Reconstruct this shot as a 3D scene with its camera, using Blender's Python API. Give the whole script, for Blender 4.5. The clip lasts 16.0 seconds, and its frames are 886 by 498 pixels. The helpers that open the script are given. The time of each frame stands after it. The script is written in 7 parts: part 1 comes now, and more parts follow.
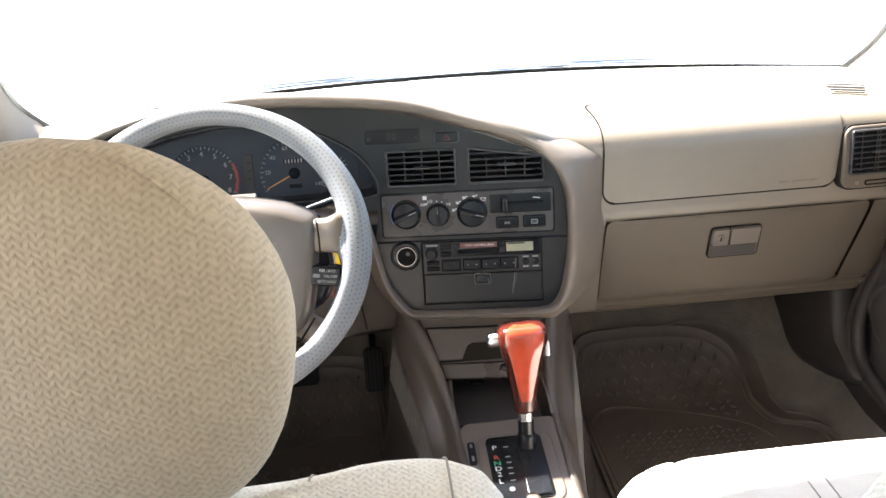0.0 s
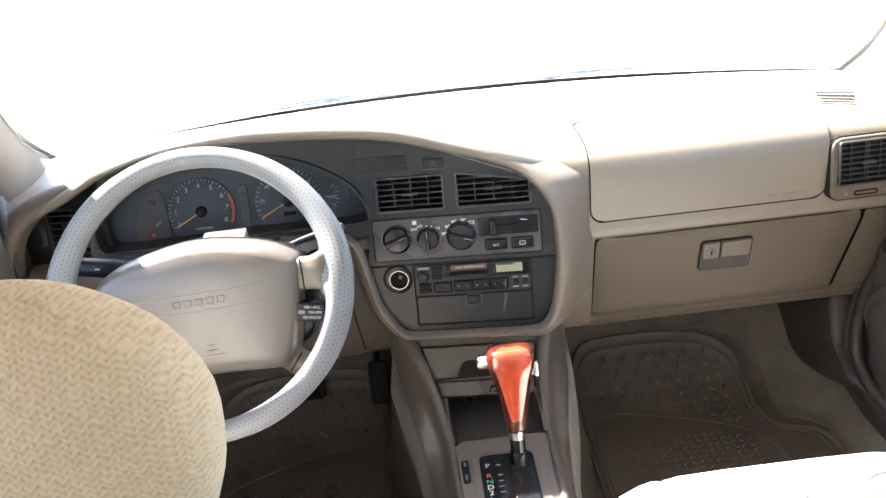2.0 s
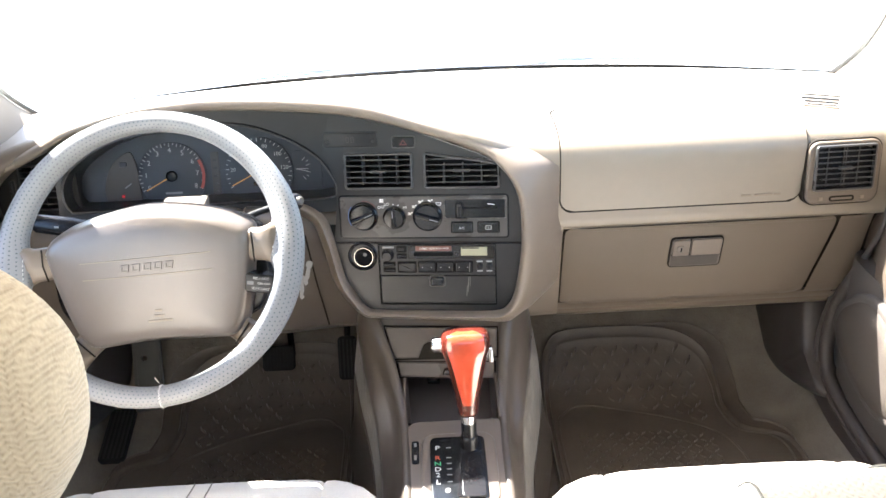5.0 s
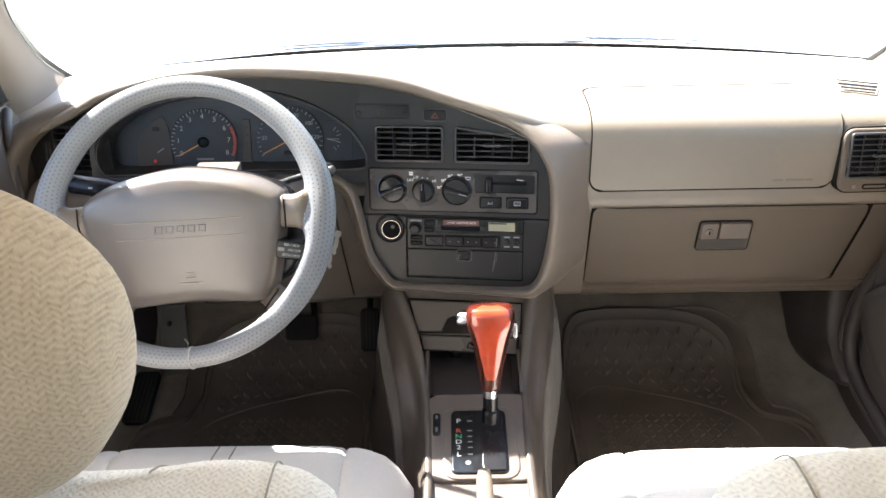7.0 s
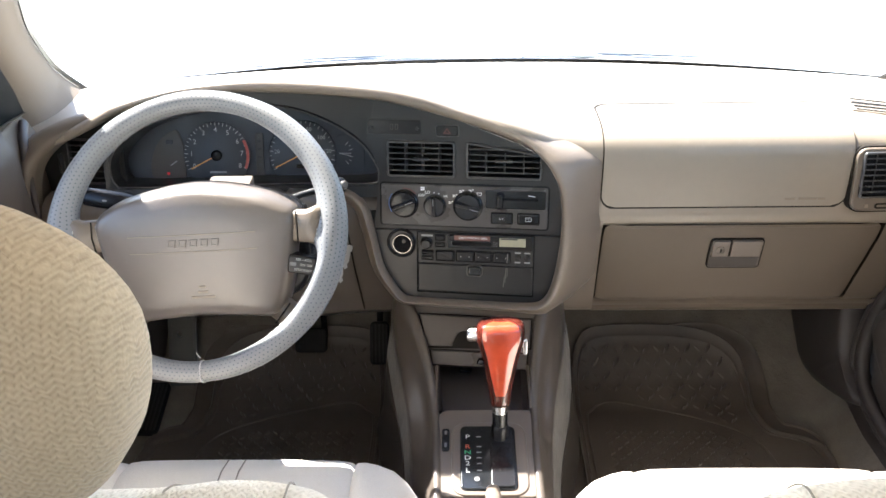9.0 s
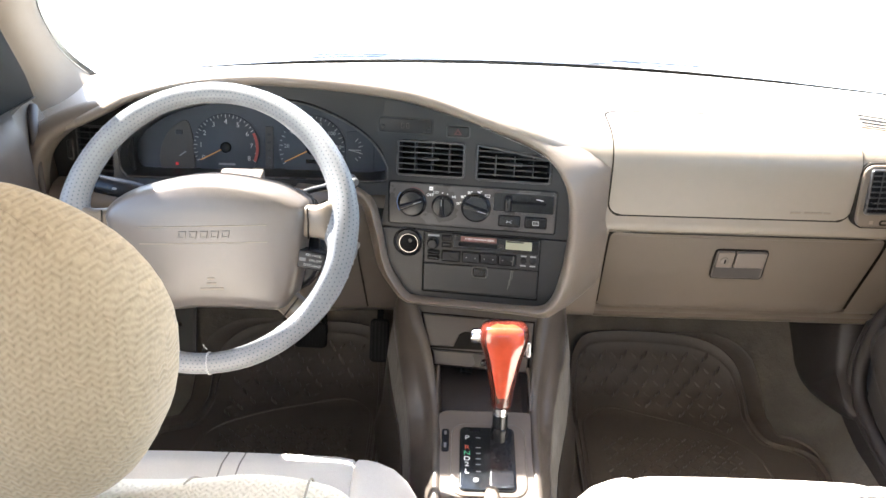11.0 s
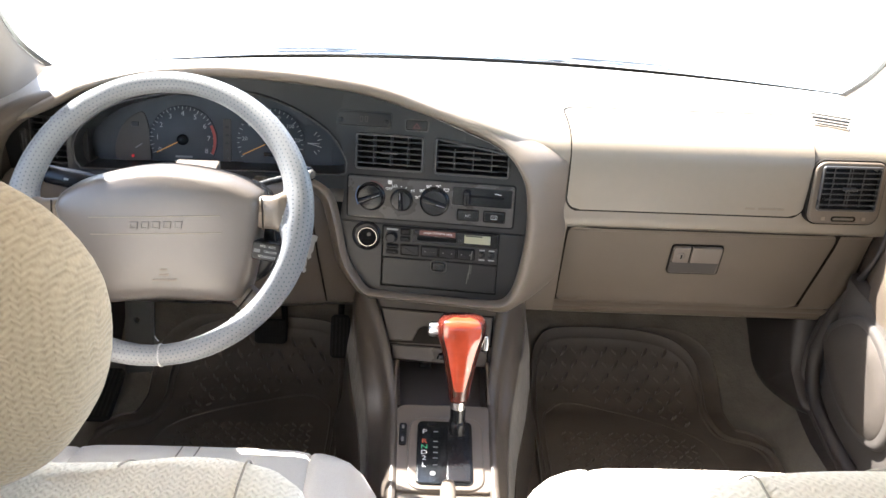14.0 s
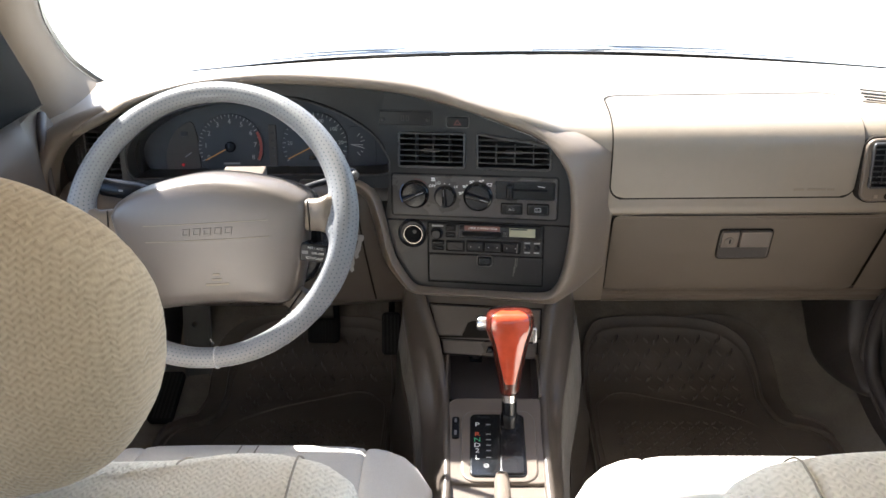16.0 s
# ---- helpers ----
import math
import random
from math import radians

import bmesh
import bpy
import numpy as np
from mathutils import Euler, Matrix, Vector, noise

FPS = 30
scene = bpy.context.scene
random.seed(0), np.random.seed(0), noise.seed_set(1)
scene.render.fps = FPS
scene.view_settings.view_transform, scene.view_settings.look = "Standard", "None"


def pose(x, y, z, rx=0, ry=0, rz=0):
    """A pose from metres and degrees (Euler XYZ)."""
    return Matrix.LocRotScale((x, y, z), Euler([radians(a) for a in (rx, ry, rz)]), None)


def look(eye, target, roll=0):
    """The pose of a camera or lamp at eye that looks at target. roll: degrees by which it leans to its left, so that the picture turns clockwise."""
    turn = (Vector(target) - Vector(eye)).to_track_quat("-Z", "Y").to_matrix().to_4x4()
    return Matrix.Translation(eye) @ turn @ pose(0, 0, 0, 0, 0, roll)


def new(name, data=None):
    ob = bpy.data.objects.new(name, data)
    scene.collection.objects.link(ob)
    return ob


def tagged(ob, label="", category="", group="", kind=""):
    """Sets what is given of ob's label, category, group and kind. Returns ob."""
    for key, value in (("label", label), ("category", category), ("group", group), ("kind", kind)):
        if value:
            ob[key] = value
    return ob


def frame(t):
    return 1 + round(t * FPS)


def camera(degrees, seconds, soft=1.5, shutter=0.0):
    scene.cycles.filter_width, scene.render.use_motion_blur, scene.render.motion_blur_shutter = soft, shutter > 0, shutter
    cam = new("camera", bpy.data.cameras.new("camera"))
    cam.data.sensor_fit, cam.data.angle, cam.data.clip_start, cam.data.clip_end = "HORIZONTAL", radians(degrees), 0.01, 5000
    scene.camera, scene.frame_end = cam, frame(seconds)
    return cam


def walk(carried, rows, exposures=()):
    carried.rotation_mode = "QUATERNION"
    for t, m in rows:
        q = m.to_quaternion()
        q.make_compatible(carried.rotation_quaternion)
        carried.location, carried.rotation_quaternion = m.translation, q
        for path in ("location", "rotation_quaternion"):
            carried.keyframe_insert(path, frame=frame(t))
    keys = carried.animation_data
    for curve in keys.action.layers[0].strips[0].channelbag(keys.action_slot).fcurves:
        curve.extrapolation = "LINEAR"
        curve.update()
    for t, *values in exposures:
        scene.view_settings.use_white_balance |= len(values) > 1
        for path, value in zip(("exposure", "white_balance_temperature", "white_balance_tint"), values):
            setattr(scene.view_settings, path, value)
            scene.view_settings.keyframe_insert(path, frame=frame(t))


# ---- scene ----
cam = camera(56.1, 16.0)

PATH = [
    (0, (-0.176, -1.301, 0.94), (-0.037, 0.538, 0.166), -3.3),
    (0.5, (-0.199, -1.287, 0.932), (-0.075, 0.552, 0.155), -2.8),
    (1, (-0.186, -1.294, 0.942), (-0.072, 0.54, 0.152), -3.2),
    (1.5, (-0.151, -1.312, 0.974), (-0.053, 0.521, 0.179), -4.6),
    (2, (-0.099, -1.308, 1.012), (-0.042, 0.521, 0.203), -5.9),
    (2.5, (-0.049, -1.305, 1.01), (-0.053, 0.515, 0.18), -5.2),
    (3, (0.0, -1.301, 1.021), (-0.039, 0.521, 0.196), -4.9),
    (3.5, (-0.006, -1.311, 1.021), (-0.041, 0.515, 0.206), -4.0),
    (4, (-0.007, -1.306, 1.017), (-0.004, 0.517, 0.193), -3.5),
    (6.5, (-0.023, -1.309, 0.994), (-0.039, 0.486, 0.111), -1.7),
    (7, (-0.028, -1.314, 0.997), (-0.058, 0.477, 0.107), -1.4),
    (7.5, (-0.023, -1.305, 0.99), (-0.074, 0.483, 0.097), -2.0),
    (8, (-0.026, -1.311, 0.998), (-0.081, 0.477, 0.104), -2.3),
    (8.5, (-0.026, -1.307, 1.001), (-0.078, 0.487, 0.118), -2.0),
    (9, (-0.032, -1.312, 1.006), (-0.082, 0.489, 0.138), -1.1),
    (11.5, (-0.058, -1.316, 1.01), (-0.085, 0.484, 0.139), 1.5),
    (12, (-0.048, -1.318, 1.001), (-0.064, 0.486, 0.136), 1.7),
    (12.5, (-0.046, -1.317, 0.99), (-0.021, 0.484, 0.122), 2.6),
    (13, (-0.047, -1.326, 0.988), (-0.002, 0.478, 0.125), 3.3),
    (13.5, (-0.05, -1.322, 0.991), (-0.011, 0.486, 0.138), 2.8),
    (14, (-0.035, -1.32, 0.997), (0.004, 0.483, 0.134), 2.5),
    (14.5, (-0.054, -1.323, 0.983), (-0.031, 0.476, 0.11), 3.4),
    (15, (-0.066, -1.318, 0.979), (-0.078, 0.476, 0.095), 3.1),
    (15.5, (-0.037, -1.322, 0.993), (-0.086, 0.465, 0.098), 0.4),
    (16, (-0.025, -1.331, 1.003), (-0.109, 0.465, 0.128), -1.5),
]
EXPOSURE = [(0, 3.04), (0.5, 3.08), (1, 3), (1.5, 3.08), (2, 3.34), (3, 3.74), (3.7, 3.84), (4.3, 3.79), (6.5, 3.2), (7, 2.98), (8, 2.88), (8.5, 2.88), (9, 3.04), (11.5, 3.5), (12, 3.52), (12.5, 3.38), (13, 3.1), (13.5, 3.18), (14.5, 3.08), (15.5, 2.66), (16, 2.61)]
K = 0.905  # the radio is 180 mm wide
walk(cam, [(t, look(Vector(eye) * K, Vector(target) * K, roll)) for t, eye, target, roll in PATH], EXPOSURE)

from mathutils import geometry

# ---- light ----
SUN_DIR = Vector((0.60, -0.47, -1.0)).normalized()
world = bpy.data.worlds.new("sky")
scene.world = world
world.use_nodes = True
wn = world.node_tree.nodes
sky = wn.new("ShaderNodeTexSky")
sky.sky_type = "NISHITA"
sky.sun_disc = False
sky.sun_elevation = math.asin(-SUN_DIR.z)
sky.sun_rotation = math.atan2(-SUN_DIR.x, -SUN_DIR.y)
wn["Background"].inputs["Strength"].default_value = 0.115
world.node_tree.links.new(sky.outputs[0], wn["Background"].inputs["Color"])
sun = new("sun", bpy.data.lights.new("sun", "SUN"))
sun.data.energy = 5.0
sun.data.angle = radians(0.55)
sun.data.color = (1.0, 0.975, 0.935)
sun.matrix_basis = Matrix.Translation((0, 3, 6)) @ SUN_DIR.to_track_quat("-Z", "Y").to_matrix().to_4x4()

# ---- materials ----


def links(nt, a, b):
    nt.links.new(a, b)


def material(name, color, rough=0.5, metal=0.0, vary=0.12, vary_scale=9.0, grain=0.0, grain_scale=900.0,
             coat=0.0, spec=0.5, sheen=0.0, relief=0.0, relief_scale=30.0):
    """A surface with blotchy colour at two scales, uneven gloss and a fine grain, in metres."""
    m = bpy.data.materials.new(name)
    m.use_nodes = True
    nt = m.node_tree
    b = nt.nodes["Principled BSDF"]
    b.inputs["Metallic"].default_value = metal
    b.inputs["Specular IOR Level"].default_value = spec
    b.inputs["Coat Weight"].default_value = coat
    b.inputs["Coat Roughness"].default_value = 0.05
    b.inputs["Sheen Weight"].default_value = sheen
    co = nt.nodes.new("ShaderNodeTexCoord")
    n1 = nt.nodes.new("ShaderNodeTexNoise")
    n1.inputs["Scale"].default_value = vary_scale
    n1.inputs["Detail"].default_value = 6.0
    n2 = nt.nodes.new("ShaderNodeTexNoise")
    n2.inputs["Scale"].default_value = vary_scale * 22
    n2.inputs["Detail"].default_value = 3.0
    for n in (n1, n2):
        links(nt, co.outputs["Object"], n.inputs["Vector"])
    mix = nt.nodes.new("ShaderNodeMath")
    mix.operation = "MULTIPLY_ADD"
    mix.inputs[1].default_value = 0.35
    links(nt, n2.outputs["Fac"], mix.inputs[0])
    links(nt, n1.outputs["Fac"], mix.inputs[2])
    ramp = nt.nodes.new("ShaderNodeMapRange")
    ramp.inputs["From Min"].default_value = 0.35
    ramp.inputs["From Max"].default_value = 1.0
    ramp.inputs["To Min"].default_value = 1.0 - vary
    ramp.inputs["To Max"].default_value = 1.0 + vary
    links(nt, mix.outputs[0], ramp.inputs["Value"])
    col = nt.nodes.new("ShaderNodeVectorMath")
    col.operation = "SCALE"
    col.inputs[0].default_value = color
    links(nt, ramp.outputs[0], col.inputs["Scale"])
    links(nt, col.outputs[0], b.inputs["Base Color"])
    rr = nt.nodes.new("ShaderNodeMapRange")
    rr.inputs["To Min"].default_value = max(0.02, rough - 0.08)
    rr.inputs["To Max"].default_value = min(1.0, rough + 0.08)
    links(nt, n1.outputs["Fac"], rr.inputs["Value"])
    links(nt, rr.outputs[0], b.inputs["Roughness"])
    last = None
    for strength, size, dist in ((relief, relief_scale, 0.004), (grain, grain_scale, 0.0006)):
        if strength:
            g = nt.nodes.new("ShaderNodeTexNoise")
            g.inputs["Scale"].default_value = size
            g.inputs["Detail"].default_value = 2.0
            links(nt, co.outputs["Object"], g.inputs["Vector"])
            bu = nt.nodes.new("ShaderNodeBump")
            bu.inputs["Strength"].default_value = strength
            bu.inputs["Distance"].default_value = dist
            links(nt, g.outputs["Fac"], bu.inputs["Height"])
            if last:
                links(nt, last.outputs[0], bu.inputs["Normal"])
            links(nt, bu.outputs[0], b.inputs["Normal"])
            last = bu
    return m


def math_node(nt, op, a, b=None):
    n = nt.nodes.new("ShaderNodeMath")
    n.operation = op
    for i, v in enumerate((a, b)):
        if v is None:
            continue
        if isinstance(v, (int, float)):
            n.inputs[i].default_value = v
        else:
            links(nt, v, n.inputs[i])
    return n.outputs[0]


def woven(name, light, dark, period, step, up=1.0, depth=0.0011):
    """Seat cloth: herringbone of slanting floats with dark gaps, and fuzz."""
    m = bpy.data.materials.new(name)
    m.use_nodes = True
    nt = m.node_tree
    b = nt.nodes["Principled BSDF"]
    b.inputs["Roughness"].default_value = 0.95
    b.inputs["Specular IOR Level"].default_value = 0.1
    b.inputs["Sheen Weight"].default_value = 0.25
    co = nt.nodes.new("ShaderNodeTexCoord")
    wob = nt.nodes.new("ShaderNodeTexNoise")
    wob.inputs["Scale"].default_value = 70.0
    wob.inputs["Detail"].default_value = 1.0
    links(nt, co.outputs["Object"], wob.inputs["Vector"])
    sep = nt.nodes.new("ShaderNodeSeparateXYZ")
    links(nt, co.outputs["Object"], sep.inputs[0])
    w = math_node(nt, "MULTIPLY", wob.outputs["Fac"], step * 1.3)
    u = math_node(nt, "ADD", sep.outputs["X"], w)
    v = math_node(nt, "ADD", math_node(nt, "ADD", sep.outputs["Z"], math_node(nt, "MULTIPLY", sep.outputs["Y"], up)), w)
    col = math_node(nt, "MULTIPLY", u, 1.0 / period)
    # zigzag runs up one column and down the next
    tri = math_node(nt, "ABSOLUTE", math_node(nt, "SUBTRACT", math_node(nt, "MULTIPLY", math_node(nt, "FRACT", col), 2.0), 1.0))
    row = math_node(nt, "ADD", math_node(nt, "MULTIPLY", v, 1.0 / step), math_node(nt, "MULTIPLY", tri, 0.8))
    ends = math_node(nt, "SUBTRACT", math_node(nt, "MULTIPLY", tri, 2.0), 1.0)
    across = math_node(nt, "ADD", 0.5, math_node(nt, "MULTIPLY", math_node(nt, "SINE", math_node(nt, "MULTIPLY", row, 2 * math.pi)), 0.5))
    gap = math_node(nt, "ADD", 0.38, math_node(nt, "MULTIPLY", math_node(nt, "POWER", ends, 2.0), 0.62))
    grain = math_node(nt, "SUBTRACT", 1.0, math_node(nt, "MULTIPLY", math_node(nt, "SUBTRACT", 1.0, across), gap))
    cell = nt.nodes.new("ShaderNodeCombineXYZ")
    links(nt, math_node(nt, "FLOOR", math_node(nt, "MULTIPLY", col, 2.0)), cell.inputs["X"])
    links(nt, math_node(nt, "FLOOR", row), cell.inputs["Y"])
    tone = nt.nodes.new("ShaderNodeTexWhiteNoise")
    tone.noise_dimensions = "2D"
    links(nt, cell.outputs[0], tone.inputs["Vector"])
    h = math_node(nt, "ADD", math_node(nt, "MULTIPLY", grain, 0.85), math_node(nt, "MULTIPLY", tone.outputs["Value"], 0.22))
    fuzz = nt.nodes.new("ShaderNodeTexNoise")
    fuzz.inputs["Scale"].default_value = 420.0
    fuzz.inputs["Detail"].default_value = 4.0
    links(nt, co.outputs["Object"], fuzz.inputs["Vector"])
    h2 = math_node(nt, "ADD", h, math_node(nt, "MULTIPLY", fuzz.outputs["Fac"], 1.15))
    blot = nt.nodes.new("ShaderNodeTexNoise")
    blot.inputs["Scale"].default_value = 9.0
    blot.inputs["Detail"].default_value = 5.0
    links(nt, co.outputs["Object"], blot.inputs["Vector"])
    f = math_node(nt, "ADD", math_node(nt, "MULTIPLY", h2, 0.45), math_node(nt, "MULTIPLY", blot.outputs["Fac"], 0.28))
    mx = nt.nodes.new("ShaderNodeMix")
    mx.data_type = "RGBA"
    links(nt, f, mx.inputs["Factor"])
    mx.inputs["A"].default_value = (*dark, 1)
    mx.inputs["B"].default_value = (*light, 1)
    links(nt, mx.outputs["Result"], b.inputs["Base Color"])
    bu = nt.nodes.new("ShaderNodeBump")
    bu.inputs["Strength"].default_value = 0.6
    bu.inputs["Distance"].default_value = depth
    links(nt, h2, bu.inputs["Height"])
    links(nt, bu.outputs[0], b.inputs["Normal"])
    return m


def perforated(name, color, hole, per_u, per_v):
    """Soft leather with staggered rows of punched holes, laid out along the UV map."""
    m = material(name, color, 0.42, vary=0.07, vary_scale=25.0, grain=0.25, grain_scale=1500.0, spec=0.45)
    nt = m.node_tree
    b = nt.nodes["Principled BSDF"]
    base = b.inputs["Base Color"].links[0].from_socket
    uv = nt.nodes.new("ShaderNodeUVMap")
    sep = nt.nodes.new("ShaderNodeSeparateXYZ")
    links(nt, uv.outputs[0], sep.inputs[0])
    u = math_node(nt, "MULTIPLY", sep.outputs["X"], per_u)
    v = math_node(nt, "MULTIPLY", sep.outputs["Y"], per_v)
    odd = math_node(nt, "MULTIPLY", math_node(nt, "GREATER_THAN", math_node(nt, "FRACT", math_node(nt, "MULTIPLY", v, 0.5)), 0.5), 0.5)
    fu = math_node(nt, "SUBTRACT", math_node(nt, "FRACT", math_node(nt, "ADD", u, odd)), 0.5)
    fv = math_node(nt, "SUBTRACT", math_node(nt, "FRACT", v), 0.5)
    r = math_node(nt, "SQRT", math_node(nt, "ADD", math_node(nt, "POWER", fu, 2.0), math_node(nt, "POWER", fv, 2.0)))
    dot = math_node(nt, "LESS_THAN", r, 0.15)
    mx = nt.nodes.new("ShaderNodeMix")
    mx.data_type = "RGBA"
    links(nt, dot, mx.inputs["Factor"])
    links(nt, base, mx.inputs["A"])
    mx.inputs["B"].default_value = (*hole, 1)
    links(nt, mx.outputs["Result"], b.inputs["Base Color"])
    # each hole pulls the leather in round itself
    bu = nt.nodes.new("ShaderNodeBump")
    bu.inputs["Strength"].default_value = 0.45
    bu.inputs["Distance"].default_value = 0.0003
    links(nt, math_node(nt, "MINIMUM", math_node(nt, "MULTIPLY", r, 3.4), 1.0), bu.inputs["Height"])
    if b.inputs["Normal"].links:
        links(nt, b.inputs["Normal"].links[0].from_socket, bu.inputs["Normal"])
    links(nt, bu.outputs[0], b.inputs["Normal"])
    return m


def glass(name, tint, rough=0.0):
    m = bpy.data.materials.new(name)
    m.use_nodes = True
    b = m.node_tree.nodes["Principled BSDF"]
    b.inputs["Base Color"].default_value = (*tint, 1)
    b.inputs["Roughness"].default_value = rough
    b.inputs["Transmission Weight"].default_value = 1.0
    b.inputs["IOR"].default_value = 1.02
    return m


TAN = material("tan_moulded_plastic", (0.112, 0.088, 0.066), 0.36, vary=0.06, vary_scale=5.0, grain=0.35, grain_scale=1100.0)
# dash tan in a lighter copy, for window light on the surround's flank
TAN_RIM = material("window_lit_tan_skin", (0.170, 0.138, 0.108), 0.37, vary=0.06, vary_scale=5.0, grain=0.35, grain_scale=1000.0)
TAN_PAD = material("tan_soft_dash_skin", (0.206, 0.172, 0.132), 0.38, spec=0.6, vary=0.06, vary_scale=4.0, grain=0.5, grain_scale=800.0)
# taupe of the console, taken darker for the shade on the driver's side
CONSOLE = material("shade_darkened_taupe_plastic", (0.078, 0.064, 0.053), 0.30, vary=0.09, vary_scale=9.0, grain=0.35, grain_scale=900.0)
HUB_SKIN = material("worn_tan_hub_skin", (0.093, 0.077, 0.065), 0.34, vary=0.07, vary_scale=7.0, grain=0.15, grain_scale=900.0, spec=0.7)
TAN_TRIM = material("tan_satin_trim", (0.126, 0.101, 0.081), 0.36, vary=0.07, vary_scale=8.0, grain=0.2)
# dash tan in a darker, duller copy, for the pillar's shade on the door
TAN_DOOR = material("shade_darkened_door_tan", (0.078, 0.060, 0.045), 0.6, spec=0.3, vary=0.08, vary_scale=6.0, grain=0.35, grain_scale=1100.0)
PILLAR = material("beige_pillar_trim", (0.108, 0.083, 0.059), 0.65, spec=0.3, vary=0.05, grain=0.3)
HEADLINER = material("beige_headliner", (0.60, 0.545, 0.46), 0.95, vary=0.05, grain=0.6, grain_scale=500.0)
CHARCOAL = material("charcoal_plastic", (0.019, 0.0186, 0.0184), 0.33, spec=0.35, vary=0.16, vary_scale=12.0, grain=0.3)
CHARCOAL_SATIN = material("charcoal_satin_plate", (0.068, 0.063, 0.059), 0.28, spec=0.35, vary=0.14, vary_scale=14.0, grain=0.15)
BLACK = material("black_plastic", (0.010, 0.010, 0.011), 0.24, spec=0.3, vary=0.25, vary_scale=18.0, grain=0.15)
BLACK_GLOSS = material("black_gloss_plastic", (0.009, 0.010, 0.011), 0.15, vary=0.2, vary_scale=20.0)
VOID = material("black_recess", (0.010, 0.010, 0.010), 0.8, vary=0.2, spec=0.05)
STAIN = material("dried_water_stain", (0.105, 0.100, 0.092), 0.7, vary=0.5, vary_scale=120.0)
DUCT = material("dark_grey_duct", (0.016, 0.016, 0.016), 0.6, vary=0.2, spec=0.2)
SEAM = material("dark_joint", (0.018, 0.015, 0.012), 0.8, vary=0.2, spec=0.1)
SPEAKER = material("brown_speaker_mesh", (0.062, 0.052, 0.044), 0.7, spec=0.2, vary=0.12, vary_scale=20.0, grain=0.9, grain_scale=1400.0)
DOOR_LOW = material("dark_brown_door_carpet", (0.052, 0.044, 0.038), 0.8, vary=0.15, vary_scale=10.0, grain=0.5)
PALE_PLASTIC = material("pale_grey_plastic", (0.050, 0.050, 0.044), 0.35, vary=0.12, vary_scale=20.0)
KICK = material("dark_brown_trim", (0.040, 0.033, 0.030), 0.55, vary=0.2, grain=0.3)
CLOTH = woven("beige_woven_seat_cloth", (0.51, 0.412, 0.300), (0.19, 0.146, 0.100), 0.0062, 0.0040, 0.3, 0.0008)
# backrest weave lightened to carry the side window's light on the shoulders
CLOTH_BACK = woven("window_lit_backrest_cloth", (0.90, 0.83, 0.74), (0.50, 0.435, 0.36), 0.0066, 0.0046, 1.0, 0.0010)
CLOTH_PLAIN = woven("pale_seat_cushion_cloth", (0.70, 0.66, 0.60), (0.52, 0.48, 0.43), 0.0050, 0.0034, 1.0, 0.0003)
COVER = perforated("grey_perforated_leather", (0.158, 0.161, 0.165), (0.042, 0.048, 0.055), 190.0, 19.0)
STITCH = material("white_thread", (0.46, 0.45, 0.43), 0.8, vary=0.05)
RUBBER = material("brown_rubber_mat", (0.076, 0.061, 0.048), 0.48, vary=0.22, vary_scale=10.0, grain=0.4, grain_scale=600.0, spec=0.32)
CARPET = material("grey_brown_carpet", (0.145, 0.126, 0.103), 0.98, vary=0.3, vary_scale=14.0, grain=1.0, grain_scale=450.0, spec=0.1, sheen=0.2, relief=0.5, relief_scale=60.0)
PEDAL_RIB = material("worn_rubber_rib", (0.020, 0.0192, 0.0185), 0.65, spec=0.2, vary=0.3, vary_scale=30.0)
PEDAL = material("worn_black_rubber", (0.012, 0.0117, 0.0115), 0.7, spec=0.15, vary=0.3, vary_scale=30.0, grain=0.4)
WOOD = material("red_lacquered_wood", (0.46, 0.062, 0.025), 0.14, vary=0.25, vary_scale=45.0, coat=1.0)
WOOD_DARK = material("dark_red_brown_lacquer", (0.075, 0.014, 0.009), 0.16, vary=0.3, vary_scale=40.0, coat=1.0)
CHROME = material("chrome", (0.82, 0.82, 0.82), 0.2, metal=1.0, vary=0.05)
LOCK_METAL = material("dull_lock_metal", (0.16, 0.14, 0.12), 0.5, metal=0.6, vary=0.15)
RING_METAL = material("dull_plated_ring", (0.36, 0.35, 0.33), 0.25, metal=1.0, vary=0.1)
STEEL = material("worn_nickel_steel", (0.36, 0.36, 0.36), 0.3, metal=1.0, vary=0.1)
DIAL_INK = material("pale_dial_print", (0.42, 0.42, 0.40), 0.6, vary=0.03)
DIAL_RED = material("dull_red_dial_print", (0.34, 0.06, 0.045), 0.6, vary=0.05)
DULL_RED = material("dull_red_mark", (0.10, 0.022, 0.018), 0.6, vary=0.05)
VENT = material("grey_vent_plastic", (0.046, 0.045, 0.044), 0.30, vary=0.1, vary_scale=20.0)
WHITE_INK = material("white_print", (0.78, 0.78, 0.76), 0.6, vary=0.03)
DIM_INK = material("dim_grey_print", (0.13, 0.13, 0.13), 0.6, vary=0.05)
GREY_INK = material("grey_print", (0.28, 0.28, 0.28), 0.6, vary=0.05)
TAN_INK = material("faint_moulded_mark", (0.190, 0.152, 0.117), 0.6, vary=0.05)
RED_INK = material("red_print", (0.62, 0.09, 0.035), 0.6, vary=0.05)
GREEN_INK = material("green_print", (0.05, 0.46, 0.20), 0.6, vary=0.05)
BLUE_INK = material("blue_print", (0.06, 0.13, 0.32), 0.6, vary=0.05)
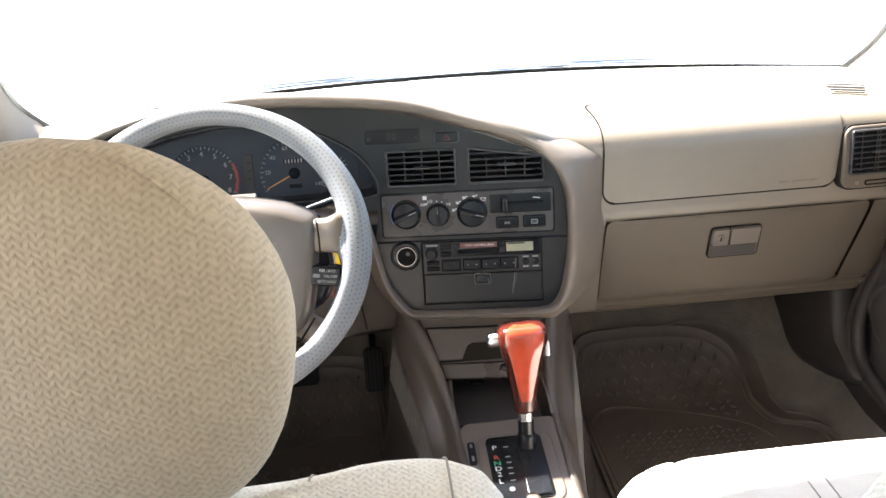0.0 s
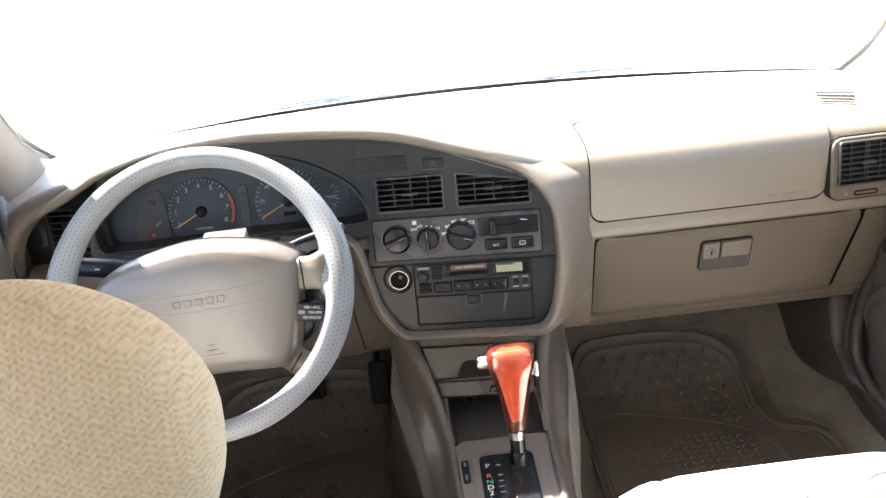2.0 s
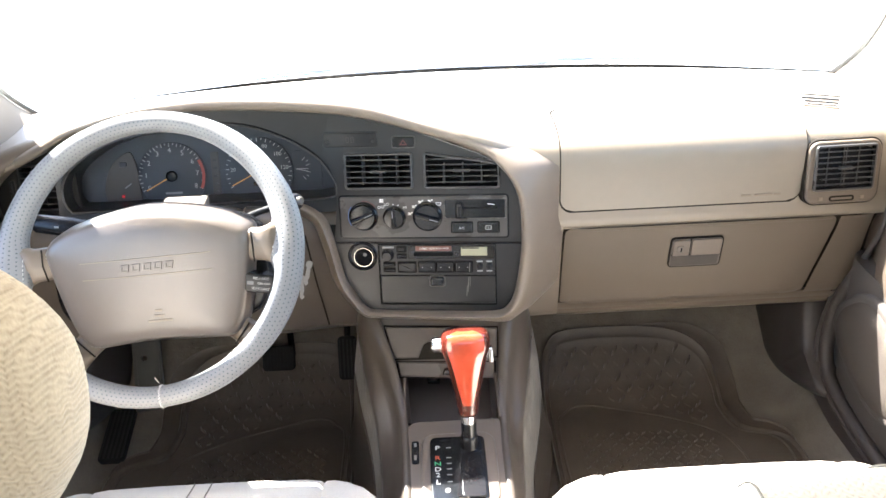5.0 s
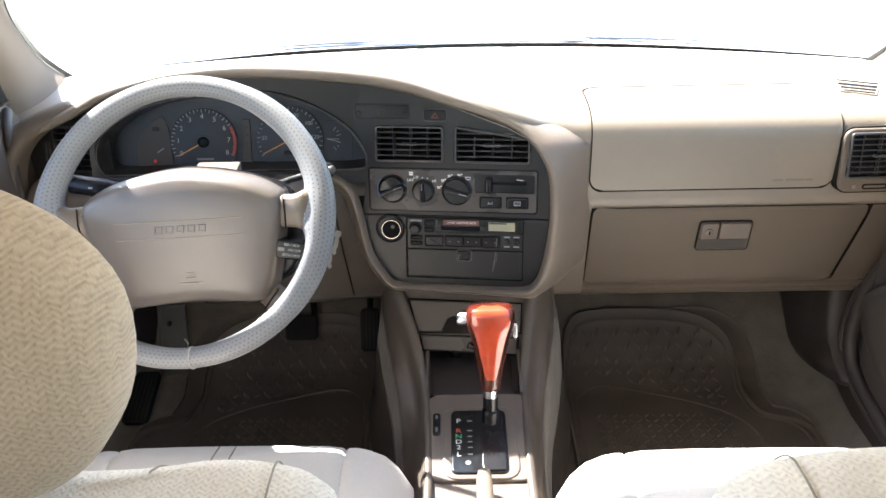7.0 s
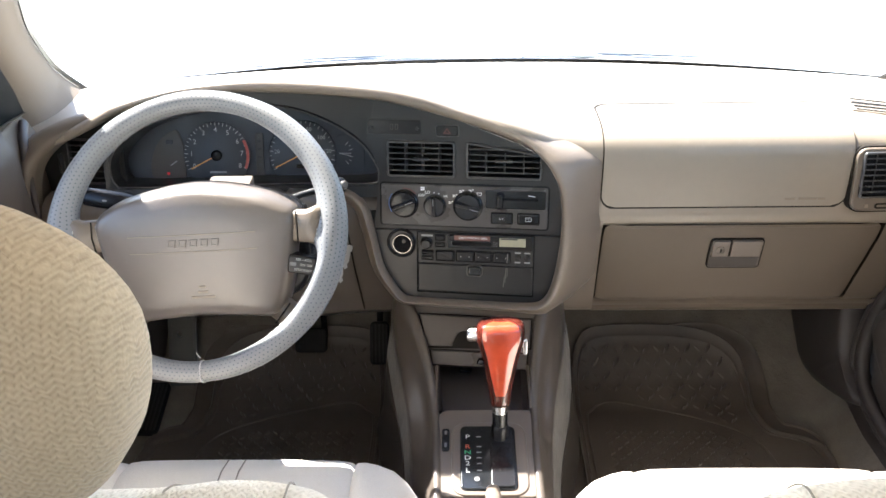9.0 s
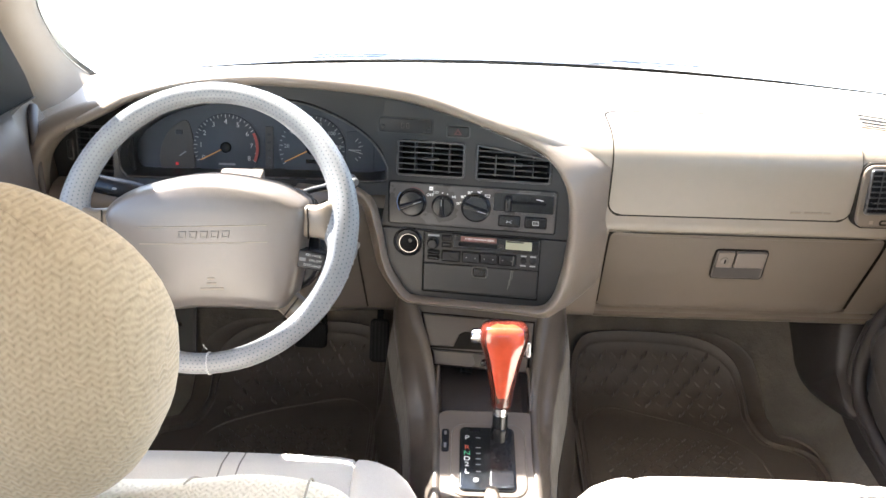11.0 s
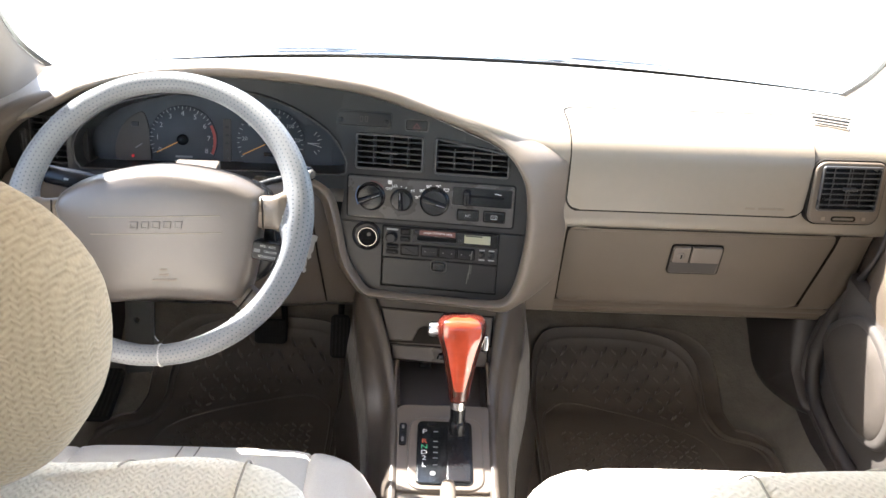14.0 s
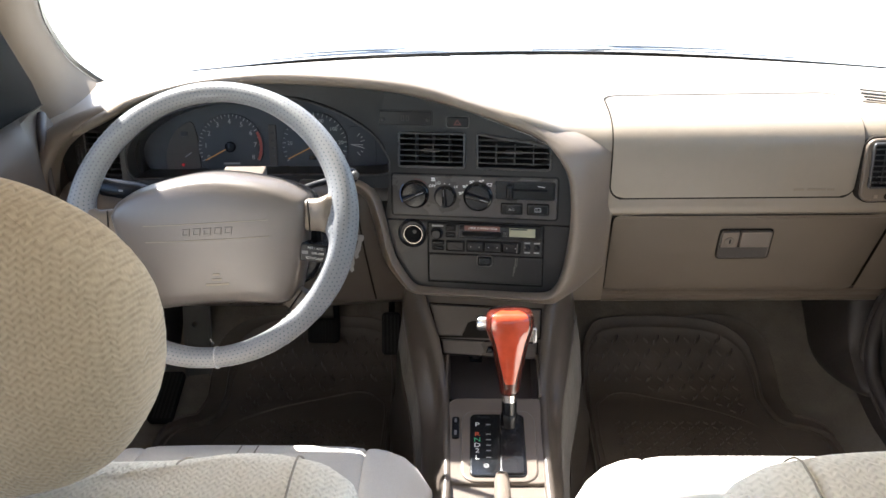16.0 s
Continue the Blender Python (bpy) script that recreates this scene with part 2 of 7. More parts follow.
ORANGE = material("orange_needle", (0.80, 0.36, 0.10), 0.5, vary=0.05)
DIAL = material("dark_dial_face", (0.036, 0.039, 0.046), 0.5, vary=0.12, vary_scale=30.0)
DIAL_BROWN = material("brown_lamp_panel", (0.055, 0.046, 0.038), 0.55, vary=0.12, vary_scale=30.0)
LCD = material("olive_grey_display", (0.27, 0.265, 0.185), 0.3, vary=0.06, vary_scale=60.0)
DARK_RED = material("dark_red_label_strip", (0.12, 0.045, 0.035), 0.35, vary=0.1)
YELLOW = material("yellow_key_plastic", (0.85, 0.52, 0.02), 0.4, vary=0.06)
FRIT = material("black_glass_border", (0.020, 0.018, 0.016), 0.3, vary=0.1)
# dark wipers paled to blue-grey, the sky glare put into their colour
WIPER = material("glare_paled_wiper", (0.34, 0.37, 0.41), 0.5, vary=0.2, vary_scale=30.0)
PAINT = material("pale_gold_car_paint", (0.62, 0.56, 0.45), 0.25, metal=0.0, vary=0.03, coat=1.0)
CONCRETE = material("pale_concrete", (0.48, 0.46, 0.42), 0.9, vary=0.12, vary_scale=0.8, grain=0.5, grain_scale=200.0)
GLASS = glass("clear_window_glass", (0.97, 0.99, 0.98))
LENS = glass("clear_gauge_lens", (0.93, 0.93, 0.93))

LAMP_RED = bpy.data.materials.new("lit_red_warning_lamp")
LAMP_RED.use_nodes = True
lb = LAMP_RED.node_tree.nodes["Principled BSDF"]
lb.inputs["Base Color"].default_value = (0.6, 0.02, 0.02, 1)
lb.inputs["Emission Color"].default_value = (1.0, 0.05, 0.05, 1)
lb.inputs["Emission Strength"].default_value = 0.04

# ---- mesh helpers ----


def plane(o, x, z):
    """A pose whose X runs along x, Z close to z and Y into the surface."""
    x = Vector(x).normalized()
    z = Vector(z)
    z = (z - x * z.dot(x)).normalized()
    y = z.cross(x)
    m = Matrix((x, y, z)).transposed().to_4x4()
    m.translation = Vector(o)
    return m


def thing(name, at, label, category, group="", kind=""):
    e = new(name)
    e.empty_display_size = 0.02
    e.location = at
    return tagged(e, label, category, group, kind)


def finish(name, bm, mat, smooth=38, uv=False):
    me = bpy.data.meshes.new(name)
    bmesh.ops.recalc_face_normals(bm, faces=bm.faces)
    bm.to_mesh(me)
    bm.free()
    mats = mat if isinstance(mat, (list, tuple)) else [mat]
    for one in mats:
        me.materials.append(one)
    me.polygons.foreach_set("use_smooth", [True] * len(me.polygons))
    me.set_sharp_from_angle(angle=radians(smooth))
    return me


def under(ob, parent):
    ob.parent = parent
    inv = Matrix.Identity(4)
    chain = []
    p = parent
    while p:
        chain.append(p)
        p = p.parent
    for p in reversed(chain):
        inv = inv @ p.matrix_parent_inverse @ p.matrix_basis
    ob.matrix_parent_inverse = inv.inverted()
    return ob


def part(name, bm, mat, parent, label="", smooth=44):
    ob = new(name, finish(name, bm, mat, smooth))
    under(ob, parent)
    return tagged(ob, label)


def solid(name, bm, mat, label, category, kind="", group="", smooth=38):
    return tagged(new(name, finish(name, bm, mat, smooth)), label, category, group, kind)


def loft(bm, rings, closed=False, cap=False, uv=None):
    """Skins a list of point rows; closed: the rows are loops; cap: close both ends."""
    rows = [[bm.verts.new(p) for p in r] for r in rings]
    lay = bm.loops.layers.uv.verify() if uv else None
    n = len(rows[0])
    for i in range(len(rows) - 1):
        for j in range(n if closed else n - 1):
            k = (j + 1) % n
            f = bm.faces.new((rows[i][j], rows[i][k], rows[i + 1][k], rows[i + 1][j]))
            if lay:
                for lo, (a, b) in zip(f.loops, ((i, j), (i, j + 1), (i + 1, j + 1), (i + 1, j))):
                    lo[lay].uv = (a / (len(rows) - 1), b / n)
    if cap:
        bm.faces.new(rows[0][::-1])
        bm.faces.new(rows[-1])
    return rows


def outline_normals(pts):
    n = len(pts)
    out = []
    area = sum(pts[i][0] * pts[(i + 1) % n][1] - pts[(i + 1) % n][0] * pts[i][1] for i in range(n))
    s = 1 if area > 0 else -1
    for i in range(n):
        a, b, c = Vector(pts[i - 1]), Vector(pts[i]), Vector(pts[(i + 1) % n])
        d1, d2 = (b - a).normalized(), (c - b).normalized()
        n1, n2 = Vector((d1.y, -d1.x)) * s, Vector((d2.y, -d2.x)) * s
        m = n1 + n2
        m = m / max(0.35, m.length_squared / 2) if m.length > 1e-6 else n1
        out.append(m)
    return out


def inset(pts, dist):
    return [(p[0] - n.x * dist, p[1] - n.y * dist) for p, n in zip(pts, outline_normals(pts))]


def rrect(w, h, r, n=4, at=(0, 0)):
    r = min(r, w / 2 - 1e-5, h / 2 - 1e-5)
    out = []
    for cx, cy, a0 in ((w / 2 - r, h / 2 - r, 0), (-w / 2 + r, h / 2 - r, 90), (-w / 2 + r, -h / 2 + r, 180), (w / 2 - r, -h / 2 + r, 270)):
        for i in range(n + 1):
            a = radians(a0 + 90 * i / n)
            out.append((at[0] + cx + r * math.cos(a), at[1] + cy + r * math.sin(a)))
    return out


def prism(bm, pts, front, back, m, bevel=0.0, steps=3, hollow=None, skew=0.0):
    """An outline (u, v) pushed from depth back to depth front (smaller is nearer the viewer), front rim rounded; hollow: an inner outline left open."""
    rings = [[m @ Vector((u, back, v)) for u, v in pts]]
    for i in range(steps + 1 if bevel else 1):
        a = radians(90 * i / steps) if bevel else 0
        q = inset(pts, bevel * (1 - math.cos(a)))
        rings.append([m @ Vector((u, front + bevel * (1 - math.sin(a)), v)) for u, v in q])
    if bevel and not hollow:
        rings.append([m @ Vector((u, front, v)) for u, v in inset(pts, bevel * 1.25)])
    if hollow:
        rings.append([m @ Vector((u, front + bevel * 0.5 * 0, v)) for u, v in hollow])
        rings.append([m @ Vector((u, back, v)) for u, v in hollow])
        loft(bm, rings, closed=True)
    else:
        rows = loft(bm, rings, closed=True)
        bm.faces.new(rows[-1])
        bm.faces.new(rows[0][::-1])
    return bm


def slab(pts, front, back, m, bevel=0.0, steps=3, hollow=None):
    return prism(bmesh.new(), pts, front, back, m, bevel, steps, hollow)


def plate(bm, pts, holes, front, back, m):
    """A flat plate with openings: outline and hole loops (u, v), skinned by triangles, with side walls."""
    loops = [pts] + holes
    co, ed = [], []
    for lp in loops:
        a = len(co)
        co += [Vector(p) for p in lp]
        ed += [(a + i, a + (i + 1) % len(lp)) for i in range(len(lp))]
    v2, _, f2, *_ = geometry.delaunay_2d_cdt(co, ed, [], 2, 1e-6)
    vs = [bm.verts.new(m @ Vector((p.x, front, p.y))) for p in v2]
    for f in f2:
        c = sum((v2[i] for i in f), Vector((0, 0))) / len(f)
        inside = False
        for h in holes:
            for a, b in zip(h, h[1:] + h[:1]):
                if (a[1] > c.y) != (b[1] > c.y) and c.x < a[0] + (b[0] - a[0]) * (c.y - a[1]) / (b[1] - a[1]):
                    inside = not inside
        if not inside:
            bm.faces.new([vs[i] for i in f])
    for lp in loops:
        loft(bm, [[m @ Vector((u, d, v)) for u, v in lp] for d in (front, back)], closed=True)
    return bm


def lathe(bm, prof, m, n=24, close=True):
    """Turns (radius, height) rows round the pose's Y axis; height runs towards the viewer (-Y)."""
    rings = [[m @ Vector((max(r, 1e-5) * math.cos(2 * math.pi * i / n), -h, max(r, 1e-5) * math.sin(2 * math.pi * i / n))) for i in range(n)] for r, h in prof]
    loft(bm, rings, closed=True, cap=close)
    return bm


def turned(prof, m, n=24):
    return lathe(bmesh.new(), prof, m, n)


def tube(bm, pts, radius, n=10, closed=False, flat=1.0, cap=True):
    """A round or flattened bar along points; radius may be a list."""
    pts = [Vector(p) for p in pts]
    rings = []
    up = None
    for i, p in enumerate(pts):
        a = pts[i - 1] if (i or closed) else p
        b = pts[(i + 1) % len(pts)] if (i < len(pts) - 1 or closed) else p
        d = (b - a).normalized()
        if up is None:
            up = d.orthogonal().normalized()
        up = (up - d * up.dot(d)).normalized()
        side = d.cross(up)
        r = radius[i] if isinstance(radius, (list, tuple)) else radius
        rings.append([p + (up * math.cos(2 * math.pi * k / n) + side * math.sin(2 * math.pi * k / n) * flat) * r for k in range(n)])
    if closed:
        rings.append(rings[0])
    loft(bm, rings, closed=True, cap=cap and not closed)
    return bm


def bar(pts, radius, n=10, closed=False, flat=1.0):
    return tube(bmesh.new(), pts, radius, n, closed, flat)


def spline(pts, n):
    """Catmull-Rom through points (any length of tuple), n steps a span."""
    out = []
    P = [np.array(p, float) for p in pts]
    P = [2 * P[0] - P[1]] + P + [2 * P[-1] - P[-2]]
    for i in range(1, len(P) - 2):
        for k in range(n):
            t = k / n
            a, b, c, d = P[i - 1:i + 3]
            out.append(tuple(0.5 * (2 * b + (c - a) * t + (2 * a - 5 * b + 4 * c - d) * t * t + (3 * b - a - 3 * c + d) * t ** 3)))
    out.append(tuple(P[-2]))
    return out


def interp(x, table):
    xs, *ys = zip(*table)
    v = [float(np.interp(x, xs, y)) for y in ys]
    return v[0] if len(v) == 1 else v


def lettering(name, body, size, mat, parent, m, align="CENTER", label=""):
    """Built-in font text as a flat mesh on the pose's X-Z plane, facing the viewer."""
    cu = bpy.data.curves.new(name, "FONT")
    cu.body, cu.size, cu.align_x, cu.align_y = body, size, align, "CENTER"
    cu.resolution_u = 2
    tmp = bpy.data.objects.new(name, cu)
    scene.collection.objects.link(tmp)
    dg = bpy.context.evaluated_depsgraph_get()
    me = bpy.data.meshes.new_from_object(tmp.evaluated_get(dg))
    bpy.data.objects.remove(tmp)
    bpy.data.curves.remove(cu)
    me.materials.clear()
    me.materials.append(mat)
    me.transform(m @ Matrix.Rotation(radians(90), 4, "X"))
    me.name = name
    ob = new(name, me)
    under(ob, parent)
    return tagged(ob, label or f"print reading {body}")


def at(m, u, v, d=0.0, turn=0.0):
    return m @ Matrix.Translation((u, d, v)) @ Matrix.Rotation(radians(turn), 4, "Y")


def strip(m, u0, v0, u1, v1, w, d=0.0):
    """A thin printed or moulded line between two places on a panel."""
    a, b = Vector((u0, v0)), Vector((u1, v1))
    n = Vector((-(b - a).y, (b - a).x)).normalized() * w / 2
    bm = bmesh.new()
    prism(bm, [tuple(a + n), tuple(b + n), tuple(b - n), tuple(a - n)], d - 0.0006, d + 0.0004, m)
    return bm

# ---- shell of the car: ground, floor, roof, glass, pillars, doors ----
bm = bmesh.new()
loft(bm, [[(x, y, -0.42) for x in (-900, -60, -8, 8, 60, 900)] for y in (-900, -60, -8, 8, 60, 900)])
solid("ground", bm, CONCRETE, "pale sunlit concrete ground round the car", "ground", "structure")

COWL = lambda x: 0.552 - 0.27 * x * x


def floor_z(y):
    return interp(y, ((-2.2, -0.10), (0.17, -0.10), (0.23, -0.075), (0.50, 0.17), (0.56, 0.30)))


def foot(y, side):
    """Where the console's side meets the carpet of the tunnel: distance from the middle, and height."""
    x, z = interp(y, ((-2.2, 0.120, 0.0), (-0.42, 0.120, 0.0), (-0.26, 0.121, 0.022), (-0.20, 0.122, 0.045), (-0.16, 0.125, 0.084), (-0.11, 0.132, 0.111), (0.0, 0.157, 0.150), (0.10, 0.174, 0.168), (0.125, 0.172, 0.12), (0.16, 0.168, 0.03), (0.24, 0.165, 0.0), (0.56, 0.165, 0.0)))
    return x + (0.004 if side < 0 else -0.005), z


# carpet with a raised tunnel in the middle
bm = bmesh.new()
rows = []
for y in [-2.1 + 0.15 * i for i in range(12)] + [-0.42, -0.38, -0.34] + [-0.30 + 0.02 * i for i in range(24)] + [0.19, 0.21, 0.23, 0.275, 0.32, 0.365, 0.41, 0.455, 0.50, 0.53, 0.56]:
    ground = floor_z(y)
    half = {}
    for side in (-1, 1):
        x, z = foot(y, side)
        z = max(z, ground)
        low = max(ground, min(z, 0.0))
        prof = [(0.0, low), (x - 0.045, low), (x - 0.014, z * 0.5 + low * 0.5), (x - 0.002, z), (x + 0.009, z * 0.75 + ground * 0.25), (x + 0.019, z * 0.36 + ground * 0.64), (x + 0.030, z * 0.08 + ground * 0.92), (x + 0.041, ground)]
        for w in (0.30, 0.40, 0.50, 0.60, 0.68, 0.72, 0.76, 0.80):
            prof.append((w, ground + interp(w, ((0, 0), (0.66, 0), (0.72, 0.0), (0.76, 0.06), (0.80, 0.08)))))
        half[side] = [(side * px, y, pz) for px, pz in prof]
    rows.append(half[-1][:0:-1] + half[1])
loft(bm, rows)
solid("floor", bm, CARPET, "grey-brown loop carpet with worn and dusty patches", "floor", "structure", smooth=60)

# firewall behind the dash and the body below the glass
bm = bmesh.new()
loft(bm, [[(x, 0.57, z) for x in (-0.82, 0.82)] for z in (-0.3, 0.495)])
loft(bm, [[(x, y, 0.495) for x in (-0.82, 0.82)] for y in (0.28, 0.57)])
solid("wall_front", bm, KICK, "dark firewall behind the dashboard", "wall", "structure")

# roof lining, its unseen front edge drawn forward to keep sun off the rim
bm = bmesh.new()
rows = []
for y, z in ((-0.020, 1.002), (-0.30, 1.060), (-0.7, 1.105), (-1.3, 1.10), (-1.75, 1.05), (-2.0, 0.985), (-2.25, 0.90)):
    rows.append([(x, y - (0.28 * min(x ** 2, 0.35) if y > -0.1 else 0.0), z - 0.16 * x ** 2) for x in (-0.70, -0.58, -0.45, -0.2, 0, 0.2, 0.45, 0.58, 0.70)])
top = [[(x * 1.03, y, z + 0.03) for x, y, z in r] for r in rows[::-1]]
rows += top
rows.append(rows[0])
loft(bm, rows)
solid("ceiling", bm, HEADLINER, "unseen beige cloth roof lining, front edge set to block sun", "roof lining", "structure", smooth=60)

# rear wall of the cabin: seat back and rear shelf in one plain trim
bm = bmesh.new()
loft(bm, [[(x, y, z) for x in (-0.80, 0.80)] for y, z in ((-1.62, -0.12), (-1.62, 0.18), (-1.85, 0.62), (-2.25, 0.66))])
solid("wall_rear", bm, TAN_PAD, "plain beige rear cabin trim", "wall", "structure")


# windscreen: a curved pane between cowl, pillars and roof
def screen(x, s):
    y0, z0 = COWL(x) + 0.004, 0.572
    y1, z1 = -0.020 - 0.28 * min(x * x, 0.35), 1.002 - 0.16 * x * x
    w = x * (1 - 0.07 * s)
    return (w, y0 + (y1 - y0) * s, z0 + (z1 - z0) * s + 0.03 * math.sin(math.pi * s))


bm = bmesh.new()
xs = [-0.86 + 0.086 * i for i in range(21)]
loft(bm, [[screen(x, s / 8) for x in xs] for s in range(9)])
pane = solid("window_1", bm, GLASS, "clear curved windscreen", "windscreen", "structure", smooth=80)
pane.visible_shadow = False

# dark ceramic border and rubber along the lower edge of the windscreen
bm = bmesh.new()
rows = []
for i in range(36):
    x = -0.68 + 0.043 * i
    k = min(1.0, 0.2 + (x + 0.68) / 0.3)
    a, b = Vector(screen(x, 0.0)), Vector(screen(x, (0.005 + 0.013 * max(0.0, 1 - (x / 0.80) ** 2)) * k))
    rows.append([a + Vector((0, -0.004, 0)), a + Vector((0, -0.004, 0.002 * k)), b + Vector((0, -0.003, 0.001 * k)), b + Vector((0, 0.004, 0.001)), a + Vector((0, 0.006, 0))])
loft(bm, rows)
solid("trim_cowl", bm, FRIT, "thin black rubber edge at the foot of the windscreen", "trim", "structure")


GLASS_EDGE = spline([(0.812, 0.370, 0.564), (0.832, 0.338, 0.598), (0.840, 0.295, 0.640), (0.822, 0.205, 0.720), (0.778, 0.110, 0.792), (0.70, -0.06, 0.89), (0.62, -0.27, 0.995)], 4)


def a_pillar(side):
    """Padded pillar trim that sweeps from the edge of the glass round to the side window."""
    bm = bmesh.new()
    n = len(GLASS_EDGE)
    rows = []
    for i in [-1] + list(range(n)):
        x, y, z = GLASS_EDGE[max(i, 0)]
        s = max(i, 0) / (n - 1)
        k = 1 - 0.42 * s
        low = 0.03 if i < 0 else 0.0
        row = []
        for dx, dy, dz in ((0.002, 0.0, 0.0), (-0.004, -0.008, 0.0), (-0.012, -0.045, 0.004), (-0.022, -0.095, 0.004), (-0.028, -0.135, 0.002), (-0.029, -0.170, 0.0), (-0.024, -0.200, -0.004), (-0.010, -0.228, -0.010), (0.02, -0.245, -0.014), (0.06, -0.25, -0.014)):
            base = 0.012 * max(0, 1 - s * 6) * (1 if dy < -0.03 else 0)
            row.append((side * (x + (dx - base) * k), y + dy * k, z + dz - low - 0.10 * max(0, 1 - s * 2.2) * -dy))
        rows.append(row)
    loft(bm, rows)
    solid("trim_pillar", bm, PILLAR, "beige moulded windscreen pillar cover", "pillar trim", "structure", smooth=70)
    # black edge of the glass beside the pillar
    bm = bmesh.new()
    rows = []
    for i, p in enumerate(GLASS_EDGE):
        w = interp(i, ((0, 0.005), (3, 0.005), (8, 0.003), (n, 0.0025)))
        p = Vector((side * p[0], p[1], p[2]))
        rows.append([p + Vector((side * 0.004, 0.002, 0)), p + Vector((-side * 0.002, 0.001, -0.001)), p + Vector((-side * w, 0.006, 0.001)), p + Vector((-side * w, 0.010, 0.003)), p + Vector((side * 0.01, 0.012, 0.002))])
    loft(bm, rows)
    solid("trim_glass_edge", bm, FRIT, "black border of the windscreen beside the pillar", "trim", "structure")


for side in (-1, 1):
    a_pillar(side)


def door(side, name):
    """Door: inner panel with a sill ledge, arm rest, map pocket, mirror cover and window frame."""
    d = thing(name, (side * 0.80, -0.35, -0.1), "beige moulded car door with an arm rest and side window", "door", kind="structure")
    prof = ((0.86, 0.585), (0.80, 0.600), (0.765, 0.592), (0.750, 0.565), (0.748, 0.50), (0.742, 0.40), (0.735, 0.34), (0.738, 0.30), (0.80, 0.29), (0.86, 0.29))
    bm = bmesh.new()
    rows = []
    for i in range(25):
        y = 0.10 - 1.145 * i / 24
        k = interp(y, ((-1.1, 0), (-0.06, 0), (-0.02, 0.35), (0.01, 0.85), (0.05, 1)))
        rows.append([(side * (x + 0.045 * k * (x < 0.80)), y, z) for x, z in prof])
    loft(bm, rows, closed=True, cap=True)
    part("inner_panel", bm, TAN_DOOR, d, smooth=50)
    bm = bmesh.new()
    rows = []
    for i in range(25):
        y = 0.075 - 1.115 * i / 24
        b = interp(y, ((-1.1, 0.0), (-0.3, 0.005), (-0.11, 0.012), (-0.035, 0.022), (0.03, 0.04), (0.075, 0.09)))
        k = 0.030 * interp(y, ((-1.1, 0), (0.0, 0), (0.03, 0.15), (0.055, 0.5), (0.075, 1)))
        rows.append([(side * (x + k * (x < 0.79)), y, b + (0.315 - b) * f) for x, f in ((0.80, 1.0), (0.741, 1.0), (0.738, 0.97), (0.7365, 0.7), (0.738, 0.35), (0.743, 0.1), (0.755, 0.02), (0.80, 0.0))])
    loft(bm, rows, cap=False)
    part("lower_panel", bm, DOOR_LOW, d, "dark brown carpeted lower door panel", smooth=60)
    # raised pod with the loudspeaker behind a fine mesh
    pod = spline([(0.042, 0.185), (0.028, 0.226), (-0.034, 0.279), (-0.091, 0.293), (-0.150, 0.278), (-0.205, 0.235), (-0.230, 0.175), (-0.215, 0.120), (-0.165, 0.097), (-0.115, 0.095), (-0.046, 0.113), (0.010, 0.146), (0.042, 0.185)], 4)[:-1]
    bm = bmesh.new()
    rows = loft(bm, [[(side * x, -0.09 + (y + 0.09) * f, 0.19 + (z - 0.19) * f) for y, z in pod] for x, f in ((0.744, 1.0), (0.733, 1.0), (0.728, 0.975), (0.7265, 0.92), (0.7268, 0.86))], closed=True)
    bm.faces.new(rows[-1])
    speaker = part("speaker_pod", bm, DOOR_LOW, d, "raised dark brown loudspeaker pod", smooth=60)
    bm = bmesh.new()
    rows = loft(bm, [[(side * x, -0.09 + (y + 0.09) * f, 0.19 + (z - 0.19) * f) for y, z in pod] for x, f in ((0.7275, 0.86), (0.7250, 0.84), (0.7235, 0.55), (0.7230, 0.2))], closed=True)
    bm.faces.new(rows[-1])
    part("speaker_mesh", bm, SPEAKER, speaker, "fine brown speaker mesh", smooth=60)
    bm = bmesh.new()
    rings = []
    for y, w in ((-0.20, 0.02), (-0.24, 0.045), (-0.45, 0.06), (-0.75, 0.06), (-0.80, 0.02)):
        rings.append([(side * (0.745 - w * a), y, 0.335 + b) for a, b in ((-0.2, 0.03), (0.6, 0.034), (1, 0.02), (1, -0.02), (0.7, -0.04), (-0.2, -0.055))])
    loft(bm, rings, closed=True, cap=True)
    part("arm_rest", bm, TAN_PAD, d, smooth=60)
    # mirror cover: dark triangle at the side window's front, stretched rearward to block sun
    bm = bmesh.new()
    tri = [(-0.24, 0.596), (0.11, 0.592), (0.085, 0.64), (-0.02, 0.78), (-0.12, 0.845), (-0.20, 0.895), (-0.27, 0.89)]
    rings = []
    for off, sc in ((0.035, 1.0), (0.012, 1.0), (0.006, 0.96), (0.004, 0.9)):
        rings.append([(side * (0.800 - 0.10 * (z - 0.6) + off), -0.02 + (y + 0.02) * sc, 0.70 + (z - 0.70) * sc) for y, z in tri])
    rows = loft(bm, rings, closed=True)
    bm.faces.new(rows[-1])
    part("mirror_cover", bm, VOID, d, "dark plastic mirror cover, enlarged to block sun")
    # window frame and pane
    bm = bmesh.new()
    tube(bm, [(side * 0.845, 0.09, 0.60), (side * 0.825, -0.05, 0.78), (side * 0.755, -0.29, 0.965), (side * 0.72, -0.6, 1.01), (side * 0.725, -1.03, 1.0), (side * 0.765, -1.06, 0.60)], 0.014, 8)
    part("window_frame", bm, KICK, d, "dark rubber window frame")
    bm = bmesh.new()
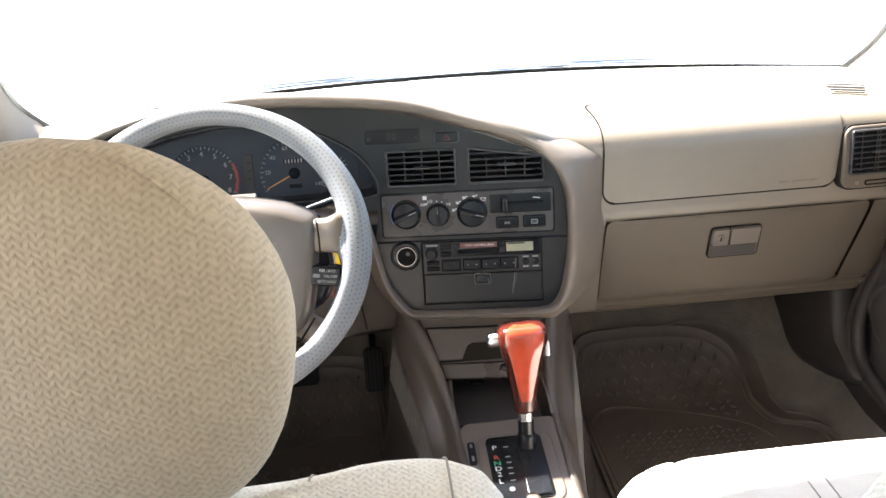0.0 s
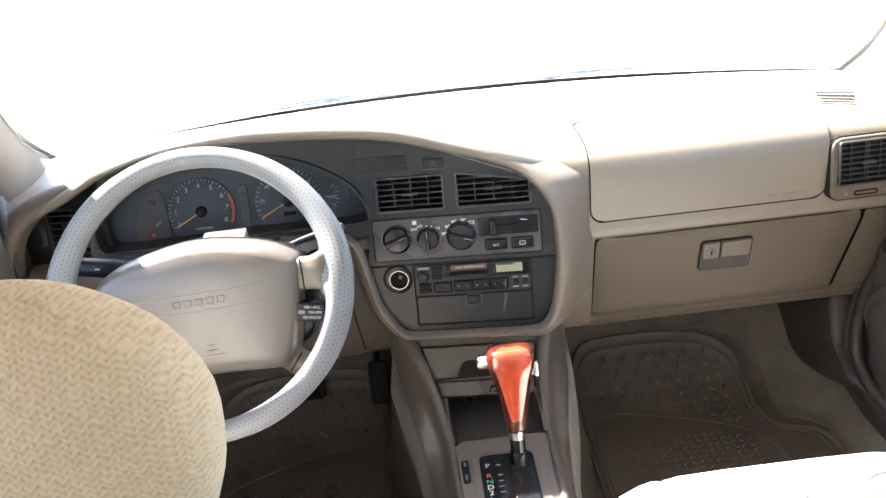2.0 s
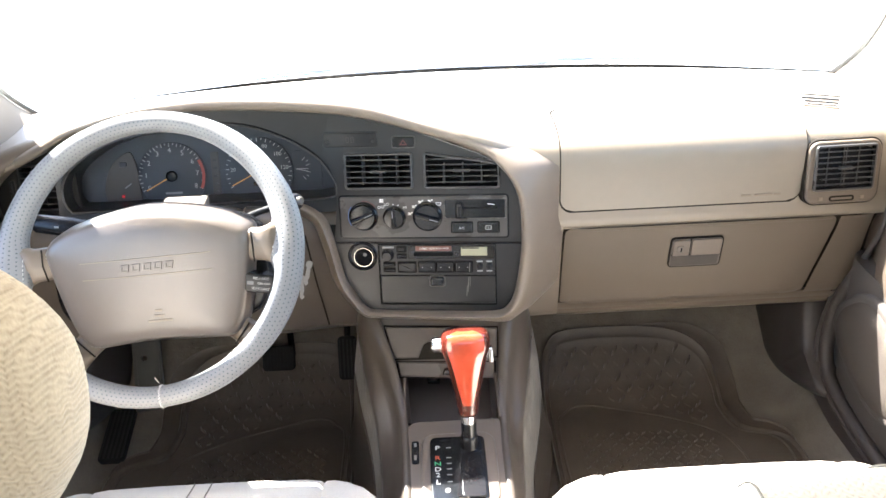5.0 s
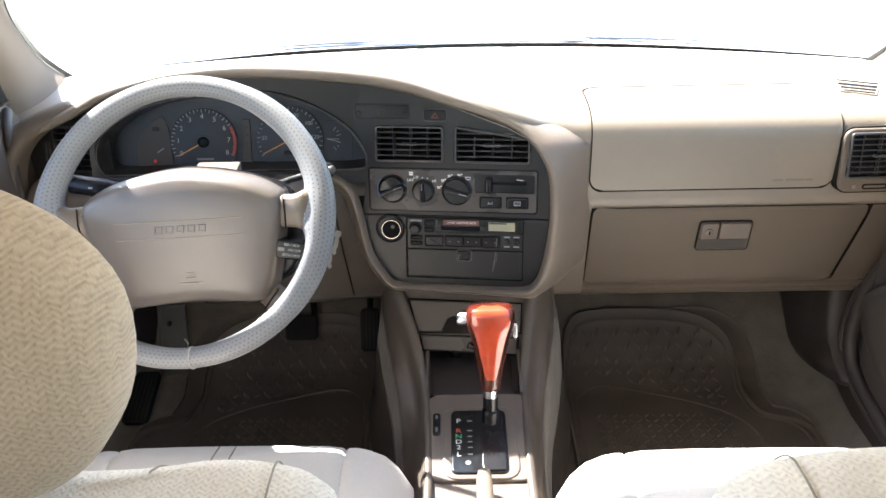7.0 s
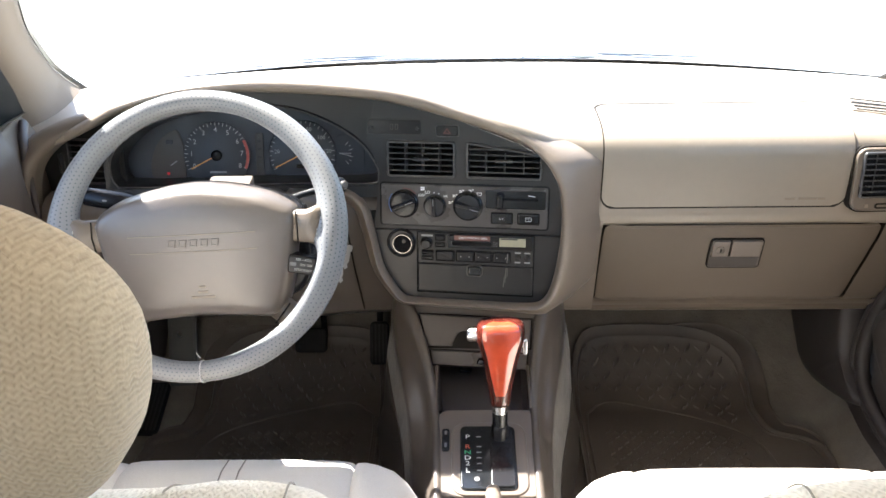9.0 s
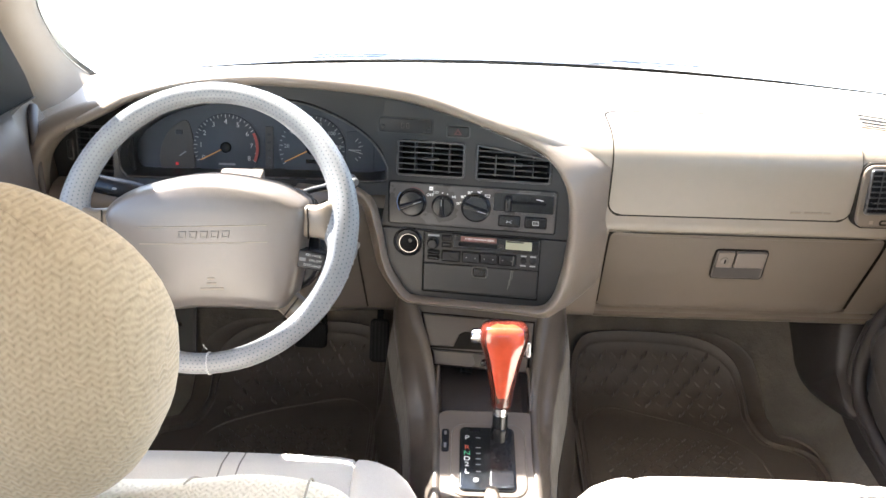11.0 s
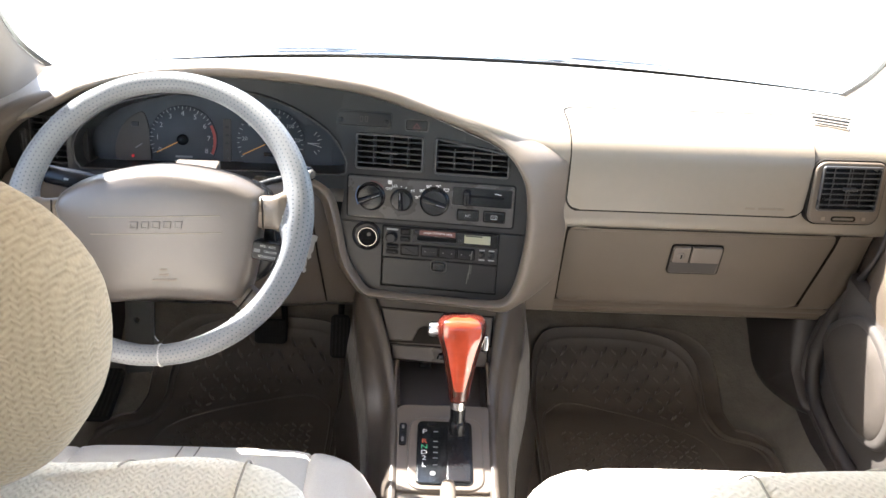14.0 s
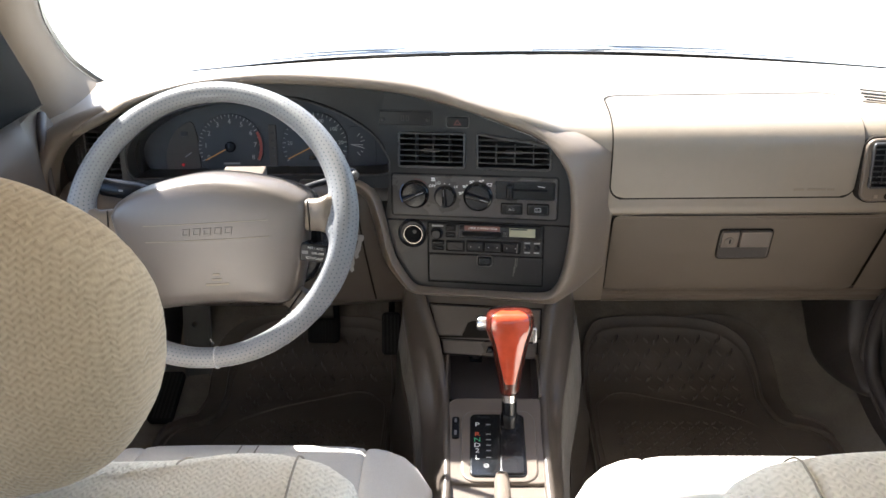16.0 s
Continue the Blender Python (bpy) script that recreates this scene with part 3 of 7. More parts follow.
    loft(bm, [[(side * 0.785, y, 0.59) for y in (0.10, -0.3, -0.7, -1.05)], [(side * 0.767, y, 0.80) for y in (-0.07, -0.35, -0.7, -1.05)], [(side * 0.733, y, 0.97) for y in (-0.29, -0.5, -0.75, -1.03)]])
    g = part("window_pane", bm, GLASS, d, "clear side window glass")
    g.visible_shadow = False
    return d


door(-1, "door_1")
door(1, "door_2")

# rear pillars beside the back window
for side in (-1, 1):
    bm = bmesh.new()
    loft(bm, [[(side * x, y, z) for y in (y0, -1.9, -2.25)] for x, y0, z in ((0.79, -1.42, 0.58), (0.75, -1.50, 0.80), (0.69, -1.58, 1.02))])
    solid("wall_rear_pillar", bm, PILLAR, "plain beige rear pillar trim", "wall", "structure")

# rear quarter panels keep the cabin closed behind the doors
for side in (-1, 1):
    bm = bmesh.new()
    loft(bm, [[(side * 0.79, y, z) for y in (-1.05, -2.25)] for z in (-0.12, 0.60)])
    solid("wall_side", bm, TAN, "plain tan rear side trim", "wall", "structure")
    # added plate behind the seals closes the body side against sun leaking in
    bm = bmesh.new()
    loft(bm, [[(side * 0.8195, y, -0.35 + (top + 0.35) * f) for y, top in ((0.62, 0.50), (0.34, 0.50), (0.30, 0.53), (0.05, 0.53), (-0.5, 0.53), (-1.1, 0.53))] for f in (0, 0.5, 1)])
    solid("wall_leak_plate", bm, KICK, "dark plate added behind the door seal to stop light leaks", "wall", "structure")
    bm = bmesh.new()
    seal = spline([(side * 0.802, 0.085, 0.585, 0.007), (side * 0.788, 0.045, 0.572, 0.008), (side * 0.779, 0.024, 0.555, 0.008), (side * 0.779, 0.018, 0.52, 0.007), (side * 0.776, 0.012, 0.40, 0.005), (side * 0.766, 0.028, 0.33, 0.006), (side * 0.755, 0.062, 0.235, 0.013), (side * 0.748, 0.079, 0.152, 0.014), (side * 0.746, 0.075, 0.089, 0.014), (side * 0.745, 0.039, 0.046, 0.014),
                   (side * 0.745, -0.035, 0.026, 0.014), (side * 0.745, -0.111, 0.016, 0.014), (side * 0.745, -0.30, 0.004, 0.014), (side * 0.745, -1.08, -0.01, 0.014)], 5)
    tube(bm, [p[:3] for p in seal], [p[3] for p in seal], 10)
    tube(bm, [(x - side * 0.007, y + 0.018, z - 0.010) for x, y, z, r in seal[29:]], 0.007, 8)
    solid("trim_door_seal", bm, KICK, "dark brown rubber door seal", "door seal", "structure")
    # kick panel beside the foot well, and sill
    bm = bmesh.new()
    rings = []
    for x, pts in ((0.76, 0.0), (0.735, 0.0), (0.722, 0.012), (0.716, 0.035)):
        c = [(0.135, 0.30), (0.42, 0.30), (0.417, 0.02), (0.374, -0.026), (0.318, -0.046), (0.222, -0.051), (0.105, -0.020), (0.022, 0.020), (0.054, 0.048), (0.104, 0.085), (0.130, 0.165)]
        cy, cz = 0.22, 0.12
        k = 1 - pts / 0.24
        rings.append([(side * x, cy + (y - cy) * k, cz + (z - cz) * k) for y, z in spline(c + [c[0]], 4)[:-1]])
    rows = loft(bm, rings, closed=True)
    bm.faces.new(rows[-1])
    solid("trim_kick_panel", bm, KICK, "dark brown plastic kick panel beside the foot well", "kick panel", "structure", smooth=60)
    bm = bmesh.new()
    rings = []
    for y, z in ((0.12, 0.0), (0.06, -0.015), (-0.05, -0.035), (-0.2, -0.045), (-1.1, -0.05)):
        rings.append([(side * (0.752 + a), y, z + b) for a, b in ((0.0, -0.03), (0.0, 0.01), (0.012, 0.025), (0.04, 0.03), (0.05, -0.05))])
    loft(bm, rings)
    solid("trim_sill", bm, KICK, "dark brown door seal and sill trim", "sill trim", "structure", smooth=60)

# bonnet and wings, far too bright to see much of
bm = bmesh.new()
rows = []
for i in range(9):
    y = 0.66 + 1.05 * i / 8
    rows.append([(x * (1 - 0.08 * i / 8), y - 0.16 * x * x, 0.535 - 0.025 * i / 8 - 0.09 * x * x - 0.05 * (i / 8) ** 3 * 2) for x in (-0.82, -0.6, -0.4, -0.2, 0, 0.2, 0.4, 0.6, 0.82)])
loft(bm, rows)
solid("bonnet", bm, PAINT, "pale gold painted bonnet in full sun", "bonnet", smooth=60)
bm = bmesh.new()
loft(bm, [[(x, COWL(x) + dy, z) for x in [-0.84 + 0.084 * i for i in range(21)]] for dy, z in ((0.004, 0.566), (0.05, 0.548), (0.13, 0.538), (0.28, 0.515))])
solid("trim_cowl_grille", bm, PAINT, "pale painted cowl below the windscreen", "cowl", "structure")


def wiper(x0, x1, lift):
    w = thing("wiper", (x0, COWL(x0) + 0.05, 0.56), "dark windscreen wiper, coloured pale for glare, parked at the foot of the glass", "wiper", "windscreen wipers")
    n = 10
    pts = []
    for i in range(n + 1):
        x = x0 + (x1 - x0) * i / n
        p = Vector(screen(x, 0.004 + 0.008 * math.sin(math.pi * i / n) + lift * i / n))
        pts.append(p + Vector((0, 0.016, 0.004)))
    part("blade", bar(pts, 0.0028, 6), WIPER, w)
    mid = [p + Vector((0, 0.004, 0.006)) for p in pts[2:9]]
    part("blade_bridge", bar(mid, [0.002, 0.003, 0.004, 0.0045, 0.004, 0.003, 0.002], 6), WIPER, w)
    k = pts[5]
    part("arm", bar([k + Vector((0, 0.004, 0.008)), k + Vector(((x1 - x0) * 0.25, 0.03, -0.004)), Vector((x1 + (x1 - x0) * 0.02, COWL(x1) + 0.085, 0.556))], [0.003, 0.004, 0.006], 6), WIPER, w)
    for p in (pts[3], pts[7]):
        part("clip", bar([p, p + Vector((0, 0.004, 0.006))], 0.003, 6), WIPER, w)


wiper(-0.52, -0.10, 0.0)
wiper(0.66, 0.10, 0.004)

# ---- dashboard ----
CF = plane((-0.011, -0.008, 0.347), (0.198, -0.024, 0.001), (0, 0.019, 0.106))      # centre stack, turned to the driver
DB = plane((-0.40, 0.047, 0.53), (1, 0, 0), (0, 0.17, 0.985))                       # driver's binnacle
GF = plane((-0.42, 0.100, 0.51), (1, 0, 0), (0, 0.26, 0.97))                        # gauge faces

# lower rim of the brow: x, y, z
BROW = spline([(-0.87, 0.10, 0.535), (-0.81, 0.070, 0.540), (-0.765, 0.040, 0.546), (-0.726, 0.022, 0.562), (-0.687, 0.012, 0.578), (-0.645, 0.004, 0.599), (-0.60, 0.0, 0.622), (-0.50, 0.0, 0.648), (-0.385, 0.0, 0.659), (-0.288, 0.0, 0.656), (-0.178, 0.004, 0.644),
               (-0.104, 0.008, 0.628), (-0.03, 0.010, 0.602), (0.036, 0.010, 0.584), (0.090, 0.010, 0.566), (0.14, 0.012, 0.545), (0.2, 0.02, 0.545)], 6)


def edge(x):
    """The pad's rear edge: brow on the driver's side, a soft roll before the passenger."""
    bx, by, bz = zip(*BROW)
    y, z = float(np.interp(x, bx, by)), float(np.interp(x, bx, bz)) + 0.012
    k = interp(x, ((-1, 0), (0.08, 0), (0.20, 1), (1, 1)))
    k = k * k * (3 - 2 * k)
    return y + (0.046 - y) * k, z + (0.562 - z) * k


dash = thing("dashboard", (0, 0.2, 0.2), "tan moulded dashboard with a paler soft top in full sun", "dashboard")
XS = [-0.87, -0.84, -0.81, -0.79, -0.77, -0.75, -0.73, -0.715, -0.70] + [-0.68 + 0.02 * i for i in range(72)] + [0.755, 0.775, 0.80, 0.84, 0.87]

def thin(x):
    """The brow's rim gets thinner towards the door."""
    return interp(x, ((-1, 0.8), (-0.62, 0.75), (-0.52, 0.5), (-0.36, 1), (1, 1)))


# top pad
bm = bmesh.new()
rows = []
for x in XS:
    ye, ze = edge(x)
    yc = COWL(x) - 0.002
    row = [(x, yc, 0.571), (x, yc - 0.05, 0.577)]
    for s in (0.2, 0.4, 0.6, 0.75, 0.87, 0.95):
        y = yc + (ye + 0.012 - yc) * s
        zd = 0.577 + (ze + 0.004 - 0.577) * s ** 2.3
        zp = interp(y, ((0.042, 0.5595), (0.060, 0.5685), (0.085, 0.5735), (0.115, 0.5762), (0.150, 0.5778), (0.30, 0.579), (0.60, 0.575)))
        k = interp(x, ((-1, 0), (0.10, 0), (0.19, 1), (1, 1)))
        row.append((x, y, zd + (zp - zd) * k))
    soft = ((0.0585, 0.5685), (0.0425, 0.5605), (0.0318, 0.5490), (0.0265, 0.5345), (0.0255, 0.5100), (0.030, 0.48))
    k = interp(x, ((-1, 0), (0.11, 0), (0.17, 1), (1, 1)))
    for (dy, dz), (sy, sz) in zip(((0.012, 0.004), (0.003, 0.001), (-0.002, -0.006), (-0.001, -0.012), (0.006, -0.016), (0.05, -0.018)), soft):
        dz *= thin(x) if dz < 0 else 1
        row.append((x, ye + dy + (sy - ye - dy) * k, ze + dz + (sz - ze - dz) * k))
    rows.append(row)
loft(bm, rows)
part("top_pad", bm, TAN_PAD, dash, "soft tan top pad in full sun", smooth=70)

# passenger side: one profile from the top roll to the strip over the glove box
PROFILE = [(0.150, 0.5785), (0.115, 0.5775), (0.085, 0.5750), (0.060, 0.5700), (0.042, 0.5620), (0.0305, 0.5500), (0.0250, 0.535), (0.0240, 0.510), (0.0250, 0.480), (0.0270, 0.440), (0.0255, 0.425), (0.024, 0.412)]


def shell(x0, x1, prof, n=2):
    bm = bmesh.new()
    rows = []
    for i in range(n + 1):
        x = x0 + (x1 - x0) * i / n
        rows.append([(x, y, z) for y, z in prof])
    loft(bm, rows)
    return bm


part("passenger_fascia", shell(0.17, 0.83, PROFILE[1:] + [(0.030, 0.404), (0.06, 0.402), (0.10, 0.38)], 4), TAN_PAD, dash, smooth=60)


def wrapped(x0, x1, prof, off, r_top, r_bot, grow=0.0):
    """A panel that follows the profile, with rounded corners, standing off by off."""
    P = [Vector((y, z)) for y, z in spline(prof, 4)]
    lens = [0.0]
    for a, b in zip(P, P[1:]):
        lens.append(lens[-1] + (b - a).length)
    total = lens[-1]
    stations = sorted(set([0, total] + lens + [r_top * k / 6 for k in range(7)] + [total - r_bot * k / 6 for k in range(7)]))
    bm = bmesh.new()
    rows = []
    for s in stations:
        i = min(max(1, int(np.searchsorted(lens, s))), len(P) - 1)
        t = (s - lens[i - 1]) / (lens[i] - lens[i - 1])
        p = P[i - 1].lerp(P[i], t)
        d = (P[i] - P[i - 1]).normalized()
        nrm = Vector((d.y, -d.x))
        cut = 0.0
        for r, ds in ((r_top, s), (r_bot, total - s)):
            if ds < r:
                cut = max(cut, r - math.sqrt(max(0, r * r - (r - ds) ** 2)))
        a, b = x0 + cut - grow, x1 - cut + grow
        q = p + nrm * off
        rows.append([(a + (b - a) * k / 12, q.x, q.y) for k in range(13)])
    loft(bm, rows)
    return bm


AB = [(0.166, 0.5790)] + PROFILE[:10]
part("airbag_joint", wrapped(0.2040, 0.6250, [(0.181, 0.5790)] + AB + [(0.0268, 0.4370)], 0.0012, 0.03, 0.026), SEAM, dash, "dark joint round the airbag panel")
air = part("airbag_panel", wrapped(0.206, 0.623, AB, 0.0032, 0.028, 0.024), TAN_PAD, dash, "smooth tan airbag panel", smooth=60)
FP = plane((0.56, 0.0224, 0.4535), (1, 0, 0), (0, -0.04, 1))
for i, (u, w) in enumerate(((-0.032, 0.017), (-0.002, 0.030), (0.022, 0.012))):
    part("moulded_mark", strip(FP, u - w / 2, 0, u + w / 2, 0, 0.0035), TAN_INK, dash, "faint unreadable airbag marking")

# strip between the airbag panel and the glove box, and the opening behind the door
bm = bmesh.new()
loft(bm, [[(x, y, z) for y, z in ((0.034, 0.408), (0.05, 0.38), (0.082, 0.233))] for x in (0.2125, 0.3, 0.5, 0.775)])
part("glove_box_gap", bm, SEAM, dash, "dark gap round the glove box")
bm = bmesh.new()
loft(bm, [[(x, y, z) for y, z in ((0.082, 0.2325), (0.0765, 0.2305), (0.0775, 0.226), (0.082, 0.210), (0.086, 0.200), (0.094, 0.194), (0.14, 0.195), (0.40, 0.21))] for x in (0.2125, 0.3, 0.5, 0.735)])
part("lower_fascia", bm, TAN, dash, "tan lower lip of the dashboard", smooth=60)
bm = bmesh.new()
loft(bm, [[(x, y, z) for y, z in ((0.024, 0.414), (0.0235, 0.4035), (0.030, 0.396), (0.050, 0.32), (0.069, 0.24), (0.080, 0.210), (0.086, 0.200), (0.11, 0.194))] for x in (0.10, 0.16, 0.2120)])
part("inner_end_panel", bm, TAN_RIM, dash, smooth=60)
# glove box door
GP = [(0.0262, 0.4035), (0.0267, 0.4015), (0.0285, 0.3975), (0.030, 0.393), (0.040, 0.36), (0.050, 0.32), (0.060, 0.28), (0.069, 0.240), (0.074, 0.228)]
glove = thing("glove_box", (0.46, 0.07, 0.23), "closed tan glove box with a locking latch", "glove box")
bm = bmesh.new()
rows = []
for i, (y, z) in enumerate(spline(GP, 4)):
    s = (0.4035 - z) / 0.1755
    cut = 0.014 * (1 - math.sqrt(max(0.0, 1 - max(0.0, 1 - s / 0.085) ** 2)))
    a, b = 0.2175 + cut - 0.002 * s, 0.7018 - cut - 0.030 * max(0, s - 0.15) ** 1.1
    rows.append([(a + (b - a) * k / 16, y + (0.006 if k in (0, 16) else 0), z) for k in range(17)])
loft(bm, rows)
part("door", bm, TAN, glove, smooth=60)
LK = plane((0.4555, 0.0400, 0.344), (1, 0, 0), (0, -0.22, 0.975))
# latch: lock and paddle over flat plates, the recess's shade painted dark
part("latch_joint", slab(rrect(0.095, 0.066, 0.007, at=(0.0, -0.003)), -0.0006, 0.004, LK), SEAM, glove, "dark joint round the latch")
part("latch_recess", slab(rrect(0.091, 0.062, 0.006, at=(0.0, -0.003)), -0.0012, 0.006, LK, 0.001), CONSOLE, glove, "flat plate coloured as the shadowed finger recess")
part("latch_split", strip(LK, -0.0125, -0.006, -0.0125, 0.028, 0.0024, -0.0016), SEAM, glove)
part("latch_split", strip(LK, -0.044, -0.0065, 0.043, -0.0065, 0.0022, -0.0020), SEAM, glove)
part("recess_shade", slab([(-0.0435, -0.006), (0.0425, -0.006), (0.0415, -0.032), (-0.0435, -0.032)], -0.0018, 0.004, LK), DOOR_LOW, glove, "flat plate coloured dark as the finger recess in shade")
lock = part("lock_plate", slab(rrect(0.030, 0.034, 0.003, at=(-0.029, 0.011)), -0.0065, 0.004, LK, 0.0015), TAN_TRIM, glove)
part("lock_cylinder", turned([(0.0078, -0.002), (0.0078, 0.008), (0.0062, 0.0088), (0.0, 0.0088)], at(LK, -0.030, 0.010), 20), LOCK_METAL, lock, "round dull metal key lock")
part("key_slot", slab(rrect(0.0025, 0.009, 0.001, at=(-0.030, 0.010)), -0.0096, -0.008, LK), VOID, lock)
part("paddle", slab(rrect(0.054, 0.034, 0.003, at=(0.016, 0.011)), -0.0065, 0.004, LK, 0.0015), TAN_TRIM, glove)
# fixed end of the fascia right of the door, and the underside lip
bm = bmesh.new()
rows = []
for i, (y, z) in enumerate(spline(GP, 3)):
    s = (0.4035 - z) / 0.1755
    a = 0.7035 - 0.030 * max(0, s - 0.15) ** 1.1
    rows.append([(a, y, z), (0.745, y + 0.002, z), (0.768, y + 0.01, z), (0.772, y + 0.05, z)])
loft(bm, rows)
part("end_panel", bm, TAN, dash, smooth=60)
bm = bmesh.new()
loft(bm, [[(x, y, z) for y, z in ((0.0755, 0.226), (0.079, 0.216), (0.088, 0.206), (0.11, 0.202), (0.30, 0.215))] for x in (0.165, 0.3, 0.5, 0.65, 0.77)])
part("lower_lip", bm, TAN, dash, smooth=60)

# driver's side lower panels
bm = bmesh.new()
rows = []
for i in range(14):
    x = -0.768 + (0.768 - 0.155) * i / 13
    k = interp(x, ((-0.77, 1), (-0.70, 0.3), (-0.6, 0), (-0.25, 0), (-0.155, 0)))
    f = interp(x, ((-0.77, 0.0), (-0.30, 0.0), (-0.21, 0.028), (-0.15, 0.03)))
    rows.append([(x, 0.060 + f, 0.466), (x, 0.032 + f, 0.464), (x, 0.014 + f, 0.454), (x, 0.006 + f, 0.435), (x, 0.010 + f, 0.38), (x, 0.022 + f, 0.30), (x, 0.038 + f * 0.5, 0.225), (x, 0.06 + f * 0.5, 0.205), (x, 0.3, 0.22)])
loft(bm, rows)
# the darkened taupe paints in the shade behind the wheel
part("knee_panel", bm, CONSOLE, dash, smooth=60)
part("panel_joint", bar([(-0.240, 0.024, 0.42), (-0.232, 0.032, 0.33), (-0.220, 0.050, 0.225)], 0.0016, 5), SEAM, dash)
part("panel_joint", bar([(-0.60, 0.0045, 0.41), (-0.596, 0.018, 0.30), (-0.59, 0.036, 0.225)], 0.0016, 5), SEAM, dash)

# bulging surround of the centre panel: from the brow down the passenger side, below, and up to the column
OUT = [(-0.175, 0.2795), (-0.1184, 0.2660), (-0.0227, 0.2385), (0.0725, 0.2053), (0.112, 0.184), (0.132, 0.160), (0.1425, 0.125), (0.1454, 0.0662), (0.1395, 0.0055), (0.129, -0.040), (0.112, -0.062), (0.075, -0.0665),
       (-0.0029, -0.0662), (-0.105, -0.0645), (-0.128, -0.060), (-0.146, -0.038), (-0.1649, -0.0046), (-0.1802, 0.0612), (-0.195, 0.105), (-0.225, 0.128), (-0.26, 0.133)]
WID = [0.008, 0.010, 0.016, 0.026, 0.040, 0.052, 0.060, 0.063, 0.060, 0.048, 0.034, 0.024, 0.021, 0.021, 0.024, 0.028, 0.030, 0.032, 0.034, 0.034, 0.034]
PROUD = [0.016, 0.024, 0.029, 0.031, 0.030, 0.027, 0.025, 0.024, 0.024, 0.026, 0.028, 0.028, 0.028, 0.028, 0.028, 0.028, 0.028, 0.028, 0.026, 0.022, 0.016]
RIM = ((0.020, -0.0185), (0.010, -0.0178), (0.003, -0.0155), (-0.0020, -0.012), (-0.0034, -0.006), (-0.0010, 0.0012), (0.003, 0.0026), (0.012, 0.0056), (0.04, -0.004))
path = spline([(u, v, w, p) for (u, v), w, p in zip(OUT, WID, PROUD)], 5)
bm = bmesh.new()
rows = []
# the brow's rim over the instruments runs into the surround
for i in range(24):
    x = -0.70 + 0.51 * i / 23
    ye, ze = edge(x)
    f = thin(x)
    rows.append([(x, ye + 0.045, ze - 0.022 * f), (x, ye + 0.035, ze - 0.020 * f)] + [(x, ye + dy, ze + dz * (f if dz < 0 else 1)) for dy, dz in RIM])
for i, (u, v, w, p) in enumerate(path):
    a, b = path[max(0, i - 1)], path[min(len(path) - 1, i + 1)]
    d = Vector((b[0] - a[0], b[1] - a[1])).normalized()
    n = Vector((-d.y, d.x))
    row = []
    # towards the driver the band is the brow's own rim; on the passenger's side it is a free standing roll
    k = interp(i, ((0, 0), (9, 0), (24, 1), (999, 1)))
    k = k * k * (3 - 2 * k)
    # down the passenger's side the roll runs out into the fascia in one slope
    side_k = interp(n.x, ((-1, 0), (0.45, 0), (0.85, 1), (1, 1)))
    crest = CF @ Vector((u + n.x * 0.0135, -p * 0.93, v + n.y * 0.0135))
    foot_z = max(crest.z, 0.215)
    end = Vector((interp(foot_z, ((0.2, 0.206), (0.40, 0.2105), (0.43, 0.203), (0.6, 0.203))), interp(foot_z, ((0.216, 0.077), (0.24, 0.068), (0.32, 0.049), (0.396, 0.0285), (0.41, 0.0225), (0.44, 0.0255), (0.51, 0.0225), (0.535, 0.0235), (0.55, 0.029), (0.6, 0.08))), foot_z))
    for j, (s, h) in enumerate(((0.0, -0.02), (0.0, 0.35), (0.03, 0.72), (0.09, 0.93), (0.16, 1.0), (0.24, 0.93), (0.42, 0.70), (0.62, 0.38), (0.80, -0.1), (0.95, -0.60), (1.03, -1.2))):
        q = CF @ Vector((u + n.x * w * s, -p * h if h > 0 else -0.036 * h, v + n.y * w * s))
        if j > 5 and side_k > 0:
            f = (0.19, 0.42, 0.66, 0.88, 1.0)[j - 6]
            q = q.lerp(crest.lerp(end, f) + Vector((0, -0.006 * math.sin(math.pi * f) * (1 - f), 0)), side_k)
        if k < 1 and j > 1:
            dy, dz = RIM[j - 2]
            ye, ze = edge(q.x)
            q = Vector((q.x, ye + dy, ze + dz)).lerp(q, k)
        elif k < 1:
            q = CF @ Vector((u + n.x * w * 0.5 * (1 - k), -p * h * k + 0.003 * (1 - k), v + n.y * w * 0.5 * (1 - k)))
        row.append(q)
    rows.append(row)
loft(bm, rows)
part("centre_surround", bm, TAN_RIM, dash, "rounded tan surround of the centre panel", smooth=70)

# rounded left end round the driver's vent, running up into the brow
bm = bmesh.new()
lp = spline([(-0.215, 0.086), (-0.250, 0.068), (-0.297, 0.044), (-0.340, 0.016), (-0.365, -0.014), (-0.376, -0.048), (-0.378, -0.082), (-0.370, -0.110)], 5)
rows = []
for i, (u, v) in enumerate(lp):
    a, b = lp[max(0, i - 1)], lp[min(len(lp) - 1, i + 1)]
    d = Vector((b[0] - a[0], b[1] - a[1])).normalized()
    n = Vector((d.y, -d.x))
    w = interp(i, ((0, 0.012), (10, 0.03), (20, 0.05), (99, 0.05)))
    rows.append([DB @ Vector((u + n.x * s * w, -0.038 * h, v + n.y * s * w)) for s, h in ((0, -0.2), (0, 0.5), (0.08, 0.9), (0.25, 1.0), (0.5, 0.92), (0.8, 0.6), (1.0, 0.2), (1.0, -1.2))])
loft(bm, rows)
part("end_surround", bm, TAN, dash, "rounded tan end of the dashboard beside the door", smooth=70)

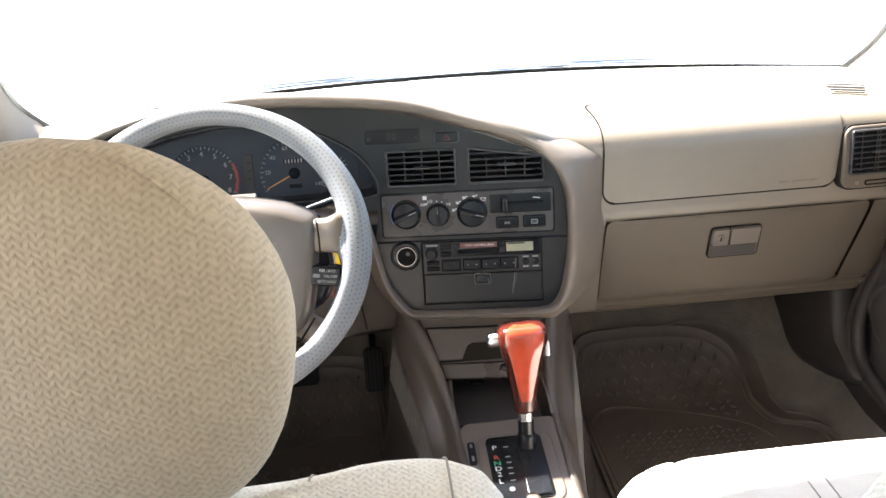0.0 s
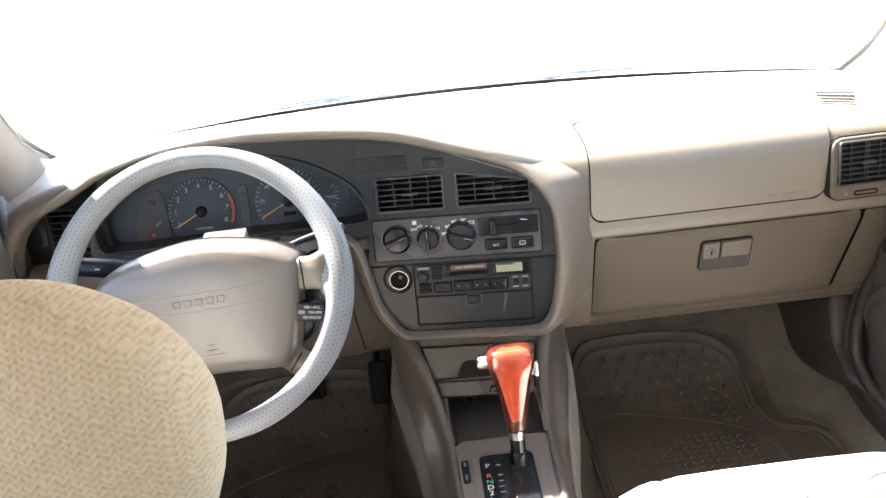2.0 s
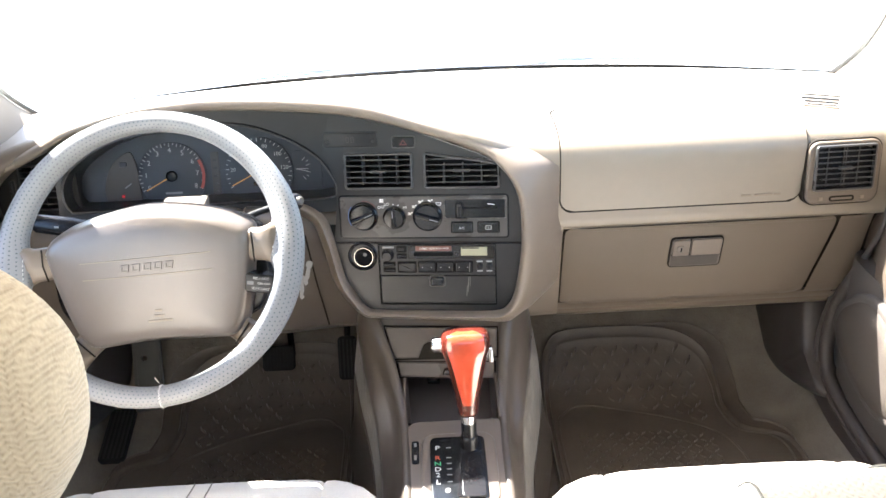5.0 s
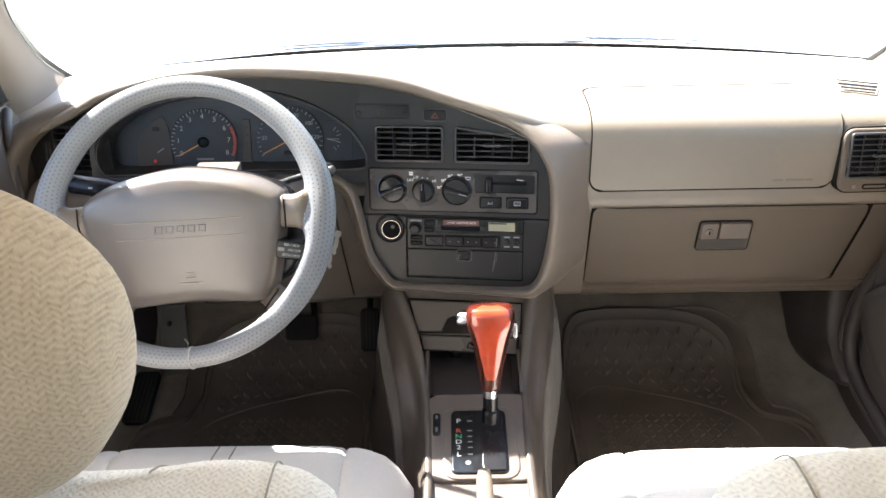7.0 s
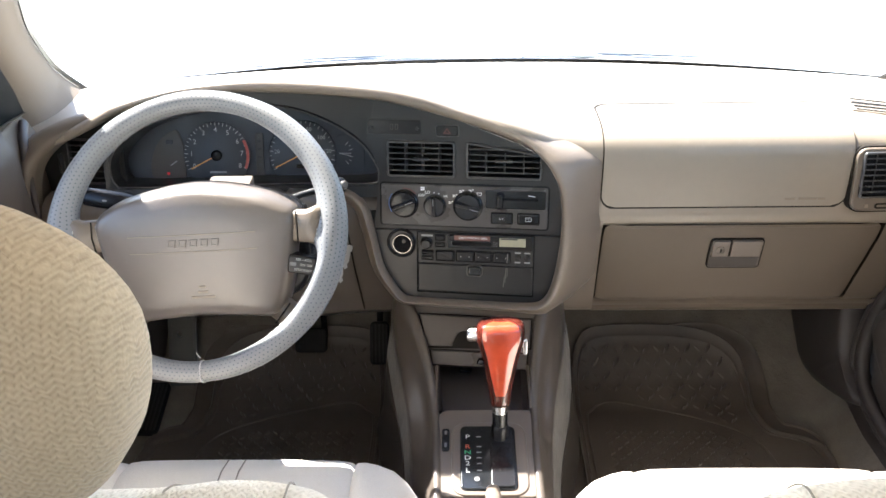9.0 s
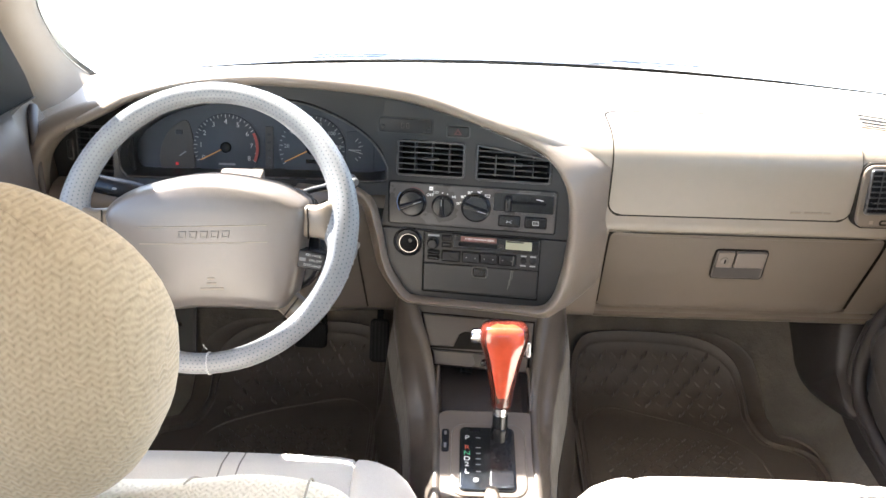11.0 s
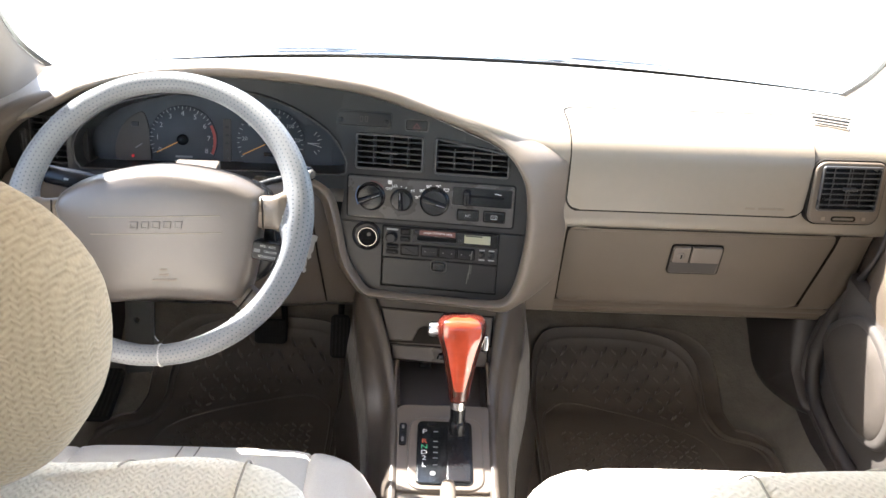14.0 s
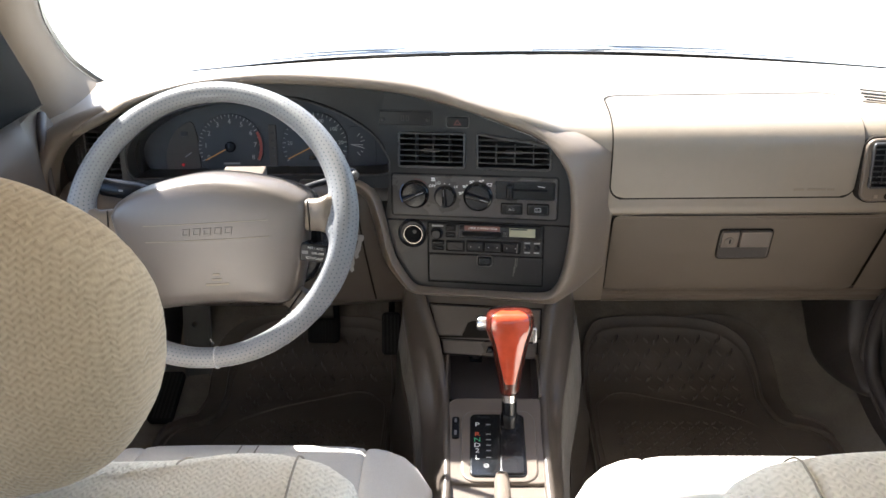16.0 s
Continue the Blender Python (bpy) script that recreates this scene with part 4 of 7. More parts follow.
# ---- charcoal panels ----
binnacle = thing("instrument_binnacle", (-0.4, 0.05, 0.45), "charcoal instrument binnacle with a recessed arched opening", "instrument panel")
OPEN = spline([(-0.246, -0.030), (-0.244, -0.004), (-0.223, 0.026), (-0.163, 0.062), (-0.061, 0.084), (0.0465, 0.087), (0.122, 0.067), (0.187, 0.028), (0.216, -0.012), (0.221, -0.034),
               (0.206, -0.047), (0.10, -0.046), (-0.01, -0.047), (-0.21, -0.051), (-0.238, -0.046), (-0.246, -0.030)], 4)[:-1]
cen = (-0.01, 0.01)
bm = bmesh.new()
n = len(OPEN)
far = []
for u, v in OPEN:
    x = -0.40 + u
    if v > -0.03:
        top = min(float(np.interp(max(x * 1.0, -0.69), *zip(*[(p[0], p[2]) for p in BROW]))) - 0.53 + 0.006, 0.2)
        fu = u * 1.0 - 0.008 if u < -0.2 else u * 1.06
        lid = float(np.interp(fu - 0.40, *zip(*[(p[0], p[2]) for p in BROW]))) - 0.53 + 0.004
        far.append((fu, min(lid, max(v, top) if abs(u) < 0.215 else max(v, top * 0.6))))
    else:
        far.append((u * 1.03 - 0.006 if u < -0.2 else u * 1.10, -0.072))
rings = [[DB @ Vector((u, -0.002, v)) for u, v in far],
         [DB @ Vector((u, 0.0, v)) for u, v in inset(OPEN, -0.004)],
         [DB @ Vector((u, -0.003, v)) for u, v in inset(OPEN, -0.0015)],
         [DB @ Vector((u, 0.002, v)) for u, v in OPEN],
         [DB @ Vector((cen[0] + (u - cen[0]) * 0.985, 0.030, cen[1] + (v - cen[1]) * 0.95)) for u, v in OPEN],
         [DB @ Vector((cen[0] + (u - cen[0]) * 0.965, 0.062, cen[1] + (v - cen[1]) * 0.90)) for u, v in OPEN]]
loft(bm, rings, closed=True)
part("bezel", bm, CHARCOAL, binnacle, smooth=50)
part("opening_rim", bar([DB @ Vector((u, -0.003, v)) for u, v in OPEN], 0.0012, 6, closed=True), CHARCOAL_SATIN, binnacle)
bm = bmesh.new()
VP = DB @ Matrix.Translation((-0.30, 0.044, 0.0)) @ Matrix.Rotation(-0.245, 4, "Z")
lid = [(u, min(0.075, float(np.interp(u - 0.70, *zip(*[(p[0], p[2]) for p in BROW]))) - 0.53 + 0.004)) for u in [0.07 - 0.192 * i / 8 for i in range(9)]]
vent_hole = rrect(0.086, 0.078, 0.006, 3, at=(0.0, -0.012))
plate(bm, lid + [(-0.122, -0.115), (0.07, -0.115)], [vent_hole], -0.001, 0.003, VP)
part("vent_panel", bm, CHARCOAL, binnacle)

# gauges
def vent_outline(w, h, cut):
    out = rrect(w, h, 0.006, 3)
    if cut:
        out = [(u, min(z, h / 2 - cut * max(0, (u - w * 0.12) / (w * 0.38)) ** 1.5)) for u, z in out]
    return out


cluster = thing("instrument_cluster", (-0.42, 0.1, 0.46), "instrument cluster with dark dials, white figures and orange needles", "instrument cluster")
bm = bmesh.new()
prism(bm, [(-0.26, -0.085), (0.255, -0.085), (0.255, 0.095), (-0.26, 0.095)], 0.004, 0.012, GF)
part("backing", bm, DIAL, cluster)


def dial(u, v, r, mat=DIAL):
    return part("dial_face", turned([(r, -0.003), (r, 0.0012), (r - 0.0015, 0.002), (0.0, 0.002)], at(GF, u, v), 48), mat, cluster)


def ticks(u, v, r, a0, a1, count, long, mat, parent, w=0.0011):
    for i in range(count):
        a = radians(a0 + (a1 - a0) * i / (count - 1))
        k = long if i % 2 == 0 else long * 0.55
        part("tick", strip(GF, u + math.cos(a) * (r - k), v + math.sin(a) * (r - k), u + math.cos(a) * r, v + math.sin(a) * r, w, -0.0026), mat, parent)


def needle(u, v, ang, length, hub, parent):
    a = radians(ang)
    bm = strip(GF, u - math.cos(a) * hub * 0.5, v - math.sin(a) * hub * 0.5, u + math.cos(a) * length, v + math.sin(a) * length, 0.0019, -0.005)
    nd = part("needle", bm, ORANGE, parent, "thin orange pointer")
    part("hub_cap", turned([(hub, 0.0), (hub, 0.007), (hub * 0.8, 0.009), (0.0, 0.0095)], at(GF, u, v), 24), BLACK, nd)


TACH, SPEED = (-0.0545, 0.0055), (0.100, 0.0065)
t1 = dial(*TACH, 0.0600)
for i in range(9):
    a = radians(205 - (205 + 25) * i / 8)
    lettering("figure", str(i), 0.0125, DIAL_INK, t1, at(GF, TACH[0] + math.cos(a) * 0.0455, TACH[1] + math.sin(a) * 0.0455, -0.0026))
ticks(*TACH, 0.0585, 205, -25, 33, 0.006, DIAL_INK, t1)
bm = bmesh.new()
arc = [radians(28 - 53 * i / 14) for i in range(15)]
loft(bm, [[GF @ Vector((TACH[0] + math.cos(a) * r, -0.0042, TACH[1] + math.sin(a) * r)) for a in arc] for r in (0.0540, 0.0592)])
part("red_band", bm, DIAL_RED, t1, "red limit band")
part("caption", strip(GF, TACH[0] - 0.014, -0.0245, TACH[0] + 0.016, -0.0245, 0.0035, -0.0026), GREY_INK, t1, "small unreadable caption")
needle(*TACH, 207, 0.052, 0.0095, t1)
t2 = dial(*SPEED, 0.0600)
for i in range(8):
    a = radians(208 - 236 * i / 7)
    if i:
        lettering("figure", str(20 * i), 0.0098, DIAL_INK, t2, at(GF, SPEED[0] + math.cos(a) * 0.0455, SPEED[1] + math.sin(a) * 0.0455, -0.0026))
ticks(*SPEED, 0.0585, 208, -28, 29, 0.006, DIAL_INK, t2)
odo = part("odometer", slab(rrect(0.034, 0.0085, 0.001, at=(SPEED[0], SPEED[1] + 0.021)), -0.0028, 0.0, GF), BLACK_GLOSS, t2)
for i in range(6):
    part("digit", strip(GF, SPEED[0] - 0.0135 + 0.0054 * i, SPEED[1] + 0.0245, SPEED[0] - 0.0135 + 0.0054 * i, SPEED[1] + 0.0178, 0.0026, -0.0032), GREY_INK, odo)
part("odometer", slab(rrect(0.022, 0.0070, 0.001, at=(SPEED[0], SPEED[1] - 0.022)), -0.0028, 0.0, GF), BLACK_GLOSS, t2)
needle(*SPEED, 206, 0.054, 0.0095, t2)
part("lamp_panel", slab(spline([(-0.172, -0.045), (-0.176, -0.01), (-0.160, 0.03), (-0.128, 0.052), (-0.117, 0.03), (-0.114, 0.0), (-0.112, -0.045)], 4), 0.0005, 0.004, GF, 0.001), DIAL_BROWN, cluster, "brown warning lamp panel")
part("warning_lamp", slab(rrect(0.0056, 0.0056, 0.0025, at=(-0.145, -0.0265)), -0.0008, 0.002, GF, 0.0008), LAMP_RED, cluster, "lit red brake warning lamp")
part("warning_lamp", slab(rrect(0.013, 0.008, 0.002, at=(-0.140, 0.030)), -0.0006, 0.002, GF, 0.0008), CHARCOAL, cluster, "unlit warning lamp")
part("warning_lamp", strip(GF, -0.140, -0.012, -0.128, -0.004, 0.0018, 0.0), GREY_INK, cluster, "unlit warning symbol")
t3 = part("side_gauge", slab(rrect(0.05, 0.075, 0.006, at=(0.186, 0.002)), 0.0015, 0.004, GF, 0.0005), DIAL, cluster, "temperature and fuel gauge")
for a0, a1 in ((50, 16), (-16, -50)):
    ticks(0.166, 0.0075, 0.026, a0, a1, 3, 0.0075, DIAL_INK, t3)
for ang in (-2, -14):
    a = radians(ang)
    part("needle", strip(GF, 0.166, 0.0075, 0.166 + math.cos(a) * 0.022, 0.0075 + math.sin(a) * 0.022, 0.0012, -0.004), DIAL_INK, t3, "short pale pointer")
part("indicator_column", slab(rrect(0.014, 0.085, 0.002, at=(0.0225, 0.002)), 0.0005, 0.004, GF, 0.0008), DIAL_BROWN, cluster)
for k in range(5):
    part("indicator_mark", slab(rrect(0.006, 0.004, 0.001, at=(0.0225, 0.03 - 0.014 * k)), -0.0002, 0.001, GF), CHARCOAL_SATIN, cluster)
bm = bmesh.new()
rings = [[DB @ Vector((cen[0] + (u - cen[0]) * s, 0.044 - 0.006 * (1 - s), cen[1] + (v - cen[1]) * s * 0.925)) for u, v in OPEN] for s in (0.972, 0.5)]
rows = loft(bm, rings, closed=True)
bm.faces.new(rows[-1])
g = part("clear_lens", bm, LENS, cluster, "clear plastic lens over the dials")
g.visible_shadow = False

# centre panel: upper and lower charcoal plates split by a joint
panel = thing("centre_fascia", (-0.01, 0, 0.28), "charcoal centre console fascia turned towards the driver", "dashboard panel")
UP = [(-0.1815, 0.0605), (0.1475, 0.0585), (0.147, 0.12), (0.138, 0.160), (0.117, 0.188), (0.0725, 0.2125), (-0.0227, 0.2470), (-0.075, 0.2640), (-0.1184, 0.278), (-0.155, 0.288), (-0.2054, 0.298),
      (-0.208, 0.235), (-0.185, 0.205), (-0.176, 0.175), (-0.172, 0.138), (-0.1755, 0.10)]
LO = [(-0.1815, 0.0585), (-0.166, -0.006), (-0.147, -0.040), (-0.129, -0.062), (-0.105, -0.067), (0.075, -0.069), (0.113, -0.064), (0.131, -0.042), (0.1415, 0.0045), (0.1455, 0.0565)]
V1, V2 = vent_outline(0.1185, 0.0625, 0.0), vent_outline(0.129, 0.0625, 0.021)
part("upper_plate", plate(bmesh.new(), UP, [[(u * 0.97 - 0.0965, v * 0.97 + 0.1842) for u, v in V1], [(u * 0.97 + 0.0455, v * 0.97 + 0.1842) for u, v in V2]], -0.001, 0.004, CF), CHARCOAL, panel)
part("lower_plate", slab(LO, -0.001, 0.004, CF, 0.0012), CHARCOAL, panel)
part("plate_joint", slab([(-0.20, 0.09), (0.147, 0.09), (0.147, 0.02), (-0.19, 0.02)], 0.002, 0.006, CF), VOID, panel)
slot = part("clock", slab(rrect(0.092, 0.0235, 0.004, at=(-0.1425, 0.2385)), -0.0022, 0.002, CF, 0.0012), BLACK, panel, "dark clock window, switched off")
part("clock_rim", slab(rrect(0.096, 0.0275, 0.005, at=(-0.1425, 0.2385)), -0.0016, 0.002, CF, 0.0008), CHARCOAL, slot)
for u in (-0.1815, -0.1035):
    part("clock_button", turned([(0.0032, 0.0), (0.0032, 0.0012), (0.0022, 0.0018), (0.0, 0.0018)], at(CF, u, 0.2360, -0.0022), 14), CHARCOAL, slot, "small round setting button")
for u in (-0.147, -0.1385):
    part("clock_digit", slab(rrect(0.0052, 0.0095, 0.001, 2, at=(u, 0.2385)), -0.0026, -0.002, CF, hollow=rrect(0.0036, 0.0079, 0.0006, 2, at=(u, 0.2385))), DIAL_BROWN, slot, "faint unlit digit")

hz = part("hazard_button", slab(rrect(0.036, 0.0165, 0.003, at=(-0.0515, 0.2335)), -0.0045, 0.002, CF, 0.0015), BLACK, panel, "black hazard warning button")
tri = [(-0.0515, 0.2385), (-0.0585, 0.2285), (-0.0445, 0.2285)]
part("triangle", slab(tri, -0.0052, -0.004, CF, hollow=[(-0.0515, 0.2355), (-0.0553, 0.2302), (-0.0477, 0.2302)]), DULL_RED, hz, "red warning triangle")
part("button_rim", slab(rrect(0.041, 0.021, 0.004, at=(-0.0515, 0.2335)), -0.0022, 0.001, CF, 0.0008, hollow=rrect(0.037, 0.0175, 0.003, at=(-0.0515, 0.2335))), CHARCOAL_SATIN, hz)


# ---- air vents ----
def air_vent(m, w, h, group, label, cut=0.0, rows=5, deep=0.032, split=False):
    v = thing("air_vent", m.translation, label, "air vent", group)
    out = vent_outline(w, h, cut)
    inn = inset(out, 0.0038)
    part("frame", slab(out, -0.0050, 0.004, m, 0.0022, 3, hollow=inn), VENT, v)
    bm = bmesh.new()
    rings = [[m @ Vector((u, d, z)) for u, z in inn] for d in (-0.002, deep)]
    r = loft(bm, rings, closed=True)
    bm.faces.new(r[-1])
    part("duct", bm, DUCT, v)
    for i in range(rows):
        z = h / 2 - 0.0065 - (h - 0.013) * (i + 0.5) / rows
        right = w / 2 - 0.004
        if cut:
            while right > 0 and z > h / 2 - cut * max(0, (right - w * 0.12) / (w * 0.38)) ** 1.5 - 0.005:
                right -= 0.004
        a, b = -w / 2 + 0.004, right
        bm = bmesh.new()
        loft(bm, [[m @ Vector((x, d, z + e)) for d, e in ((-0.0024, 0.0013), (-0.0034, 0.0008), (-0.0036, -0.0002), (-0.0026, -0.0010), (min(0.010, deep - 0.001), -0.0036), (min(0.0102, deep - 0.0005), -0.0014))] for x in (a, b)], closed=True, cap=True)
        part("slat", bm, VENT, v)
    for i in range(1, 4):
        u = -w / 2 + w * i / 4
        bm = bmesh.new()
        prism(bm, [(u - 0.0009, -h / 2 + 0.006), (u + 0.0009, -h / 2 + 0.006), (u + 0.0009, h / 2 - 0.006 - cut * 0.8), (u - 0.0009, h / 2 - 0.006 - cut * 0.8)], min(0.006, deep * 0.6), deep - 0.001, m)
        part("vane", bm, VENT, v)
    if split:
        part("divider", strip(m, 0.0, -h / 2 + 0.005, 0.0, h / 2 - 0.005, 0.0016, -0.0020), VENT, v)
    part("tab", slab(rrect(w * 0.235, 0.0050, 0.0022, 3), -0.0085, 0.0, m, 0.0018), VENT, v)
    return v


VG = "dashboard air vents"
air_vent(at(CF, -0.0965, 0.1842, -0.001), 0.1185, 0.0625, VG, "black louvred air vent in the centre panel")
air_vent(at(CF, 0.0455, 0.1842, -0.001), 0.129, 0.0625, VG, "black louvred air vent with a sloping upper corner", cut=0.021)
PV = plane((0.687, 0.0195, 0.4955), (1, 0.03, 0.0), (0, 0.10, 0.995))
air_vent(at(PV, 0.0, 0.004, -0.008), 0.106, 0.080, VG, "black louvred air vent in a tan housing", rows=7, deep=0.0085, split=True)
LV = VP @ Matrix.Translation((0.0, 0.004, -0.012))
air_vent(at(LV, 0.0, 0.0, -0.005), 0.088, 0.082, VG, "black louvred air vent beside the door", rows=6)
part("vent_wheel", slab(rrect(0.007, 0.034, 0.0034, 4, at=(-0.060, -0.004)), -0.012, 0.004, LV, 0.002), CHARCOAL, binnacle, "upright thumb wheel beside the vent")
part("vent_wheel_rim", slab(rrect(0.013, 0.042, 0.006, 4, at=(-0.060, -0.004)), -0.007, 0.004, LV, 0.001, hollow=rrect(0.009, 0.037, 0.004, 4, at=(-0.060, -0.004))), CHARCOAL_SATIN, binnacle)
# housing of the passenger's vent with its closing wheel
vh = part("vent_housing", plate(slab(rrect(0.126, 0.110, 0.018, 5, at=(0.000, -0.005)), -0.008, 0.02, PV, 0.004, 4, hollow=inset(rrect(0.126, 0.110, 0.018, 5, at=(0.000, -0.005)), 0.005)), inset(rrect(0.126, 0.110, 0.018, 5, at=(0.000, -0.005)), 0.005), [rrect(0.104, 0.078, 0.006, 3, at=(0.0, 0.004))], -0.008, 0.004, PV), TAN, dash, "tan vent housing")
part("housing_joint", slab(rrect(0.131, 0.115, 0.020, 5, at=(0.000, -0.005)), -0.0022, 0.02, PV, hollow=rrect(0.123, 0.107, 0.018, 5, at=(0.000, -0.005))), SEAM, dash)
part("vent_slider", slab(rrect(0.044, 0.0095, 0.0045, 4, at=(0.0, -0.0505)), -0.0095, 0.0, PV, 0.001, hollow=rrect(0.038, 0.0045, 0.002, 4, at=(0.0, -0.0505))), SEAM, vh)
for s in (-1, 1):
    part("vent_mark", strip(PV, s * 0.036 - 0.003, -0.050, s * 0.036 + 0.003, -0.050, 0.006, -0.0085), TAN_INK, vh)
# side demister outlet on top of the pad
dv = thing("demister_outlet", (0.69, 0.16, 0.575), "slotted tan demister outlet on top of the dashboard", "air vent", VG)
bm = bmesh.new()
DV = plane((0.692, 0.148, 0.5795), (1, -0.55, 0), (-0.15, 1, 0.0))
prism(bm, [(-0.038, 0.040), (0.036, 0.040), (0.036, -0.038), (-0.022, -0.036)], -0.0003, 0.01, DV, 0.0004)
part("frame", bm, TAN_PAD, dv)
for z, x0, w in ((0.034, -0.036, 0.006), (0.010, -0.031, 0.012), (-0.012, -0.024, 0.010), (-0.031, -0.018, 0.006)):
    part("slot", strip(DV, x0, z, 0.033, z, w, -0.0008), VOID, dv)

# ---- climate control ----
climate = thing("climate_control", CF @ Vector((-0.02, 0, 0.07)), "charcoal heater and air conditioning panel with three rotary knobs", "climate control")
part("faceplate", slab(rrect(0.288, 0.0715, 0.004, 3, at=(-0.0225, 0.1045)), -0.0042, 0.002, CF, 0.0015), CHARCOAL_SATIN, climate, "satin charcoal faceplate")
part("faceplate_edge", slab(rrect(0.294, 0.0775, 0.006, 3, at=(-0.0225, 0.1045)), -0.0024, 0.002, CF, 0.001), BLACK, climate)


def knob(u, v, r, ang, parent):
    m = at(CF, u, v, -0.0042)
    k = part("knob", turned([(r * 1.06, -0.001), (r * 1.06, 0.0012), (r, 0.002), (r * 0.97, 0.010), (r * 0.92, 0.0115), (0.0, 0.012)], m, 36), BLACK_GLOSS, parent)
    mm = m @ Matrix.Rotation(radians(-ang), 4, "Y")
    out = [(-r * 0.96, -r * 0.20), (r * 0.96, -r * 0.13), (r * 0.96, r * 0.13), (-r * 0.96, r * 0.20)]
    part("grip", slab(out, -0.0215, -0.010, mm, 0.003, 4), BLACK_GLOSS, k)
    part("pointer", strip(mm, r * 0.25, 0.0, r * 0.90, 0.0, 0.0009, -0.0215), GREY_INK, k, "white pointer line")
    part("dial_ring", turned([(r * 1.16, -0.001), (r * 1.16, 0.0012), (r * 1.10, 0.0020), (r * 1.06, 0.0006), (r * 1.06, -0.001)], m, 36), BLACK, k)
    return k


knob(-0.1258, 0.1065, 0.0218, 22, climate)
knob(-0.0720, 0.1040, 0.0172, 92, climate)
knob(-0.0145, 0.1055, 0.0224, -14, climate)
# cold to warm scale round the first knob
for a0, a1, mt in ((140, 215, BLUE_INK), (40, 95, DULL_RED)):
    bm = bmesh.new()
    aa = [radians(a0 + (a1 - a0) * i / 10) for i in range(11)]
    loft(bm, [[CF @ Vector((-0.1258 + math.cos(a) * r, -0.0050, 0.1065 + math.sin(a) * r)) for a in aa] for r in (0.0262, 0.0276)])
    part("temperature_scale", bm, mt, climate, "thin coloured temperature arc")
lettering("print", "OFF", 0.0070, WHITE_INK, climate, at(CF, -0.0950, 0.1218, -0.0047))
lettering("print", "LO", 0.0070, WHITE_INK, climate, at(CF, -0.0850, 0.1272, -0.0047))
lettering("print", "HI", 0.0070, WHITE_INK, climate, at(CF, -0.0535, 0.1212, -0.0047))
for u, v in ((-0.0735, 0.1268), (-0.0650, 0.1255)):
    part("dot", slab(rrect(0.0018, 0.0018, 0.0008, at=(u, v)), -0.0048, -0.004, CF), WHITE_INK, climate)
fan = bmesh.new()
for k in range(4):
    a = radians(45 + 90 * k)
    prism(fan, rrect(0.0038, 0.0030, 0.0012, 2, at=(-0.0935 + 0.0024 * math.cos(a), 0.1335 + 0.0024 * math.sin(a))), -0.0048, -0.004, CF)
part("fan_symbol", fan, WHITE_INK, climate, "white fan symbol")
for u, v, turn in ((-0.0444, 0.1110, 0), (-0.0372, 0.1232, 20), (-0.0258, 0.1312, 0), (-0.0092, 0.1325, 0), (0.0048, 0.1275, 0)):
    sym = bmesh.new()
    if u < 0.0:
        for (a, b, c, d) in ((-0.0042, 0.0005, -0.0008, 0.0008), (-0.0008, 0.0008, 0.0006, -0.0024), (0.0012, 0.0010, 0.0042, 0.0018), (-0.0036, -0.0022, -0.0012, -0.0018)):
            p, q = Vector((u + a, v + b)), Vector((u + c, v + d))
            n = Vector((-(q - p).y, (q - p).x)).normalized() * 0.0008
            prism(sym, [tuple(p + n), tuple(q + n), tuple(q - n), tuple(p - n)], -0.0048, -0.004, CF)
    else:
        prism(sym, [(u - 0.005, v + 0.002), (u + 0.005, v + 0.002), (u + 0.0035, v - 0.003), (u - 0.0035, v - 0.003)], -0.0048, -0.004, CF, hollow=[(u - 0.004, v + 0.0012), (u + 0.004, v + 0.0012), (u + 0.0028, v - 0.0022), (u - 0.0028, v - 0.0022)])
    part("air_symbol", sym, WHITE_INK, climate, "white air direction symbol")
rec = part("slider_recess", slab(rrect(0.1035, 0.0335, 0.003, 3, at=(0.0668, 0.1185)), -0.0050, 0.002, CF, 0.0012), BLACK_GLOSS, climate)
part("slider_rim", slab(rrect(0.1065, 0.0365, 0.004, 3, at=(0.0668, 0.1185)), -0.0062, -0.003, CF, 0.0008, hollow=rrect(0.1025, 0.0325, 0.003, 3, at=(0.0668, 0.1185))), CHARCOAL_SATIN, rec)
part("slider_slot", slab(rrect(0.072, 0.0042, 0.002, 3, at=(0.069, 0.1195)), -0.0056, -0.004, CF), VOID, rec)
part("slider_lever", slab(rrect(0.0125, 0.026, 0.004, 4, at=(0.0405, 0.1165)), -0.0195, -0.004, CF, 0.0045, 4), BLACK_GLOSS, rec, "shiny black slider lever")
part("car_symbol", strip(CF, 0.0880, 0.1268, 0.1000, 0.1252, 0.0009, -0.0056), WHITE_INK, rec)
